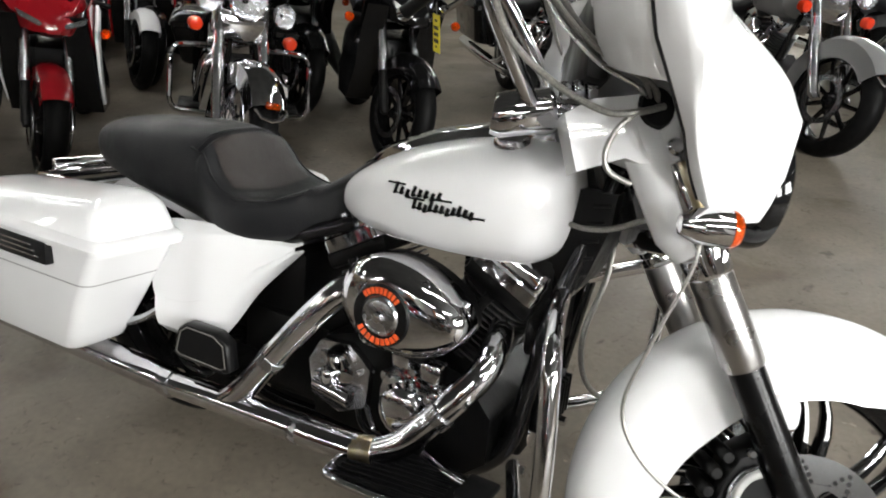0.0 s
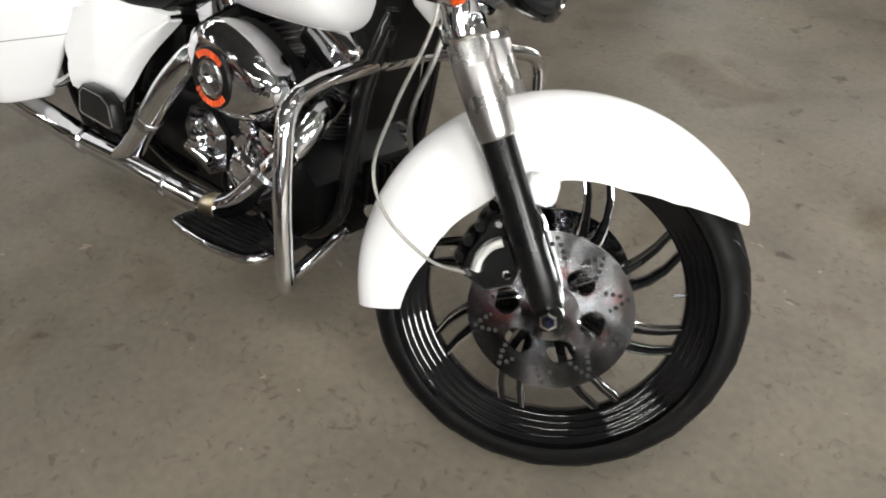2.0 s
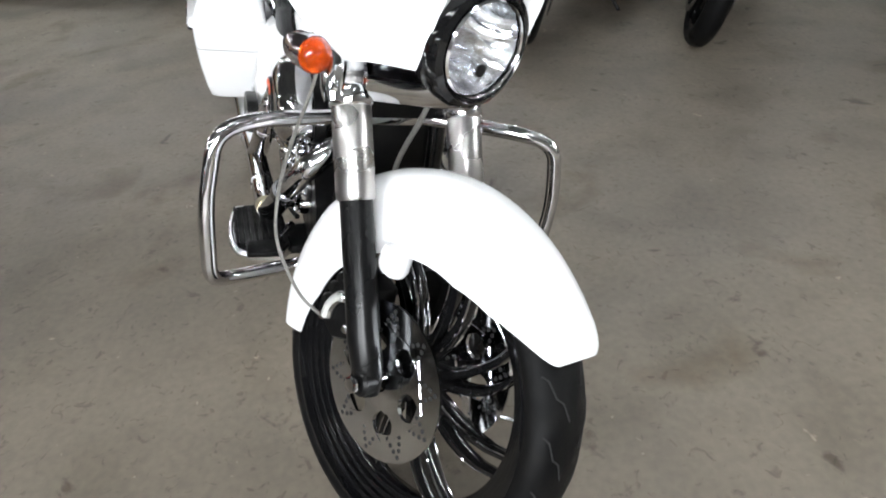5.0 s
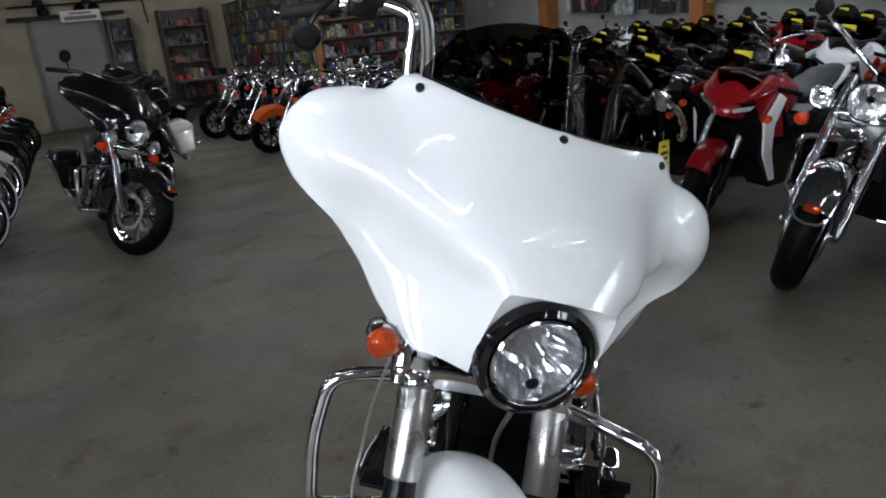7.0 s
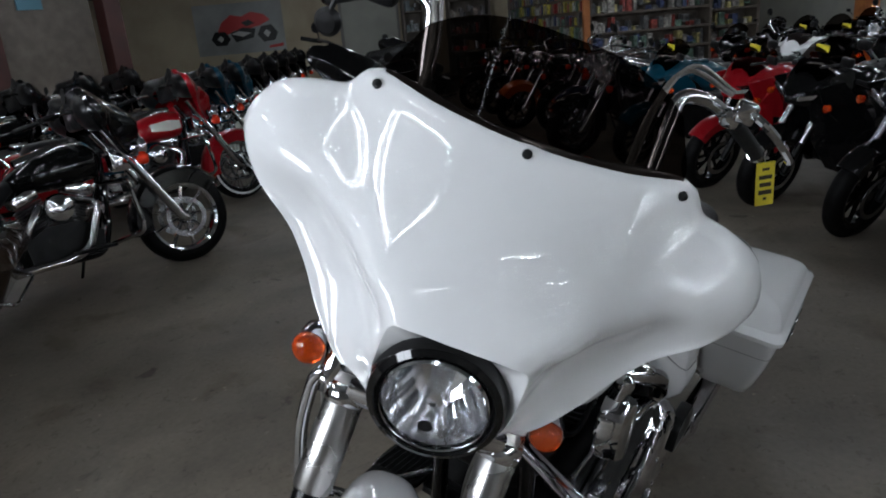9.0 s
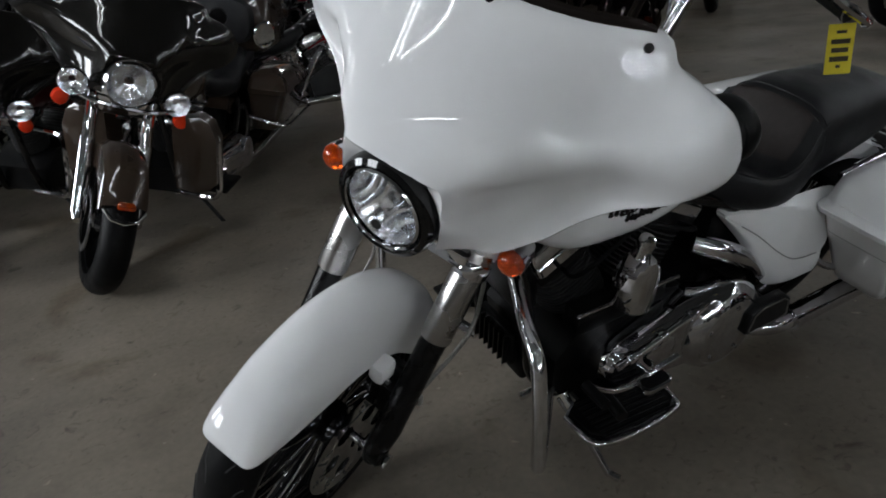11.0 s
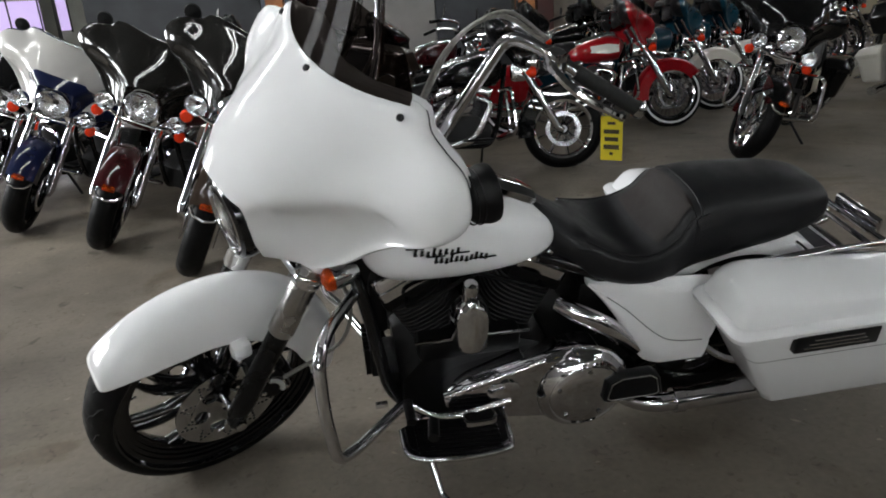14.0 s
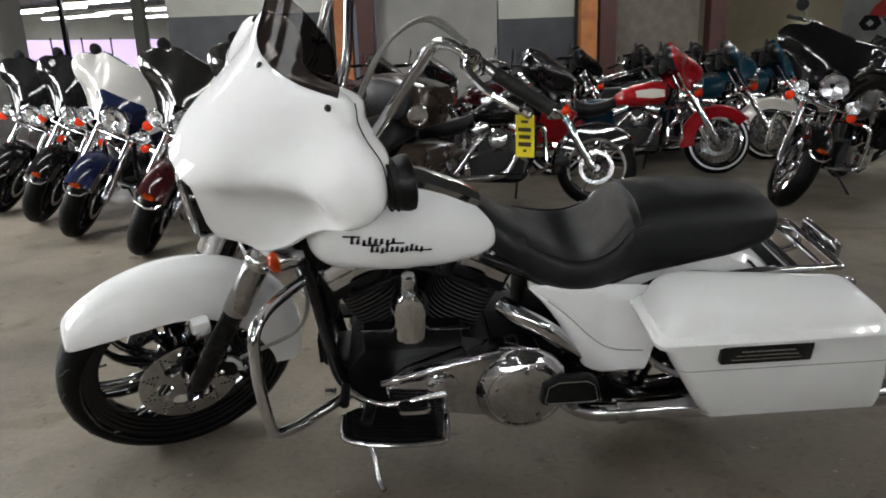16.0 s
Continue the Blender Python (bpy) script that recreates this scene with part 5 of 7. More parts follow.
part("crossover_pipe", tube(fillet([(0.40, 0.10, 0.20), (0.34, 0.22, 0.225), (0.29, 0.262, 0.24), (0.20, 0.262, 0.24)], 0.06), 0.028, 14), CHROME, ex)
part("left_heat_shield", tube(fillet([(0.56, 0.12, 0.545), (0.52, 0.165, 0.54), (0.44, 0.19, 0.50), (0.34, 0.18, 0.40)], 0.05), 0.029, 16), CHROME, ex, "curved chrome heat shield")


# ---- the hall ----
AX, BX = Vector((0.70711, 0.70711, 0)), Vector((0.70711, -0.70711, 0))
TURN = pose(0, 0, 0, 0, 0, 45)


def slab(name, lo, hi, mat, label, category, turn=False, bevel=0.0):
    """A piece of the setting, in metres of the world or along the hall's own axes."""
    ob = part(name, box(lo, hi, bevel), mat, None, label, False, TURN if turn else None)
    return tagged(ob, "", category, kind="structure")


slab("floor", (-32, -32, -0.25), (27, 16.3, FLOOR), CONC, "stained grey-beige concrete showroom floor", "floor")
slab("ceiling", (-32, -32, 4.6), (27, 16.3, 4.8), CEILP, "dark painted metal roof deck", "ceiling")
# hall axes: x runs with the sport bikes' row, y across it
slab("wall_west", (-17.2, -9.0, FLOOR), (-16.9, 10.4, 4.6), CREAM, "cream painted back wall of the hall", "wall", True)
slab("wall_north", (-17.2, 10.4, FLOOR), (12, 10.7, 4.6), PALEWALL, "pale painted panel wall", "wall", True)
for lo, hi in (((8.0, -11.0, FLOOR), (8.3, -4.9, 4.6)), ((8.0, -0.1, FLOOR), (8.3, 16.0, 4.6)), ((8.0, -4.9, FLOOR), (8.3, -0.1, 1.5)), ((8.0, -4.9, 3.5), (8.3, -0.1, 4.6)), ((8.0, -3.1, 1.5), (8.3, -1.9, 3.5))):
    slab("wall_east", lo, hi, GREYWALL, "grey front wall round the assumed shop windows", "wall")
slab("wall_return", (8.3, -11.0, FLOOR), (26, -10.7, 4.6), GREYWALL, "grey wall closing the front room", "wall")
slab("wall_end", (-2, 16.0, FLOOR), (8.3, 16.3, 4.6), PALEWALL, "pale end wall of the front hall", "wall")
slab("wall_corner", (11.7, -24, FLOOR), (12, -9, 4.6), PALEWALL, "pale wall of the far room", "wall", True)
slab("wall_south", (-17.2, -24.3, FLOOR), (12, -24, 4.6), PALEWALL, "pale far wall of the hall", "wall", True)
slab("wall_far", (-26.5, -24, FLOOR), (-26.2, -9.0, 4.6), PALEWALL, "pale wall of the far room", "wall", True)

# partition behind the cruisers
for x0, x1, z0, z1, mat, n in ((-1.62, -0.34, 0.0, 1.78, DARKWALL, "wainscot"), (-1.62, -0.34, 1.78, 4.6, PALEWALL, "upper_panel"), (-0.32, 1.72, 0.0, 4.6, GREYWALL, "panel"), (2.5, 5.2, 0.0, 2.0, DARKWALL, "wainscot"), (2.5, 5.2, 2.0, 4.6, PALEWALL, "upper_panel"), (-3.72, -2.3, 0.0, 4.6, SHELFW, "dark_panel")):
    slab(n, (x0, -10.45, z0 or FLOOR), (x1, -10.3, z1), mat, "painted partition panel", "wall")
for x, mat in ((-3.98, REDIRON), (-1.83, TIMBER), (-2.15, REDIRON), (2.25, TIMBER), (1.88, REDIRON)):
    slab("column", (x - 0.14, -10.4, FLOOR), (x + 0.14, -10.1, 4.6), mat, "orange-brown roof column", "column", False, 0.012)
slab("blue_sign", (-3.0, -10.27, 2.15), (-2.65, -10.24, 2.6), material("sign_blue", (0.05, 0.14, 0.19), 0.5), "blue-green sign on the dark panel", "sign")
slab("pier", (5.22, -5.6, FLOOR), (5.52, -4.75, 4.6), BLOCK, "grey concrete block pier", "column")
pier = bpy.data.objects["pier"]
for r in range(12):
    part("block", box((5.214, -5.59, 0.2 * r + 0.008), (5.22, -4.76 - (0.46 if r % 2 else 0.0), 0.2 * r + 0.192), 0.003), BLOCK, pier, "", False)
# red iron frame over the back wall
beam = bmesh.new()
add(beam, loft([[(x, -10.25 + d, z + h) for d, h in ((-0.15, -w), (0.15, -w), (0.15, w), (-0.15, w))] for x, z, w in ((-3.0, 2.72, 0.16), (-3.6, 2.80, 0.24), (-4.3, 2.98, 0.27), (-5.2, 3.16, 0.22), (-6.6, 3.36, 0.20), (-9.5, 3.8, 0.20))]))
tagged(part("roof_beam", beam, REDIRON, None, "dark red sloping iron roof beam", False), "", "beam", kind="structure")
slab("conduit", (-16.88, -7.5, 2.74), (-16.84, -1.3, 2.78), BLACKSAT, "thin conduit along the wall", "conduit", True)
for k in range(14):
    slab("wall_slat", (-16.885, -2.6, 2.98 + 0.065 * k), (-16.86, 3.0, 2.98 + 0.065 * k + 0.03), CREAM, "pressed cladding rib", "cladding", True)

# far windows with daylight
win = thing("window_1", "wide far window with lavender daylight and dark mullions", "window", kind="structure")
for k in range(6):
    x = -9.45 + 0.92 * k
    part("pane", box((x, -23.97, 1.18), (x + 0.88, -23.95, 2.14)), WINGLOW, win, "", False, TURN)
    part("mullion", box((x - 0.04, -23.99, 1.12), (x, -23.92, 2.2)), BLACKSAT, win, "", False, TURN)
slab("pipe", (8.76, -14.05, FLOOR), (8.85, -13.95, 4.6), BLACKSAT, "thin dark steel post", "column")
slab("pipe", (7.02, -14.1, FLOOR), (7.26, -13.9, 4.6), PALEWALL, "pale steel post", "column")

slab("ceiling_far", (3.2, -24, 3.1), (18, -12.6, 3.2), material("far_ceiling", (0.10, 0.09, 0.085), 0.85, 0.0, (0.075, 0.068, 0.065), 1.5), "grey lowered ceiling of the far room", "ceiling")
# two unseen windows assumed high on the front wall, behind the camera, to light its front
def daylight(name, c, target, wide, tall, watts):
    day = bpy.data.lights.new(name, "AREA")
    day.shape, day.size, day.size_y, day.energy, day.color = "RECTANGLE", wide, tall, watts, (0.95, 0.98, 1.0)
    new(name, day).matrix_world = look(c, target)


for k, y in ((2, -4.0), (3, -1.0)):
    w = thing("window_%d" % k, "assumed high shop window with overcast daylight", "window", kind="structure")
    part("pane", box((8.18, y - 0.88, 1.52), (8.20, y + 0.88, 3.48)), SKYPANE, w, "", False)
    for q in (-0.88, 0.0, 0.88):
        part("mullion", box((8.10, y + q - 0.03, 1.5), (8.17, y + q + 0.03, 3.5)), BLACKSAT, w, "", False)
    daylight("front_window_light", (7.98, y, 2.5), (0, y, 2.5), 1.7, 1.9, WINDOW_WATTS)
# strip lights
fix = short = None
LAMPS = [(i, j) for i, row in ((-11.65, (-6.7, -3.7, -0.7, 2.3)), (-7.65, (-6.7, -3.7, -0.7, 2.3, 5.3)), (-3.65, (-6.7, -3.7, 5.3, 8.3)), (-1.06, (-4.6,)), (0.35, (-6.7, 2.3, 5.3))) for j in row]


def strip_light(m, label="white twin-tube fluorescent strip light hung from the roof", half=1.22, tubes=(-0.07, 0.07)):
    f = thing("strip_light", label, "light", m, "strip lights over the hall")
    part("housing", box((min(tubes) - 0.06, -half, 0.0), (max(tubes) + 0.06, half, 0.07), 0.01), PALEWALL, f, "", False)
    for x in tubes:
        part("tube", tube([(x, 0.04 - half, -0.03), (x, half - 0.04, -0.03)], 0.012, 8), TUBE, f, "glowing fluorescent tube")
    for y in (-0.74 * half, 0.74 * half):
        part("hanger", tube([(0, y, 0.07), (0, y, 0.95)], 0.006, 5), BLACKSAT, f)
    return f


for i, j in LAMPS:
    if (AX * i + BX * j).x > 7.5 or (i < -8 and j > 3):
        continue
    p = AX * i + BX * j + Vector((0, 0, 3.65))
    m = Matrix.Translation(p) @ pose(0, 0, 0, 0, 0, 135)
    fix = strip_light(m) if fix is None else (copy_thing(fix, m), fix)[1]
for x, y in ((2.3, 0.0), (1.3, 2.9), (3.3, 1.55), (3.6, 4.4), (6.4, 1.3), (0.4, 4.6), (0.2, 6.3), (6.9, 6.5)):
    m = Matrix.Translation((x, y, 3.8)) @ pose(0, 0, 0, 0, 0, 45)
    short = strip_light(m, "short white single-tube strip light hung from the roof", 0.66, (0.0,)) if short is None else (copy_thing(short, m), short)[1]
# unseen far rows, added to light the bike's left flank at a low angle
for k in range(4):
    for q in range(5):
        copy_thing(fix, Matrix.Translation((-1.6 + 1.9 * q + 0.5 * (k % 2), 8.2 + 2.0 * k, 2.95)) @ pose(0, 0, 0, 0, 0, 90))
for x, y in ((8.3, -15), (10.4, -16.5), (8.9, -18), (11.2, -19.5), (9.2, -20.5), (12.0, -17.5), (6.6, -19)):
    m = Matrix.Translation((x, y, 2.72)) @ pose(0, 0, 0, 0, 0, 70)
    copy_thing(fix, m)

# back wall: door, banner, rail with pots, racks
WALL = TURN @ Matrix.Translation((0, 1.0, 0))


def on_wall(b0, b1, z0, z1, d0, d1):
    """A box on the back wall: along it, up, and out from it."""
    return (-16.9 + d0, b0, z0), (-16.9 + d1, b1, z1)


dr = thing("door_1", "plain white steel door in the back wall", "door", WALL, kind="structure")
part("leaf", box(*on_wall(-1.80, -0.42, 0, 2.38, 0.01, 0.06), 0.005), PALEWALL, dr, "", False)
part("frame", box(*on_wall(-1.88, -1.80, 0, 2.45, 0.0, 0.09)), GREYWALL, dr, "", False)
part("frame", box(*on_wall(-0.42, -0.36, 0, 2.45, 0.0, 0.09)), GREYWALL, dr, "", False)
part("handle", tube([(-16.80, -0.62, 1.0), (-16.80, -0.50, 1.0)], 0.012, 8), CHROME, dr)
part("sign", box(*on_wall(-1.2, -0.36, 2.36, 2.60, 0.30, 0.33)), WHITE, dr, "white sign with red and grey bars", False)
part("sign_bar", box(*on_wall(-1.0, -0.55, 2.52, 2.56, 0.33, 0.334)), material("sign_red", (0.5, 0.06, 0.05), 0.6), dr, "", False)
part("sign_bar", box(*on_wall(-1.12, -0.45, 2.40, 2.48, 0.33, 0.334)), GREYWALL, dr, "", False)

ban = thing("banner", "grey poster with a red racing motorcycle shape", "poster", WALL)
part("sheet", box(*on_wall(-5.45, -3.28, 1.22, 2.43, 0.01, 0.02)), material("poster_grey", (0.22, 0.23, 0.22), 0.6, 0.0, (0.35, 0.36, 0.35), 1.2), ban, "", False)
RACER = material("poster_red", (0.45, 0.03, 0.03), 0.5)
RIM = material("poster_chrome", (0.45, 0.45, 0.43), 0.5)
for o, mt, d in (([(-4.95, 1.70), (-4.80, 1.98), (-4.55, 2.16), (-4.30, 2.10), (-4.05, 2.20), (-3.75, 2.12), (-3.60, 1.98), (-3.85, 1.86), (-4.15, 1.80), (-4.5, 1.78), (-4.75, 1.66)], RACER, 0), ([(-5.10, 1.60), (-4.98, 1.78), (-4.72, 1.76), (-4.62, 1.58), (-4.74, 1.44), (-4.98, 1.44)], BLACKPL, 1), ([(-3.95, 1.64), (-3.84, 1.84), (-3.58, 1.86), (-3.44, 1.66), (-3.54, 1.48), (-3.82, 1.46)], BLACKPL, 1), ([(-4.62, 1.72), (-4.3, 1.84), (-3.98, 1.80), (-4.05, 1.58), (-4.5, 1.50)], BLACKPL, 1), ([(-4.32, 1.96), (-4.12, 2.02), (-3.98, 1.92), (-4.2, 1.86)], BLACKPL, 1), ([(-3.80, 1.66), (-3.72, 1.76), (-3.62, 1.68), (-3.70, 1.56)], RIM, 2), ([(-4.94, 1.60), (-4.86, 1.68), (-4.78, 1.60), (-4.86, 1.52)], RIM, 2), ([(-4.60, 1.70), (-4.40, 1.76), (-4.10, 1.70), (-4.30, 1.62)], RIM, 2), ([(-3.70, 1.36), (-3.34, 1.40), (-3.34, 1.32), (-3.70, 1.30)], RACER, 0)):
    part("picture_shape", plate(o, 0.004, 0, -16.879 + 0.005 * d), mt, ban, "", False)

rail = thing("wall_rail", "dark shelf rail with small black pots above the door", "shelf", WALL)
part("rail", box(*on_wall(-2.25, 0.15, 2.46, 2.54, 0.0, 0.3)), BLACKSAT, rail, "", False)
part("rail_pipe", tube(fillet([(-16.72, -2.2, 2.76), (-16.72, 0.62, 2.76), (-16.72, 0.66, 2.2)], 0.08), 0.02, 6), BLACKSAT, rail)
for b in (-1.55, -0.55, -0.12, 0.22, 0.48):
    part("boot", loft([rrect(-16.72 - w, -16.72 + w, b - w * k, b + w, 0.04, z) for w, k, z in ((0.10, 1.3, 2.76), (0.10, 1.3, 2.84), (0.075, 1.0, 2.90), (0.08, 1.0, 3.02), (0.09, 1.0, 3.08))]), BLACKPL, rail, "black riding boot")
for b in (-1.5, -0.75, -0.45):
    part("helmet", lathe([(0.10, 0.0), (0.13, 0.06), (0.12, 0.14), (0.07, 0.19), (0, 0.2)], (-16.74, b, 2.54), (0, 0, 1), 14), BLACKSAT, rail, "dark helmet")


def stocked_rack(b0, b1, z1, rows, seed, deep=0.5, out=0.0, tint=((0.25, 0.04, 0.03), (0.05, 0.07, 0.16), (0.3, 0.28, 0.25), (0.08, 0.08, 0.08), (0.35, 0.30, 0.12), (0.10, 0.16, 0.12))):
    """A dark shelf unit against the back wall, filled with small goods."""
    rk = thing("shelf_unit", "dark brown shelf unit crowded with small boxed goods", "shelf", WALL, "shelves along the back wall")
    part("backboard", box(*on_wall(b0, b1, 0, z1, out, out + 0.03)), SHELFW, rk, "", False)
    for b in (b0, b1 - 0.05):
        part("upright", box(*on_wall(b, b + 0.05, 0, z1, out, out + deep)), SHELFW, rk, "", False)
    rnd = random.Random(seed)
    goods = {}
    for r in range(rows):
        z = 0.35 + (z1 - 0.35) * r / rows
        part("board", box(*on_wall(b0 + 0.05, b1 - 0.05, z, z + 0.04, out + 0.03, out + deep)), SHELFW, rk, "", False)
        b = b0 + 0.08
        while b < b1 - 0.2:
            w, h = rnd.uniform(0.035, 0.13), rnd.uniform(0.07, 0.27)
            c = rnd.randrange(len(tint))
            goods.setdefault(c, bmesh.new())
            add(goods[c], box(*on_wall(b, b + w, z + 0.04 + (rnd.uniform(0.0, 0.12) if rnd.random() < 0.25 else 0.0), z + 0.04 + min(h, (z1 - 0.35) / rows - 0.08), out + deep - 0.25, out + deep - rnd.uniform(0.02, 0.08))))
            b += w + rnd.uniform(0.005, 0.04)
    for c, bm in goods.items():
        part("merchandise", bm, material("goods", tuple(0.4 * x for x in tint[c]), 0.35, 0.0, tuple(min(1, x * 1.3 + 0.02) for x in tint[c]), 16), rk, "assorted small packets", False, None, "stuff")


stocked_rack(-0.30, 0.25, 2.35, 4, 3, tint=((0.06, 0.09, 0.10), (0.3, 0.32, 0.33)))
stocked_rack(0.87, 1.95, 2.46, 5, 4, tint=((0.35, 0.05, 0.04), (0.16, 0.12, 0.09), (0.06, 0.05, 0.05)))
stocked_rack(2.66, 5.06, 2.42, 6, 5, 0.5, 5.4)
stocked_rack(5.08, 6.2, 2.55, 7, 7, 0.5, 5.1)
# cartons on the shelf units' tops
rnd = random.Random(8)
CARDB = material("cardboard", (0.30, 0.20, 0.11), 0.8, 0.0, (0.22, 0.14, 0.08), 5)
b = 2.75
while b < 6.0:
    w, h = rnd.uniform(0.25, 0.5), rnd.uniform(0.16, 0.36)
    bx = thing("carton", "closed carton stored on the shelf unit", "box", WALL, "cartons on the shelves")
    part("carton_body", box(*on_wall(b, b + w, 2.42 if b < 4.9 else 2.55, (2.42 if b < 4.9 else 2.55) + h, 5.48, 5.82), 0.008), rnd.choice((CARDB, CARDB, PALEWALL, WHITE, BLACKPL)), bx, "", False)
    part("tape", box(*on_wall(b + w * 0.45, b + w * 0.55, (2.42 if b < 4.9 else 2.55) + h - 0.12, (2.42 if b < 4.9 else 2.55) + h - 0.005, 5.82, 5.823)), PALEWALL, bx, "", False)
    b += w + rnd.uniform(0.03, 0.15)
# display board that runs out from the wall, hung with packets
peg = thing("peg_board", "tall display board hung with small packets", "display", WALL)
part("board", box((-16.85, 2.58, 0.5), (-11.0, 2.64, 2.5)), SHELFW, peg, "", False)
part("end_post", box((-11.0, 2.52, 0), (-10.9, 2.64, 2.62), 0.006), TIMBER, peg, "worn timber end post", False)
part("end_post", box((-16.85, 2.5, 0), (-16.75, 2.64, 2.5), 0.006), SHELFW, peg, "", False)
hang = {}
for row in range(7):
    for k in range(44):
        c = rnd.randrange(7)
        x, z, h, w = -16.7 + 0.13 * k + rnd.uniform(-0.02, 0.02), 0.75 + 0.25 * row, rnd.uniform(0.12, 0.23), rnd.uniform(0.03, 0.055)
        add(hang.setdefault(c, bmesh.new()), box((x - w, 2.58 - rnd.uniform(0.03, 0.10), z), (x + w, 2.575, z + h)))
for c, bm in hang.items():
    col = ((0.30, 0.30, 0.28), (0.04, 0.06, 0.14), (0.22, 0.03, 0.03), (0.05, 0.05, 0.05), (0.34, 0.30, 0.06), (0.10, 0.15, 0.12), (0.16, 0.14, 0.11))[c]
    part("packet", bm, material("packet_print", col, 0.35, 0.0, tuple(x * 0.3 for x in col), 16), peg, "hanging packets", False, None, "stuff")
for k in range(10):
    bx = thing("carton", "brown carton piled over the display board", "box", WALL, "cartons on the shelves")
    part("carton_body", box((-15.6 + 0.46 * k, 2.50, 2.5), (-15.6 + 0.46 * k + rnd.uniform(0.28, 0.42), 2.85, 2.5 + rnd.uniform(0.12, 0.3)), 0.008), CARDB, bx, "", False)
bench = thing("work_bench", "low dark work bench piled with parts", "bench", WALL)
part("top", box(*on_wall(0.7, 2.3, 0.80, 0.86, 1.2, 2.0)), SHELFW, bench, "", False)
for b in (0.75, 2.2):
    part("leg", box(*on_wall(b, b + 0.07, 0, 0.80, 1.25, 1.95)), BLACKSAT, bench, "", False)
for k in range(9):
    part("spare_part", box(*on_wall(0.8 + 0.16 * k, 0.8 + 0.16 * k + rnd.uniform(0.06, 0.14), 0.86, 0.86 + rnd.uniform(0.06, 0.22), 1.35, 1.75), 0.01), rnd.choice((BLACKSAT, STEEL, CARDB, RACER)), bench, "", False)
# clothing hung on the north wall
GREYP = material("bare_panel_grey", (0.30, 0.30, 0.31), 0.4, 0.0, (0.24, 0.24, 0.25), 3)
cloth = [((0.08, 0.16, 0.45), "blue"), ((0.45, 0.45, 0.42), "grey"), ((0.35, 0.38, 0.40), "pale grey"), ((0.5, 0.05, 0.04), "red"), ((0.03, 0.03, 0.03), "black"), ((0.40, 0.50, 0.08), "yellow-green")]
CLOTH = {nm: material("cloth_" + nm.replace(" ", "_"), col, 0.85, 0.0, tuple(c * 0.35 for c in col), 8, bump=0.3, bump_scale=20) for col, nm in cloth}
rnd = random.Random(21)
for k in range(22):
    nm = cloth[rnd.randrange(6) if k % 3 else 4][1]
    x, z0, w0 = -11.1 + 0.36 * k + rnd.uniform(-0.06, 0.06), 1.15 + rnd.uniform(0, 0.35), rnd.uniform(0.85, 1.1)
    cl = loft([[(x + w * w0 * math.cos(a), 10.22 + (0.05 + w * 0.25) * math.sin(a) * (1 + 0.3 * math.sin(3 * a + k)), z0 + z) for a in [2 * math.pi * q / 14 for q in range(14)]] for w, z in ((0.19, 0.0), (0.20, 0.22), (0.17, 0.45), (0.21, 0.66), (0.19, 0.72), (0.08, 0.78), (0.06, 0.84))])
    jk = part("jacket", cl, CLOTH[nm], None, nm + " riding jacket hung on the wall", True, TURN)
    tagged(jk, "", "jacket", "jackets along the wall")
    for q in (-1, 1):
        part("sleeve", tube([(x + q * 0.17 * w0, 10.2, z0 + 0.70), (x + q * 0.25 * w0, 10.17, z0 + 0.40), (x + q * 0.24 * w0, 10.15, z0 + 0.02)], [0.075, 0.065, 0.05], 10), CLOTH[nm if k % 4 else "grey"], jk, "", True, TURN)
for k, (x, z) in enumerate(((-14.75, 1.75), (-13.55, 1.85))):
    fp = part("fender_panel", thicken(loft([[(x + w * math.sin(a), 10.36 - 0.16 * math.cos(a), z + h) for a in [radians(-80 + 20 * q) for q in range(9)]] for w, h in ((0.10, 0.0), (0.18, 0.22), (0.22, 0.5), (0.24, 0.85))], False, False), 0.006), GREYP, None, "unpainted grey body panel hung on the wall", True, TURN)
    tagged(fp, "", "body panel", "panels on the wall")
for x in (-12.2, -7.6, -3.0):
    slab("column", (x - 0.16, 10.0, FLOOR), (x + 0.16, 10.35, 4.6), TIMBER, "orange-brown timber wall post", "column", True, 0.01)


# ---- the other motorcycles ----
def steer_about(angle, rake=28, head=(1.27, 0, 0.93)):
    t = pose(0, 0, 0, 0, -rake, 0)
    return Matrix.Translation(head) @ t @ pose(0, 0, 0, 0, 0, angle) @ t.inverted() @ Matrix.Translation(-Vector(head))


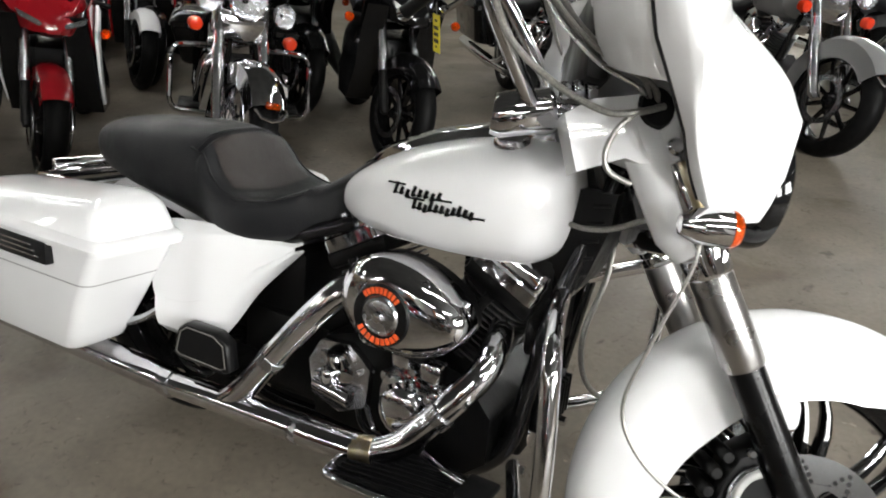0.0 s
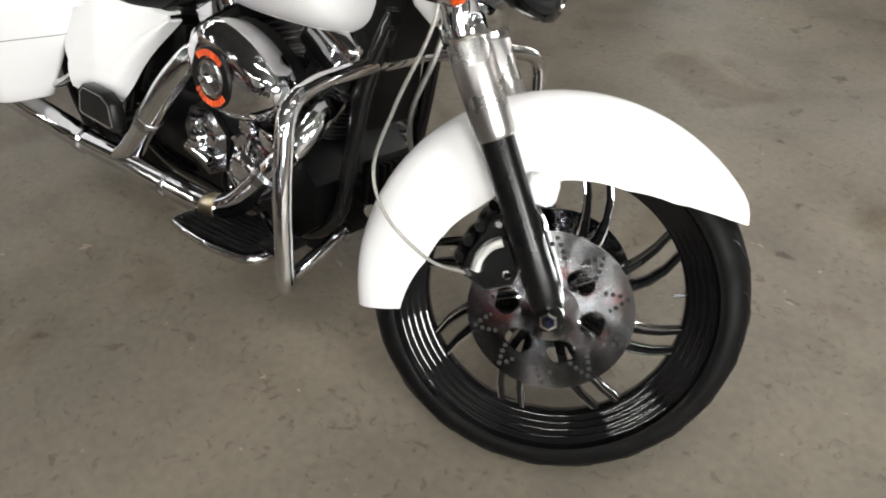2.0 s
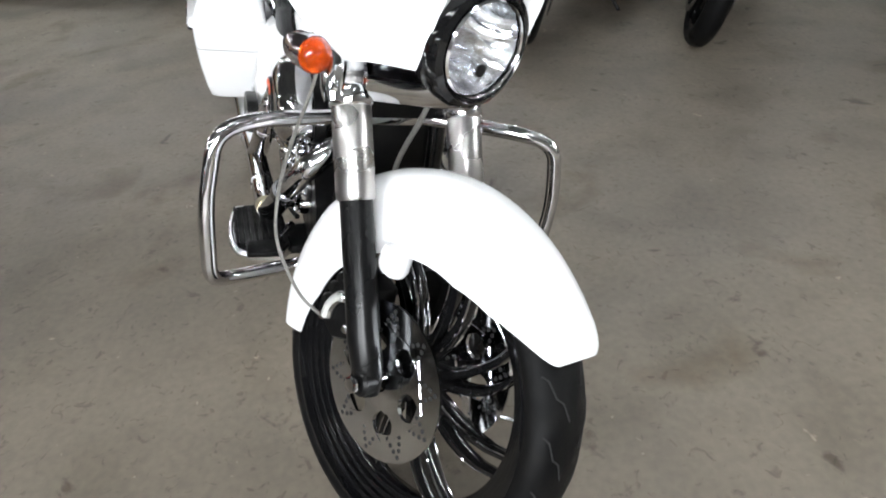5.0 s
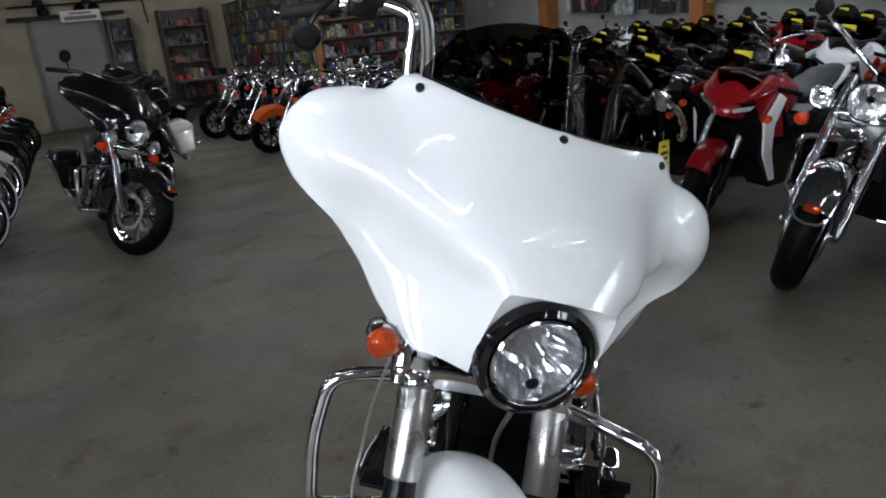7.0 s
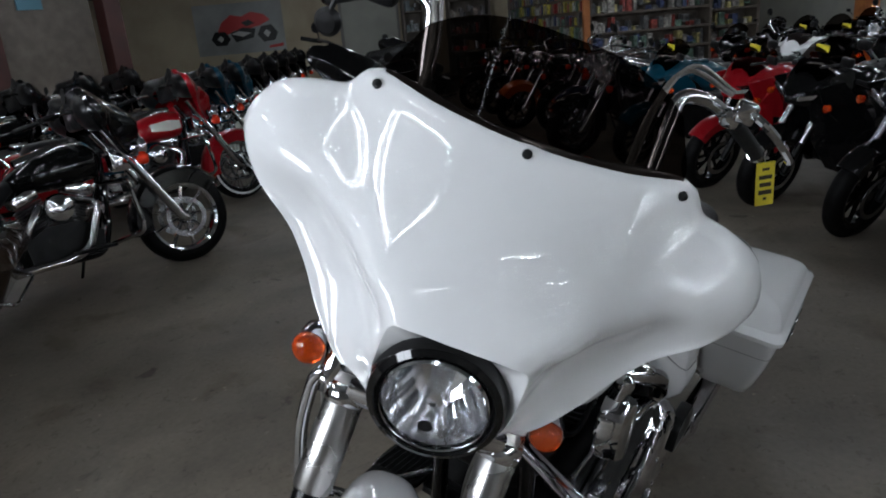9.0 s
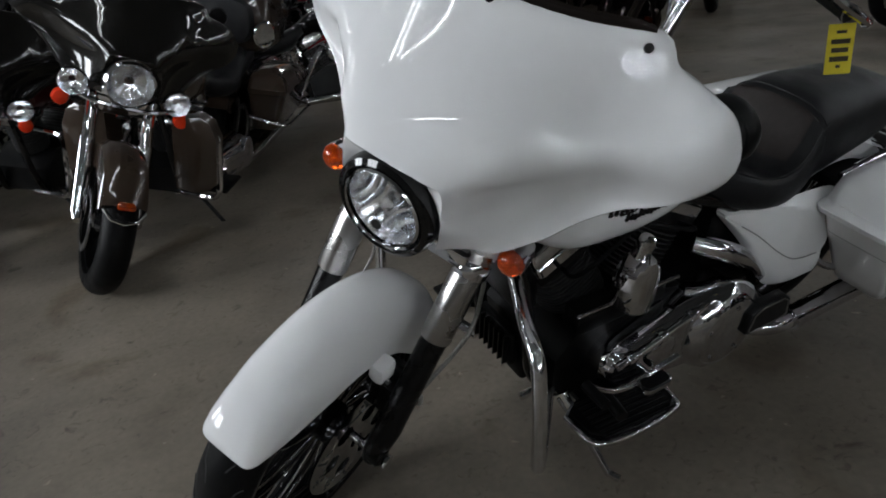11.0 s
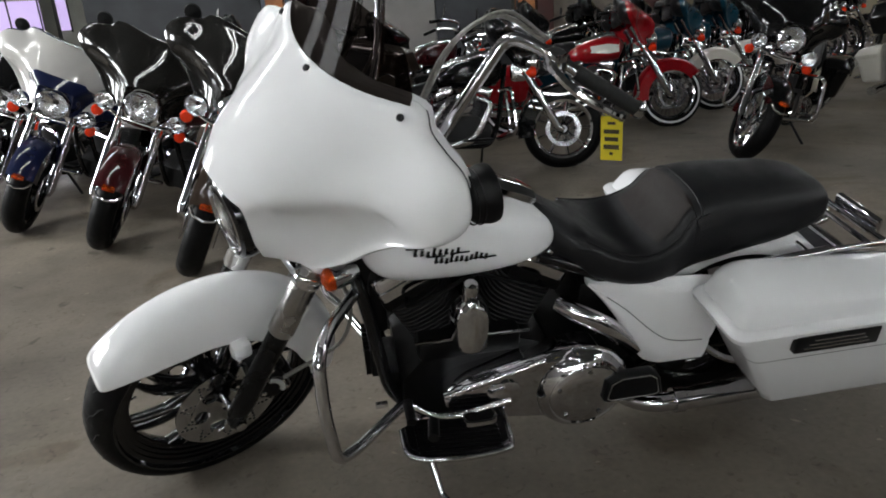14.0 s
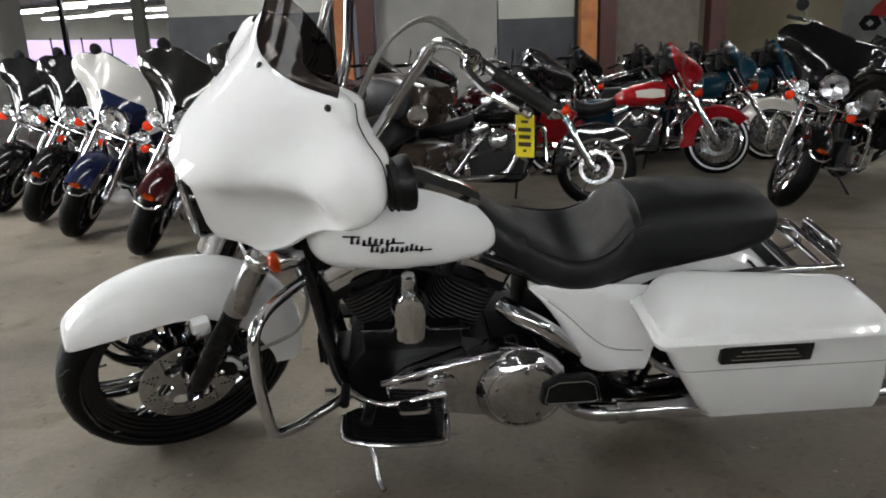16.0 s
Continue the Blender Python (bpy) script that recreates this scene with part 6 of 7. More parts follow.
def plain_wheel(parent, c, R, w, rim_mat, style, m=None, white=False):
    wh = new("wheel")
    wh.parent = parent
    c = Vector(c)
    rimr = R - 0.085
    prof = [(R - w * 0.95 + w * 0.95 * math.cos(radians(a)), w * math.sin(radians(a))) for a in range(-110, 111, 20)] + [(rimr, w * 0.8), (rimr, -w * 0.8)]
    part("tyre", lathe(prof, c, (0, 1, 0), 40, True), RUBBER, wh, "", True, m)
    if white:
        for s in (1, -1):
            part("whitewall", lathe([(R - 0.040, s * (w * 0.95)), (R - 0.052, s * (w * 1.0)), (R - 0.07, s * (w * 0.96))], c, (0, 1, 0), 40, cap=False), WHITE, wh, "white sidewall band", True, m)
    part("rim", lathe([(rimr + 0.004, w * 0.8), (rimr - 0.02, w * 0.7), (rimr - 0.028, 0), (rimr - 0.02, -w * 0.7), (rimr + 0.004, -w * 0.8), (rimr + 0.006, 0)], c, (0, 1, 0), 40, True), rim_mat, wh, "", True, m)
    part("hub", lathe([(0, 0.06), (0.03, 0.06), (0.05, 0.035), (0.05, -0.035), (0.03, -0.06), (0, -0.06)], c, (0, 1, 0), 16), rim_mat, wh, "", True, m)
    n = 9 if style == "cast" else 28
    for k in range(n):
        a = 2 * math.pi * k / n
        u = Vector((math.cos(a), 0, math.sin(a)))
        if style == "cast":
            part("spoke", tube([c + u * 0.04, c + u * (rimr - 0.02)], [0.016, 0.012], 6), rim_mat, wh, "", True, m)
        else:
            u2 = Vector((math.cos(a + 0.3 * (-1) ** k), 0, math.sin(a + 0.3 * (-1) ** k)))
            part("spoke", tube([c + u2 * 0.045 + Vector((0, 0.03 * (-1) ** (k // 2), 0)), c + u * (rimr - 0.015)], 0.003, 5), rim_mat, wh, "", True, m)
    for s in (1, -1):
        part("brake_disc", lathe([(0.14, s * 0.088), (0.14, s * 0.094), (0.108, s * 0.094), (0.108, s * 0.088)], c, (0, 1, 0), 32, True), STEEL, wh, "", True, m)


def fender(c, R, a0, a1, hw, depth, step=8):
    rows = []
    for a in range(a0, a1 + 1, step):
        sec = [(R - depth, hw), (R - 0.03, hw * 0.97), (R - 0.008, hw * 0.6), (R, 0)]
        sec = [(r, -y) for r, y in sec] + [(r, y) for r, y in reversed(sec[:-1])]
        rows.append([(c[0] + r * math.cos(radians(a)), c[1] + y, c[2] + r * math.sin(radians(a))) for r, y in sec])
    return thicken(loft(rows, False, False), -0.004)


def lamp(parent, c, r, m, name="headlight", rim=None):
    h = part(name, lathe([(r * 0.5, -r * 1.1), (r * 0.9, -r * 0.6), (r * 1.08, -0.01), (r * 1.1, 0.01), (r, 0.02)], c, (1, 0, 0), 24, cap=False), rim or CHROME, parent, "", True, m)
    part("reflector", lathe([(r * 0.98, 0.012), (r * 0.7, -r * 0.25), (r * 0.2, -r * 0.45)], c, (1, 0, 0), 20, cap=False), REFLECT, h, "", False, m)
    part("lens", lathe([(r, 0.016), (r * 0.7, 0.024), (0, 0.03)], c, (1, 0, 0), 20), GLASS, h, "", True, m).visible_shadow = False
    return h


def cruiser(label, body, fender_mat=None, fairing=None, bags=None, wheels=None, style="cast", white=False, steer=24, lean=9, shield=False, guard=True, bar=1.12, panel=None, rise=0.0, trunk=None, lowers=False):
    """A parked heavy cruiser; its front tyre stands at x 1.6."""
    fender_mat, wheels = fender_mat or body, wheels or CHROME
    m = steer_about(steer)
    t = thing("motorcycle", label, "motorcycle", Matrix(), "motorcycles parked in the hall")
    plain_wheel(t, (1.6, 0, 0.325), 0.325, 0.069, wheels, style, m, white)
    plain_wheel(t, (0, 0, 0.325), 0.325, 0.07, wheels, style, None, white)
    part("front_fender", fender((1.6, 0, 0.325), 0.365, 38, 190, 0.085, 0.13), fender_mat, t, "", True, m)
    part("fender_trim", tube([(1.6 + 0.372 * math.cos(radians(a)), y, 0.325 + 0.372 * math.sin(radians(a)) - 0.05) for a, y in ((42, -0.08), (36, -0.05), (34, 0), (36, 0.05), (42, 0.08))], 0.008, 6), CHROME, t, "", True, m)
    part("fender_lamp", box((1.865, -0.035, 0.535), (1.90, 0.035, 0.565), 0.008), AMBER, t, "orange fender lamp", True, m)
    part("rear_fender", fender((0, 0, 0.325), 0.37, 30, 190, 0.10, 0.11), fender_mat, t)
    for s in (1, -1):
        part("fork_leg", tube([(1.19, s * 0.12, 1.0), (1.41, s * 0.12, 0.62)], 0.027, 12), CHROME, t, "", True, m)
        part("fork_slider", tube([(1.40, s * 0.12, 0.63), (1.56, s * 0.12, 0.34), (1.60, s * 0.12, 0.315)], [0.033, 0.033, 0.022], 12), CHROME, t, "", True, m)
        part("turn_signal", lathe([(0.0, -0.06), (0.03, -0.035), (0.036, 0.0), (0.03, 0.016), (0, 0.024)], (1.37, s * 0.25, 0.775), (1, 0, 0), 14), REDAMB, t, "red-orange turn signal", True, m)
        part("grip", tube([(0.93, s * 0.30, bar), (0.80, s * 0.42, bar - 0.03)], 0.018, 10), RUBBER, t, "", True, m)
        part("handlebar", tube(fillet([(1.15, s * 0.03, 1.02), (1.13, s * 0.20, bar - 0.02), (1.02, s * 0.27, bar + 0.01), (0.90, s * 0.33, bar)], 0.05), 0.0135, 10), CHROME, t, "", True, m)
        part("mirror", lathe([(0, -0.012), (0.045, -0.004), (0.05, 0.006), (0, 0.008)], (0.96, s * 0.40, bar + 0.09), (-1, 0, 0.1), 16), BLACKPL, t, "", True, m)
        part("mirror_stem", tube([(0.93, s * 0.32, bar), (0.96, s * 0.39, bar + 0.07)], 0.006, 6), CHROME, t, "", True, m)
        part("frame_tube", tube(fillet([(1.15, s * 0.04, 0.86), (1.08, s * 0.1, 0.40), (1.0, s * 0.12, 0.22), (0.30, s * 0.13, 0.24), (0.15, s * 0.13, 0.55), (0.6, s * 0.06, 0.70)], 0.08), 0.017, 8), BLACK, t)
        part("footboard", box((0.78, s * 0.28 - 0.06, 0.27), (1.02, s * 0.28 + 0.06, 0.29), 0.008), RUBBER, t)
        if guard:
            part("engine_guard", tube(fillet([(1.10, s * 0.05, 0.66), (1.17, s * 0.36, 0.66), (1.2, s * 0.37, 0.32), (1.07, s * 0.10, 0.27)], 0.07), 0.015, 8), CHROME, t)
        if bags:
            part("saddlebag", loft([[(x, s * y, z) for x, y, z in rrect(x0, x1, 0.19, y1, 0.04, z)] for z, x0, x1, y1 in ((0.34, -0.45, 0.10, 0.34), (0.36, -0.47, 0.12, 0.36), (0.58, -0.44, 0.18, 0.42), (0.59, -0.45, 0.20, 0.43), (0.62, -0.45, 0.20, 0.43), (0.67, -0.40, 0.15, 0.40), (0.69, -0.33, 0.08, 0.36))]), bags, t, "hard saddlebag")
            if trunk:
                part("bag_guard", tube(fillet([(0.20, s * 0.2, 0.45), (0.18, s * 0.44, 0.40), (-0.40, s * 0.45, 0.40), (-0.45, s * 0.25, 0.40)], 0.06), 0.011, 8), CHROME, t)
        part("muffler", tube([(0.75, s * 0.24, 0.25), (0.30, s * 0.25, 0.24), (0.22, s * 0.25, 0.24), (-0.55, s * 0.26, 0.26)], [0.026, 0.028, 0.042, 0.044], 14), CHROME, t)
    part("fork_panel", box((1.19, -0.13, 0.72), (1.33, 0.13, 0.86), 0.03), CHROME, t, "", True, m)
    part("fuel_tank", loft([se_ring(x, hw, z0, z1, 24, 2.4) for x, hw, z0, z1 in ((0.57, 0.05, 0.73, 0.79), (0.62, 0.12, 0.70, 0.83), (0.75, 0.17, 0.68, 0.90), (0.95, 0.19, 0.68, 0.94), (1.07, 0.175, 0.70, 0.93), (1.12, 0.10, 0.76, 0.89))]), body, t)
    if panel:
        for s in (1, -1):
            part("tank_panel", loft([[(x, s * (0.192 - 0.9 * (x - 0.93) ** 2 - 2.0 * (z - 0.80) ** 2), z) for z in (0.80 - h, 0.80, 0.80 + h)] for x, h in ((0.72, 0.012), (0.80, 0.032), (0.95, 0.046), (1.06, 0.032))], False, False), panel, t, "pale two-tone tank panel")
    part("tank_console", tube([(0.66, 0, 0.87), (0.95, 0, 0.945), (1.05, 0, 0.945)], 0.035, 10), CHROME, t)
    part("seat", loft([se_ring(x, hw, z0, z1, 20, 2.6) for x, hw, z0, z1 in ((-0.22, 0.06, 0.70, 0.78), (-0.18, 0.13, 0.66, 0.84), (0.0, 0.15, 0.63, 0.85), (0.15, 0.16, 0.60, 0.84), (0.24, 0.18, 0.59, 0.76), (0.36, 0.18, 0.59, 0.73), (0.50, 0.13, 0.62, 0.76), (0.60, 0.08, 0.70, 0.80))]), LEATHER, t)
    e = part("engine", loft([[(x, y, z) for x, z in ((0.58, 0.24), (0.56, 0.40), (0.70, 0.47), (0.90, 0.47), (1.02, 0.38), (1.0, 0.24))] for y in (-0.15, 0.15)]), BLACKSAT, t, "", False)
    for s, base, ln in ((1, (0.87, 0, 0.45), 22), (-1, (0.73, 0, 0.45), -22)):
        d = Vector((math.sin(radians(ln)), 0, math.cos(radians(ln))))
        prof = []
        for k in range(9):
            prof += [(0.075, 0.02 + 0.018 * k), (0.092, 0.024 + 0.018 * k), (0.092, 0.03 + 0.018 * k), (0.075, 0.034 + 0.018 * k)]
        part("cylinder", lathe(prof, base, d, 20), FINS, e, "", False)
        part("rocker_cover", box((-0.08, -0.1, 0.0), (0.08, 0.1, 0.075), 0.015), CHROME, e, "", True, Matrix.Translation(Vector(base) + d * 0.195) @ pose(0, 0, 0, 0, ln, 0))
    part("air_cleaner", lathe([(0.085, 0), (0.09, 0.02), (0.08, 0.05), (0.05, 0.062), (0, 0.064)], (0.80, -0.13, 0.57), (0, -1, 0), 24), CHROME, e)
    part("primary_cover", tube([(0.50, 0.20, 0.33), (0.85, 0.20, 0.36)], [0.11, 0.085], 20), CHROME, e)
    part("clutch_cover", lathe([(0.095, 0), (0.09, 0.03), (0.05, 0.04), (0, 0.042)], (0.52, 0.27, 0.33), (0, 1, 0), 24), CHROME, e)
    for p in ([(0.93, -0.1, 0.60), (1.03, -0.18, 0.56), (0.88, -0.24, 0.28), (0.72, -0.24, 0.25)], [(0.70, -0.13, 0.60), (0.62, -0.2, 0.52), (0.45, -0.24, 0.28), (0.30, -0.25, 0.25)]):
        part("exhaust_pipe", tube(fillet(p, 0.08), 0.026, 12), CHROME, t)
    part("kick_stand", tube([(0.95, 0.14, 0.25), (0.93, 0.30, 0.055)], 0.011, 8), BLACKPL, t)
    if fairing:
        lift = m @ Matrix.Translation((0.0, 0, rise))
        if fairing is SILVER:
            for name, c0, c1, pm in (("fairing", 0, 3, body), ("fairing_band", 2, 9, fairing), ("lower_fairing", 8, 13, body)):
                part(name, loft([r[::2][c0:c1] for r in full[::2]], False, False), pm, t, "", True, lift)
        else:
            part("fairing", loft([r[::2] for r in full[::2]], False, False), fairing, t, "batwing fairing", True, lift)
        shield = False
        part("inner_fairing", loft([r[:] for r in inner[::2]], False, False), BLACKPL, t, "", True, lift)
        part("dash", box((1.05, -0.16, 1.02), (1.10, 0.16, 1.18), 0.03), BLACKPL, t, "", True, lift)
        part("light_bar", tube(spline([(1.34, -0.24, 0.82), (1.40, -0.13, 0.80), (1.41, 0, 0.795), (1.40, 0.13, 0.80), (1.34, 0.24, 0.82)], 4), 0.011, 8), CHROME, t, "", True, m)
        for s in (1, -1):
            lamp(t, (1.375, s * 0.215, 0.855), 0.056, m, "passing_lamp")
        lamp(t, (1.405, 0, 0.904), 0.098, lift)
    else:
        lamp(t, (1.34, 0, 0.93), 0.09, m)
        for s in (1, -1):
            lamp(t, (1.34, s * 0.2, 0.90), 0.055, m, "passing_lamp")
    if lowers:
        for s in (1, -1):
            part("leg_guard", loft([[(x, s * y, z) for x, y in ((1.10, 0.14), (1.22, 0.16), (1.25, 0.26), (1.22, 0.37 * k), (1.13, 0.37 * k), (1.12, 0.24))] for z, k in ((0.36, 0.86), (0.40, 0.98), (0.62, 1.0), (0.70, 0.92), (0.73, 0.80))]), body, t, "painted lower leg fairing")
    if trunk:
        fwd = Matrix.Translation((0.2, 0, 0))
        part("tour_trunk", loft([rrect(x0, x1, -w, w, 0.06, z) for z, x0, x1, w in ((0.80, -0.62, -0.20, 0.24), (0.82, -0.64, -0.18, 0.26), (0.97, -0.66, -0.17, 0.29), (0.975, -0.665, -0.165, 0.295), (0.99, -0.665, -0.165, 0.295), (1.10, -0.62, -0.22, 0.25), (1.12, -0.56, -0.28, 0.19))]), trunk, t, "rear tour trunk", True, fwd)
        part("backrest", loft([se_ring(x, hw, z0, z1, 20, 3) for x, hw, z0, z1 in ((-0.20, 0.17, 0.86, 1.10), (-0.16, 0.20, 0.84, 1.12), (-0.10, 0.19, 0.85, 1.11), (-0.08, 0.14, 0.88, 1.07))]), LEATHER, t, "padded passenger backrest", True, fwd)
        for s in (1, -1):
            part("trunk_speaker", lathe([(0.075, 0.0), (0.08, 0.012), (0.07, 0.018), (0.06, 0.014)], (-0.14, s * 0.26, 0.92), (0.6, s * 0.8, 0), 20), CHROME, t, "chrome-ringed speaker pod", True, fwd)
    if shield:
        part("wind_shield", thicken(loft([[(1.24 - 0.6 * (z - 1.1 - rise) - 0.5 * y * y, y, z) for z in [q + rise for q in (1.14, 1.22, 1.30, 1.38 - abs(y) * 0.25)]] for y in (-0.26, -0.18, -0.09, 0, 0.09, 0.18, 0.26)], False, False), 0.004), SMOKED, t, "", True, m)
    t["lean"] = lean
    return t


def sport(label, body, accent, tag=True, low=None):
    """A parked sport bike; its front tyre stands at x 1.4."""
    m = steer_about(18, 24, (1.12, 0, 0.85))
    t = thing("motorcycle", label, "motorcycle", Matrix(), "motorcycles parked in the hall")
    plain_wheel(t, (1.4, 0, 0.30), 0.30, 0.06, BLACK, "cast", m)
    plain_wheel(t, (0, 0, 0.31), 0.31, 0.088, BLACK, "cast")
    part("front_fender", fender((1.4, 0, 0.30), 0.33, 40, 160, 0.07, 0.09), body, t, "", True, m)
    for s in (1, -1):
        part("fork_leg", tube([(1.13, s * 0.105, 0.80), (1.28, s * 0.105, 0.50)], 0.027, 10), STEEL, t, "", True, m)
        part("fork_slider", tube([(1.27, s * 0.105, 0.52), (1.38, s * 0.105, 0.31), (1.40, s * 0.105, 0.29)], [0.024, 0.026, 0.018], 10), BLACKSAT, t, "", True, m)
        part("grip", tube([(1.02, s * 0.20, 0.93), (0.96, s * 0.34, 0.91)], 0.017, 10), RUBBER, t, "", True, m)
        part("mirror", box((1.22, s * 0.38 - 0.05, 1.06), (1.25, s * 0.38 + 0.05, 1.12), 0.012), BLACKPL, t, "", True)
        part("mirror_stem", tube([(1.28, s * 0.20, 1.03), (1.23, s * 0.34, 1.07)], 0.009, 6), BLACKPL, t)
        pts = [(1.33, 0.86), (1.22, 0.70), (1.18, 0.50), (1.02, 0.28), (0.72, 0.26), (0.62, 0.40), (0.80, 0.60), (0.96, 0.80), (1.10, 0.90)]
        part("side_fairing", loft([[(x - 0.02 * k, s * (0.10 + 0.11 * k + 0.05 * (0.9 - z) * k), z) for x, z in pts] for k in (0.0, 0.6, 1.0)]), low or accent, t)
        if low:
            part("white_panel", plate([(1.20, 0.74), (1.15, 0.52), (1.02, 0.33), (0.96, 0.33), (1.06, 0.52), (1.08, 0.70), (0.98, 0.86), (1.06, 0.90)], 0.016, 1, s * 0.246 - 0.008, 0.004), accent, t)
        pts = [(1.30, 0.90), (1.22, 0.76), (1.06, 0.62), (0.90, 0.60), (0.98, 0.80), (1.10, 0.93)]
        part("upper_panel", plate(pts, 0.012, 1, s * 0.225 - 0.006, 0.004), body, t)
        part("turn_signal", lathe([(0.0, -0.05), (0.022, -0.03), (0.026, 0), (0, 0.02)], (1.27, s * 0.30, 0.78), (1, 0, 0), 12), AMBER, t)
        part("headlight", loft([[(1.36 - 0.25 * abs(y) + dx, s * y, z + 0.3 * y) for y, z in ((0.03, 0.79), (0.15, 0.80), (0.17, 0.83), (0.06, 0.82))] for dx in (0.012, 0.03)]), REFLECT, t, "", False, m)
    part("nose", loft([[(x, y * hw, z0 + (z1 - z0) * k) for y, k in ((-1, 0.5), (-0.75, 0.9), (0, 1), (0.75, 0.9), (1, 0.5), (0.7, 0.1), (0, 0), (-0.7, 0.1))] for x, hw, z0, z1 in ((1.02, 0.22, 0.78, 1.02), (1.15, 0.215, 0.76, 1.02), (1.25, 0.18, 0.75, 0.97), (1.34, 0.11, 0.76, 0.89), (1.39, 0.04, 0.78, 0.83))]), body, t, "pointed nose fairing", True, m)
    part("wind_screen", loft([[(x, y * hw, z + 0.05 * (1 - y * y)) for y in (-1, -0.5, 0, 0.5, 1)] for x, hw, z in ((1.27, 0.10, 0.93), (1.18, 0.15, 1.02), (1.08, 0.15, 1.10), (1.04, 0.13, 1.13))], False, False), SMOKED, t, "", True, m)
    part("fuel_tank", loft([se_ring(x, hw, z0, z1, 20, 2.6) for x, hw, z0, z1 in ((0.48, 0.08, 0.72, 0.80), (0.58, 0.12, 0.68, 0.90), (0.75, 0.17, 0.66, 0.97), (0.92, 0.17, 0.68, 0.97), (1.02, 0.10, 0.74, 0.90))]), body, t)
    part("seat", loft([se_ring(x, hw, z0, z1, 16, 2.6) for x, hw, z0, z1 in ((-0.12, 0.07, 0.86, 0.92), (0.05, 0.12, 0.80, 0.91), (0.20, 0.14, 0.74, 0.86), (0.36, 0.14, 0.70, 0.80), (0.50, 0.09, 0.72, 0.79))]), LEATHER, t)
    part("tail", loft([se_ring(x, hw, z0, z1, 16, 2.2) for x, hw, z0, z1 in ((-0.30, 0.03, 0.86, 0.90), (-0.15, 0.09, 0.80, 0.92), (0.10, 0.13, 0.72, 0.86), (0.35, 0.12, 0.64, 0.74))]), accent, t)
    part("engine", box((0.45, -0.17, 0.28), (0.98, 0.17, 0.64), 0.04), BLACKSAT, t)
    part("muffler", tube([(0.55, -0.14, 0.25), (0.15, -0.20, 0.36), (-0.15, -0.22, 0.46)], [0.03, 0.055, 0.055], 14), BLACKSAT, t)
    part("swing_arm", tube([(0.40, 0, 0.36), (0.0, 0.11, 0.31)], 0.035, 8), BLACKSAT, t)
    if tag:
        part("price_card", box((1.12, -0.06, 1.085), (1.13, 0.06, 1.135), 0.002), YELLOW, t, "yellow price card", True, pose(0, 0, 0.0, 0, 0, 0))
    t["lean"] = 8
    return t


def stand(t, x, y, heading, lean=9, reach=1.6):
    """The pose of a parked bike whose front tyre touches the floor at x, y."""
    return Matrix.Translation((x, y, FLOOR)) @ pose(0, 0, 0, 0, 0, heading) @ pose(0, 0, 0, -lean) @ Matrix.Translation((-reach, 0, -0.012))


def put(t, *a, **k):
    t.matrix_world = stand(t, *a, **k)
    del t["lean"]
    return t


REDAMB = lens("red_orange_lens", (0.75, 0.045, 0.012), 0.12, 0.2)
MAROON, BROWN, BLUE, SILVER = paint("maroon_paint", (0.035, 0.004, 0.005)), paint("brown_paint", (0.035, 0.024, 0.017)), paint("blue_paint", (0.005, 0.009, 0.036)), paint("silver_paint", (0.42, 0.41, 0.39))
RED, TEAL, CREAMP, ORG, GREY = paint("red_paint", (0.24, 0.006, 0.010)), paint("teal_paint", (0.005, 0.04, 0.065)), paint("ivory_paint", (0.58, 0.56, 0.50)), paint("orange_paint", (0.55, 0.10, 0.015)), paint("grey_paint", (0.20, 0.20, 0.20))
OLIVE = paint("charcoal_paint", (0.008, 0.0074, 0.0065))

# touring row
put(cruiser("brown touring motorcycle with a rear trunk and twin passing lamps", BROWN, BROWN, OLIVE, BROWN, wheels=BLACK, steer=36, trunk=BROWN, lowers=True), 2.02, -1.95, 60, lean=12)
put(cruiser("maroon and charcoal touring motorcycle with orange fender lamp", MAROON, MAROON, OLIVE, MAROON, wheels=BLACK, steer=36, trunk=MAROON), 2.70, -2.60, 60, lean=12)
put(cruiser("blue and silver two-tone touring motorcycle", BLUE, BLUE, SILVER, BLUE, wheels=BLACK, steer=36, trunk=BLUE), 3.45, -3.19, 60, lean=12)
blk = put(cruiser("black touring motorcycle with batwing fairing", BLACK, BLACK, BLACK, BLACK, wheels=BLACK, steer=36), 4.05, -3.78, 60, lean=12)
copy_thing(blk, stand(blk, 4.66, -4.26, 60, lean=12))
# row of cruisers beside them
put(cruiser("black cruiser with a chrome cast front wheel", BLACK, BLACK, BLACK, BLACK, steer=-4, guard=True), -0.56, -3.62, 172)
put(cruiser("red and ivory cruiser with wire-spoked wheels", RED, RED, RED, RED, None, "wire", True, panel=CREAMP, steer=2), -2.06, -4.95, 172)
wt = put(cruiser("ivory and teal cruiser with wire-spoked wheels", TEAL, CREAMP, TEAL, TEAL, None, "wire", True, steer=2), -2.92, -5.70, 172)
put(cruiser("gloss black bagger with batwing fairing and a chrome front wheel", BLACK, BLACK, BLACK, BLACK, steer=34, guard=True, bar=1.30, rise=0.04), -2.0, -3.36, 48)
copy_thing(wt, stand(wt, -3.72, -6.40, 172))
bb = put(cruiser("black cruiser with chrome front end", BLACK, BLACK, BLACK, BLACK, None, "wire", steer=6), -4.55, -7.1, 172)
nk = put(cruiser("black naked motorcycle with a round headlight", BLACK, BLACK, None, None, BLACK, "cast", steer=8, guard=False), -6.22, -3.68, -42)
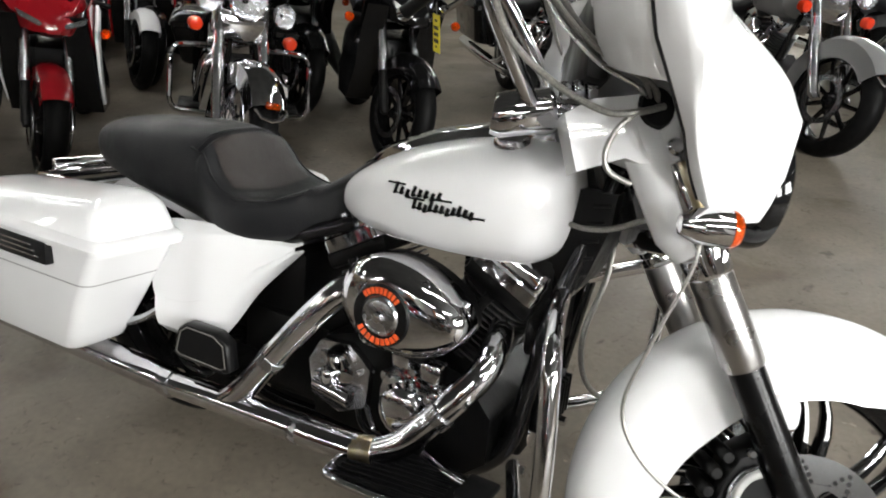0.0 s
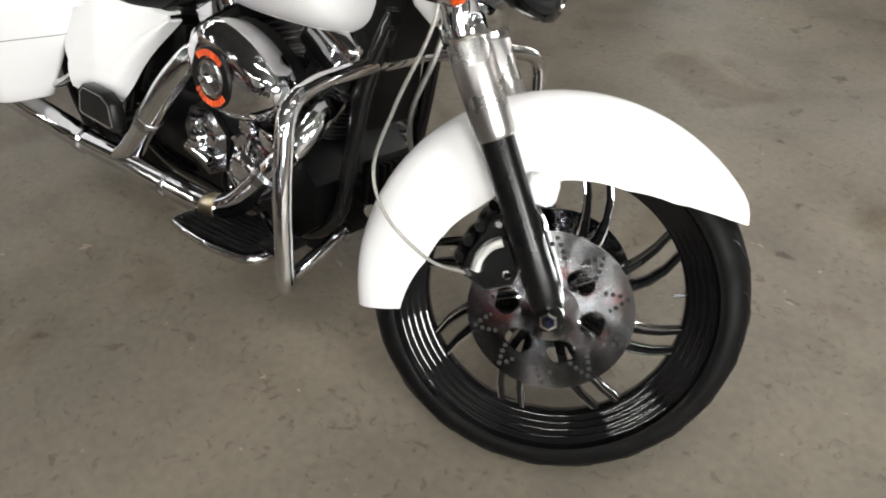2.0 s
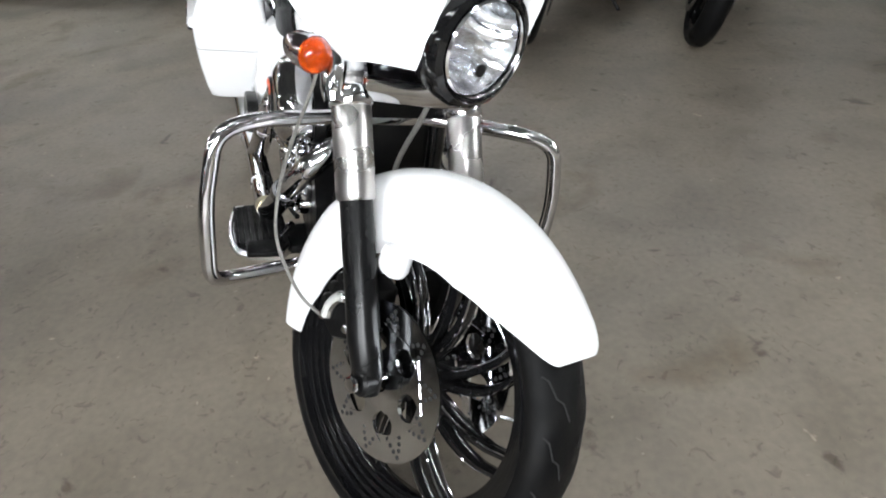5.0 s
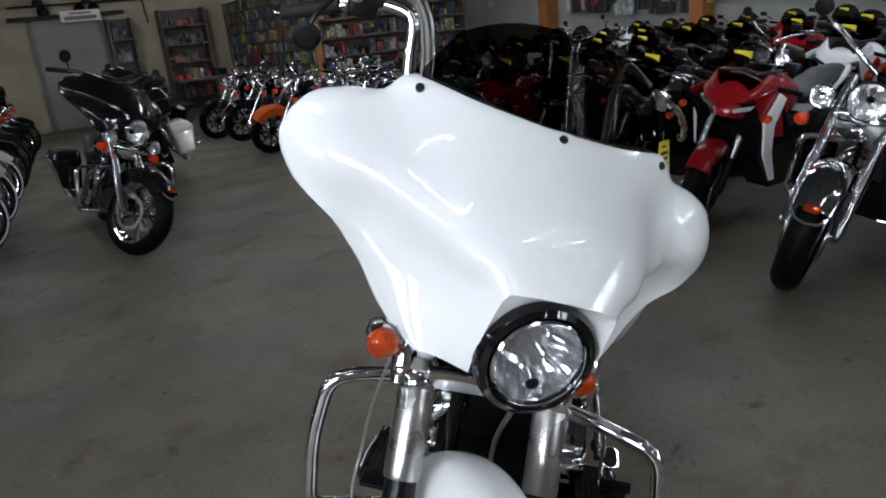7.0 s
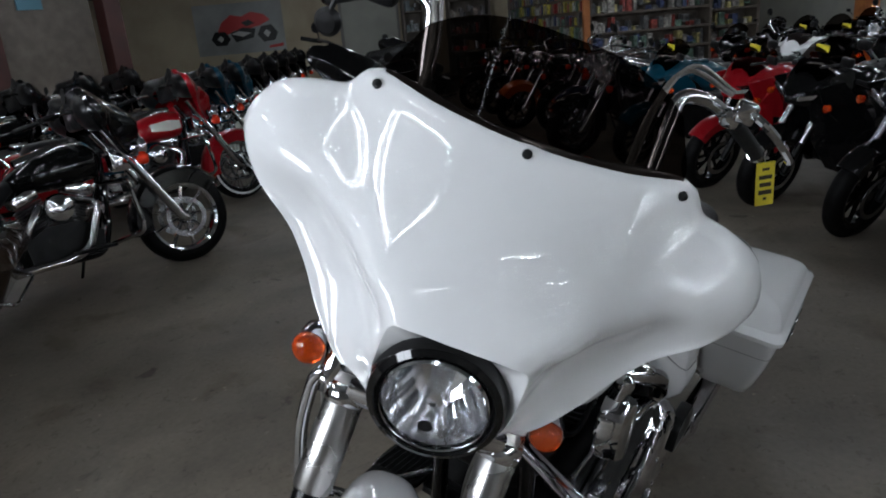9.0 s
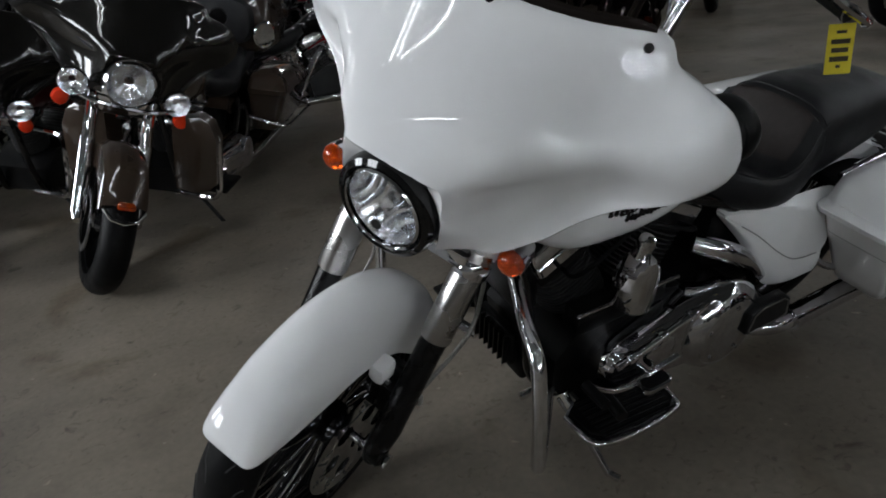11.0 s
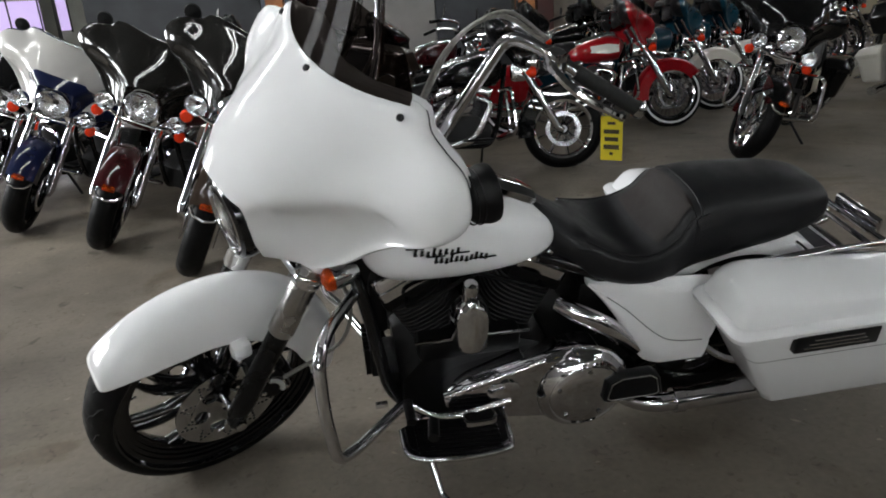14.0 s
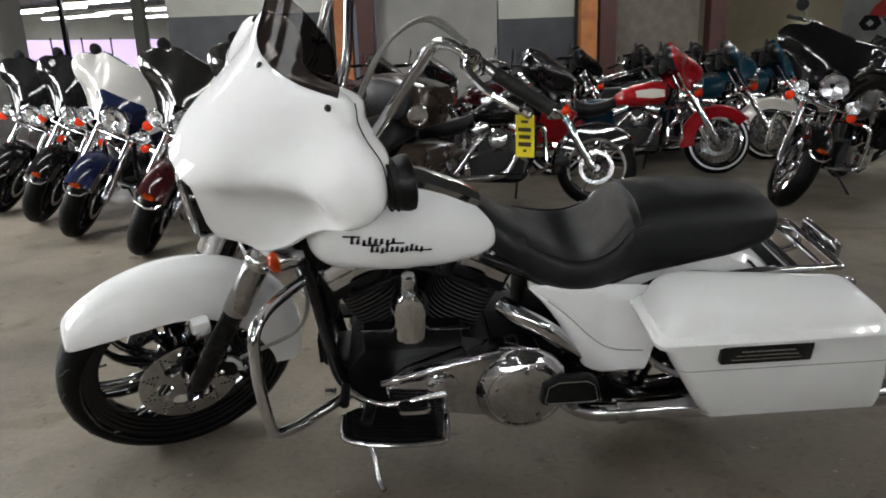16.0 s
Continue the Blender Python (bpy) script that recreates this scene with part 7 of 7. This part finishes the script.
for x, y in ((-5.4, -7.85), (-6.25, -8.6), (-7.1, -9.35), (-8.0, -10.1)):
    copy_thing(bb, stand(bb, x, y, 176))
put(cruiser("dark red cruiser parked in the rear row", MAROON, RED, None, BLACK, None, "wire", steer=4), -0.55, -6.0, 176)
for x, y in ((0.35, -5.2), (0.95, -6.6), (1.9, -5.6), (-1.5, -6.8), (-2.5, -7.6), (-3.5, -8.4)):
    copy_thing(bb if x < 1 else blk, stand(bb, x, y, 176))
put(cruiser("black and white touring motorcycle across the hall", BLACK, BLACK, BLACK, CREAMP, steer=0, trunk=BLACK), -5.95, -6.05, 222)
copy_thing(blk, stand(blk, -6.7, -7.0, 15))
# row along the sport bikes
put(cruiser("chrome-laden black cruiser with a large headlight", BLACK, CHROME, None, BLACK, None, "cast", steer=20, bar=1.15, guard=True), -1.18, 1.17, -42)
put(sport("red, white and black sport bike with a yellow price card", RED, WHITE, low=BLACK), -2.22, 0.77, -40, reach=1.4, lean=8)
bs0 = put(sport("black sport bike with dark screen", BLACK, BLACK, tag=False), -1.95, 2.45, -42, reach=1.4, lean=8)
bs = put(sport("black sport bike with a yellow price card", BLACK, BLACK), -0.75, 1.95, -42, reach=1.4, lean=8)
for x, y in ((-2.67, 0.24), (-3.25, -0.41)):
    copy_thing(bs, stand(bs, x, y, -42, reach=1.4, lean=8))
rs = put(sport("red sport bike with a yellow price card", RED, RED, low=BLACK), -3.68, -0.95, -42, reach=1.4, lean=8)
gf = put(cruiser("grey cruiser with black cast front wheel", GREY, GREY, None, BLACK, BLACK, "cast", steer=10, guard=False), 1.27, 3.40, -50)
copy_thing(gf, stand(gf, 2.25, 4.2, -50))
copy_thing(bb, stand(bb, 0.1, 2.75, -45))
put(sport("dark teal sport tourer with a yellow price card", TEAL, BLACK), -4.45, -1.88, -42, reach=1.4, lean=8)
copy_thing(nk, stand(nk, -4.72, -2.70, -42))
put(cruiser("black cruiser with an orange front fender", BLACK, ORG, None, None, BLACK, "cast", steer=10, guard=False), -6.43, -4.43, -42)
put(cruiser("blue naked motorcycle with black wheels", BLUE, BLUE, None, None, BLACK, "cast", steer=8, guard=False), -5.45, -3.05, -42)
copy_thing(nk, stand(nk, -7.79, -5.63, -42))
copy_thing(nk, stand(nk, -8.30, -6.40, -42))
# rows behind, tail to nose
sr = put(sport("white and red sport bike in the back row", WHITE, RED, low=BLACK), -3.55, 2.35, -42, reach=1.4, lean=8)
og2 = put(sport("black sport bike with orange lower panels", BLACK, ORG), -5.75, 0.25, -42, reach=1.4, lean=8)
mix_row = (bs0, nk, bs, sr, bs0, bs, og2, nk, bs0, rs, bs)
for row, (x0, y0, n) in enumerate(((-3.05, 3.0, 2), (-4.1, 1.85, 3), (-6.25, -0.25, 5), (-3.9, 4.0, 3), (-5.2, 3.0, 11), (-6.9, 4.6, 12))):
    for k in range(n):
        q = mix_row[(k * 4 + row * 3) % len(mix_row)]
        copy_thing(q, stand(q, x0 - 0.55 * k, y0 - 0.54 * k, -42, reach=1.6 if q is nk else 1.4, lean=8))

# price tag on the clutch lever
tagm = BASE @ STEER @ Matrix.Translation((0.734, 0.537, 1.229))
tag = thing("price_tag", "yellow paper price tag tied to the clutch lever", "tag", Matrix.Translation(tagm.translation + Vector((0, 0, 0.058))) @ pose(0, 0, 0, 0, 0, -37))
part("card", box((-0.024, -0.001, -0.108), (0.024, 0.001, -0.012), 0.0004, 1), YELLOW, tag, "", False)
for k, (w, h) in enumerate(((0.018, 0.006), (0.034, 0.009), (0.030, 0.009), (0.034, 0.010), (0.008, 0.006))):
    z = -0.024 - 0.0165 * k
    for sgn in (1, -1):
        part("print_bar", box((-w / 2, sgn * 0.0016 - 0.0003, z - h), (w / 2, sgn * 0.0016 + 0.0003, z)), INK, tag, "", False)
part("string", tube([(0, 0, -0.02), (0.004, 0, 0.0), (0, 0, 0.014)], 0.0012, 5), HOSE, tag)
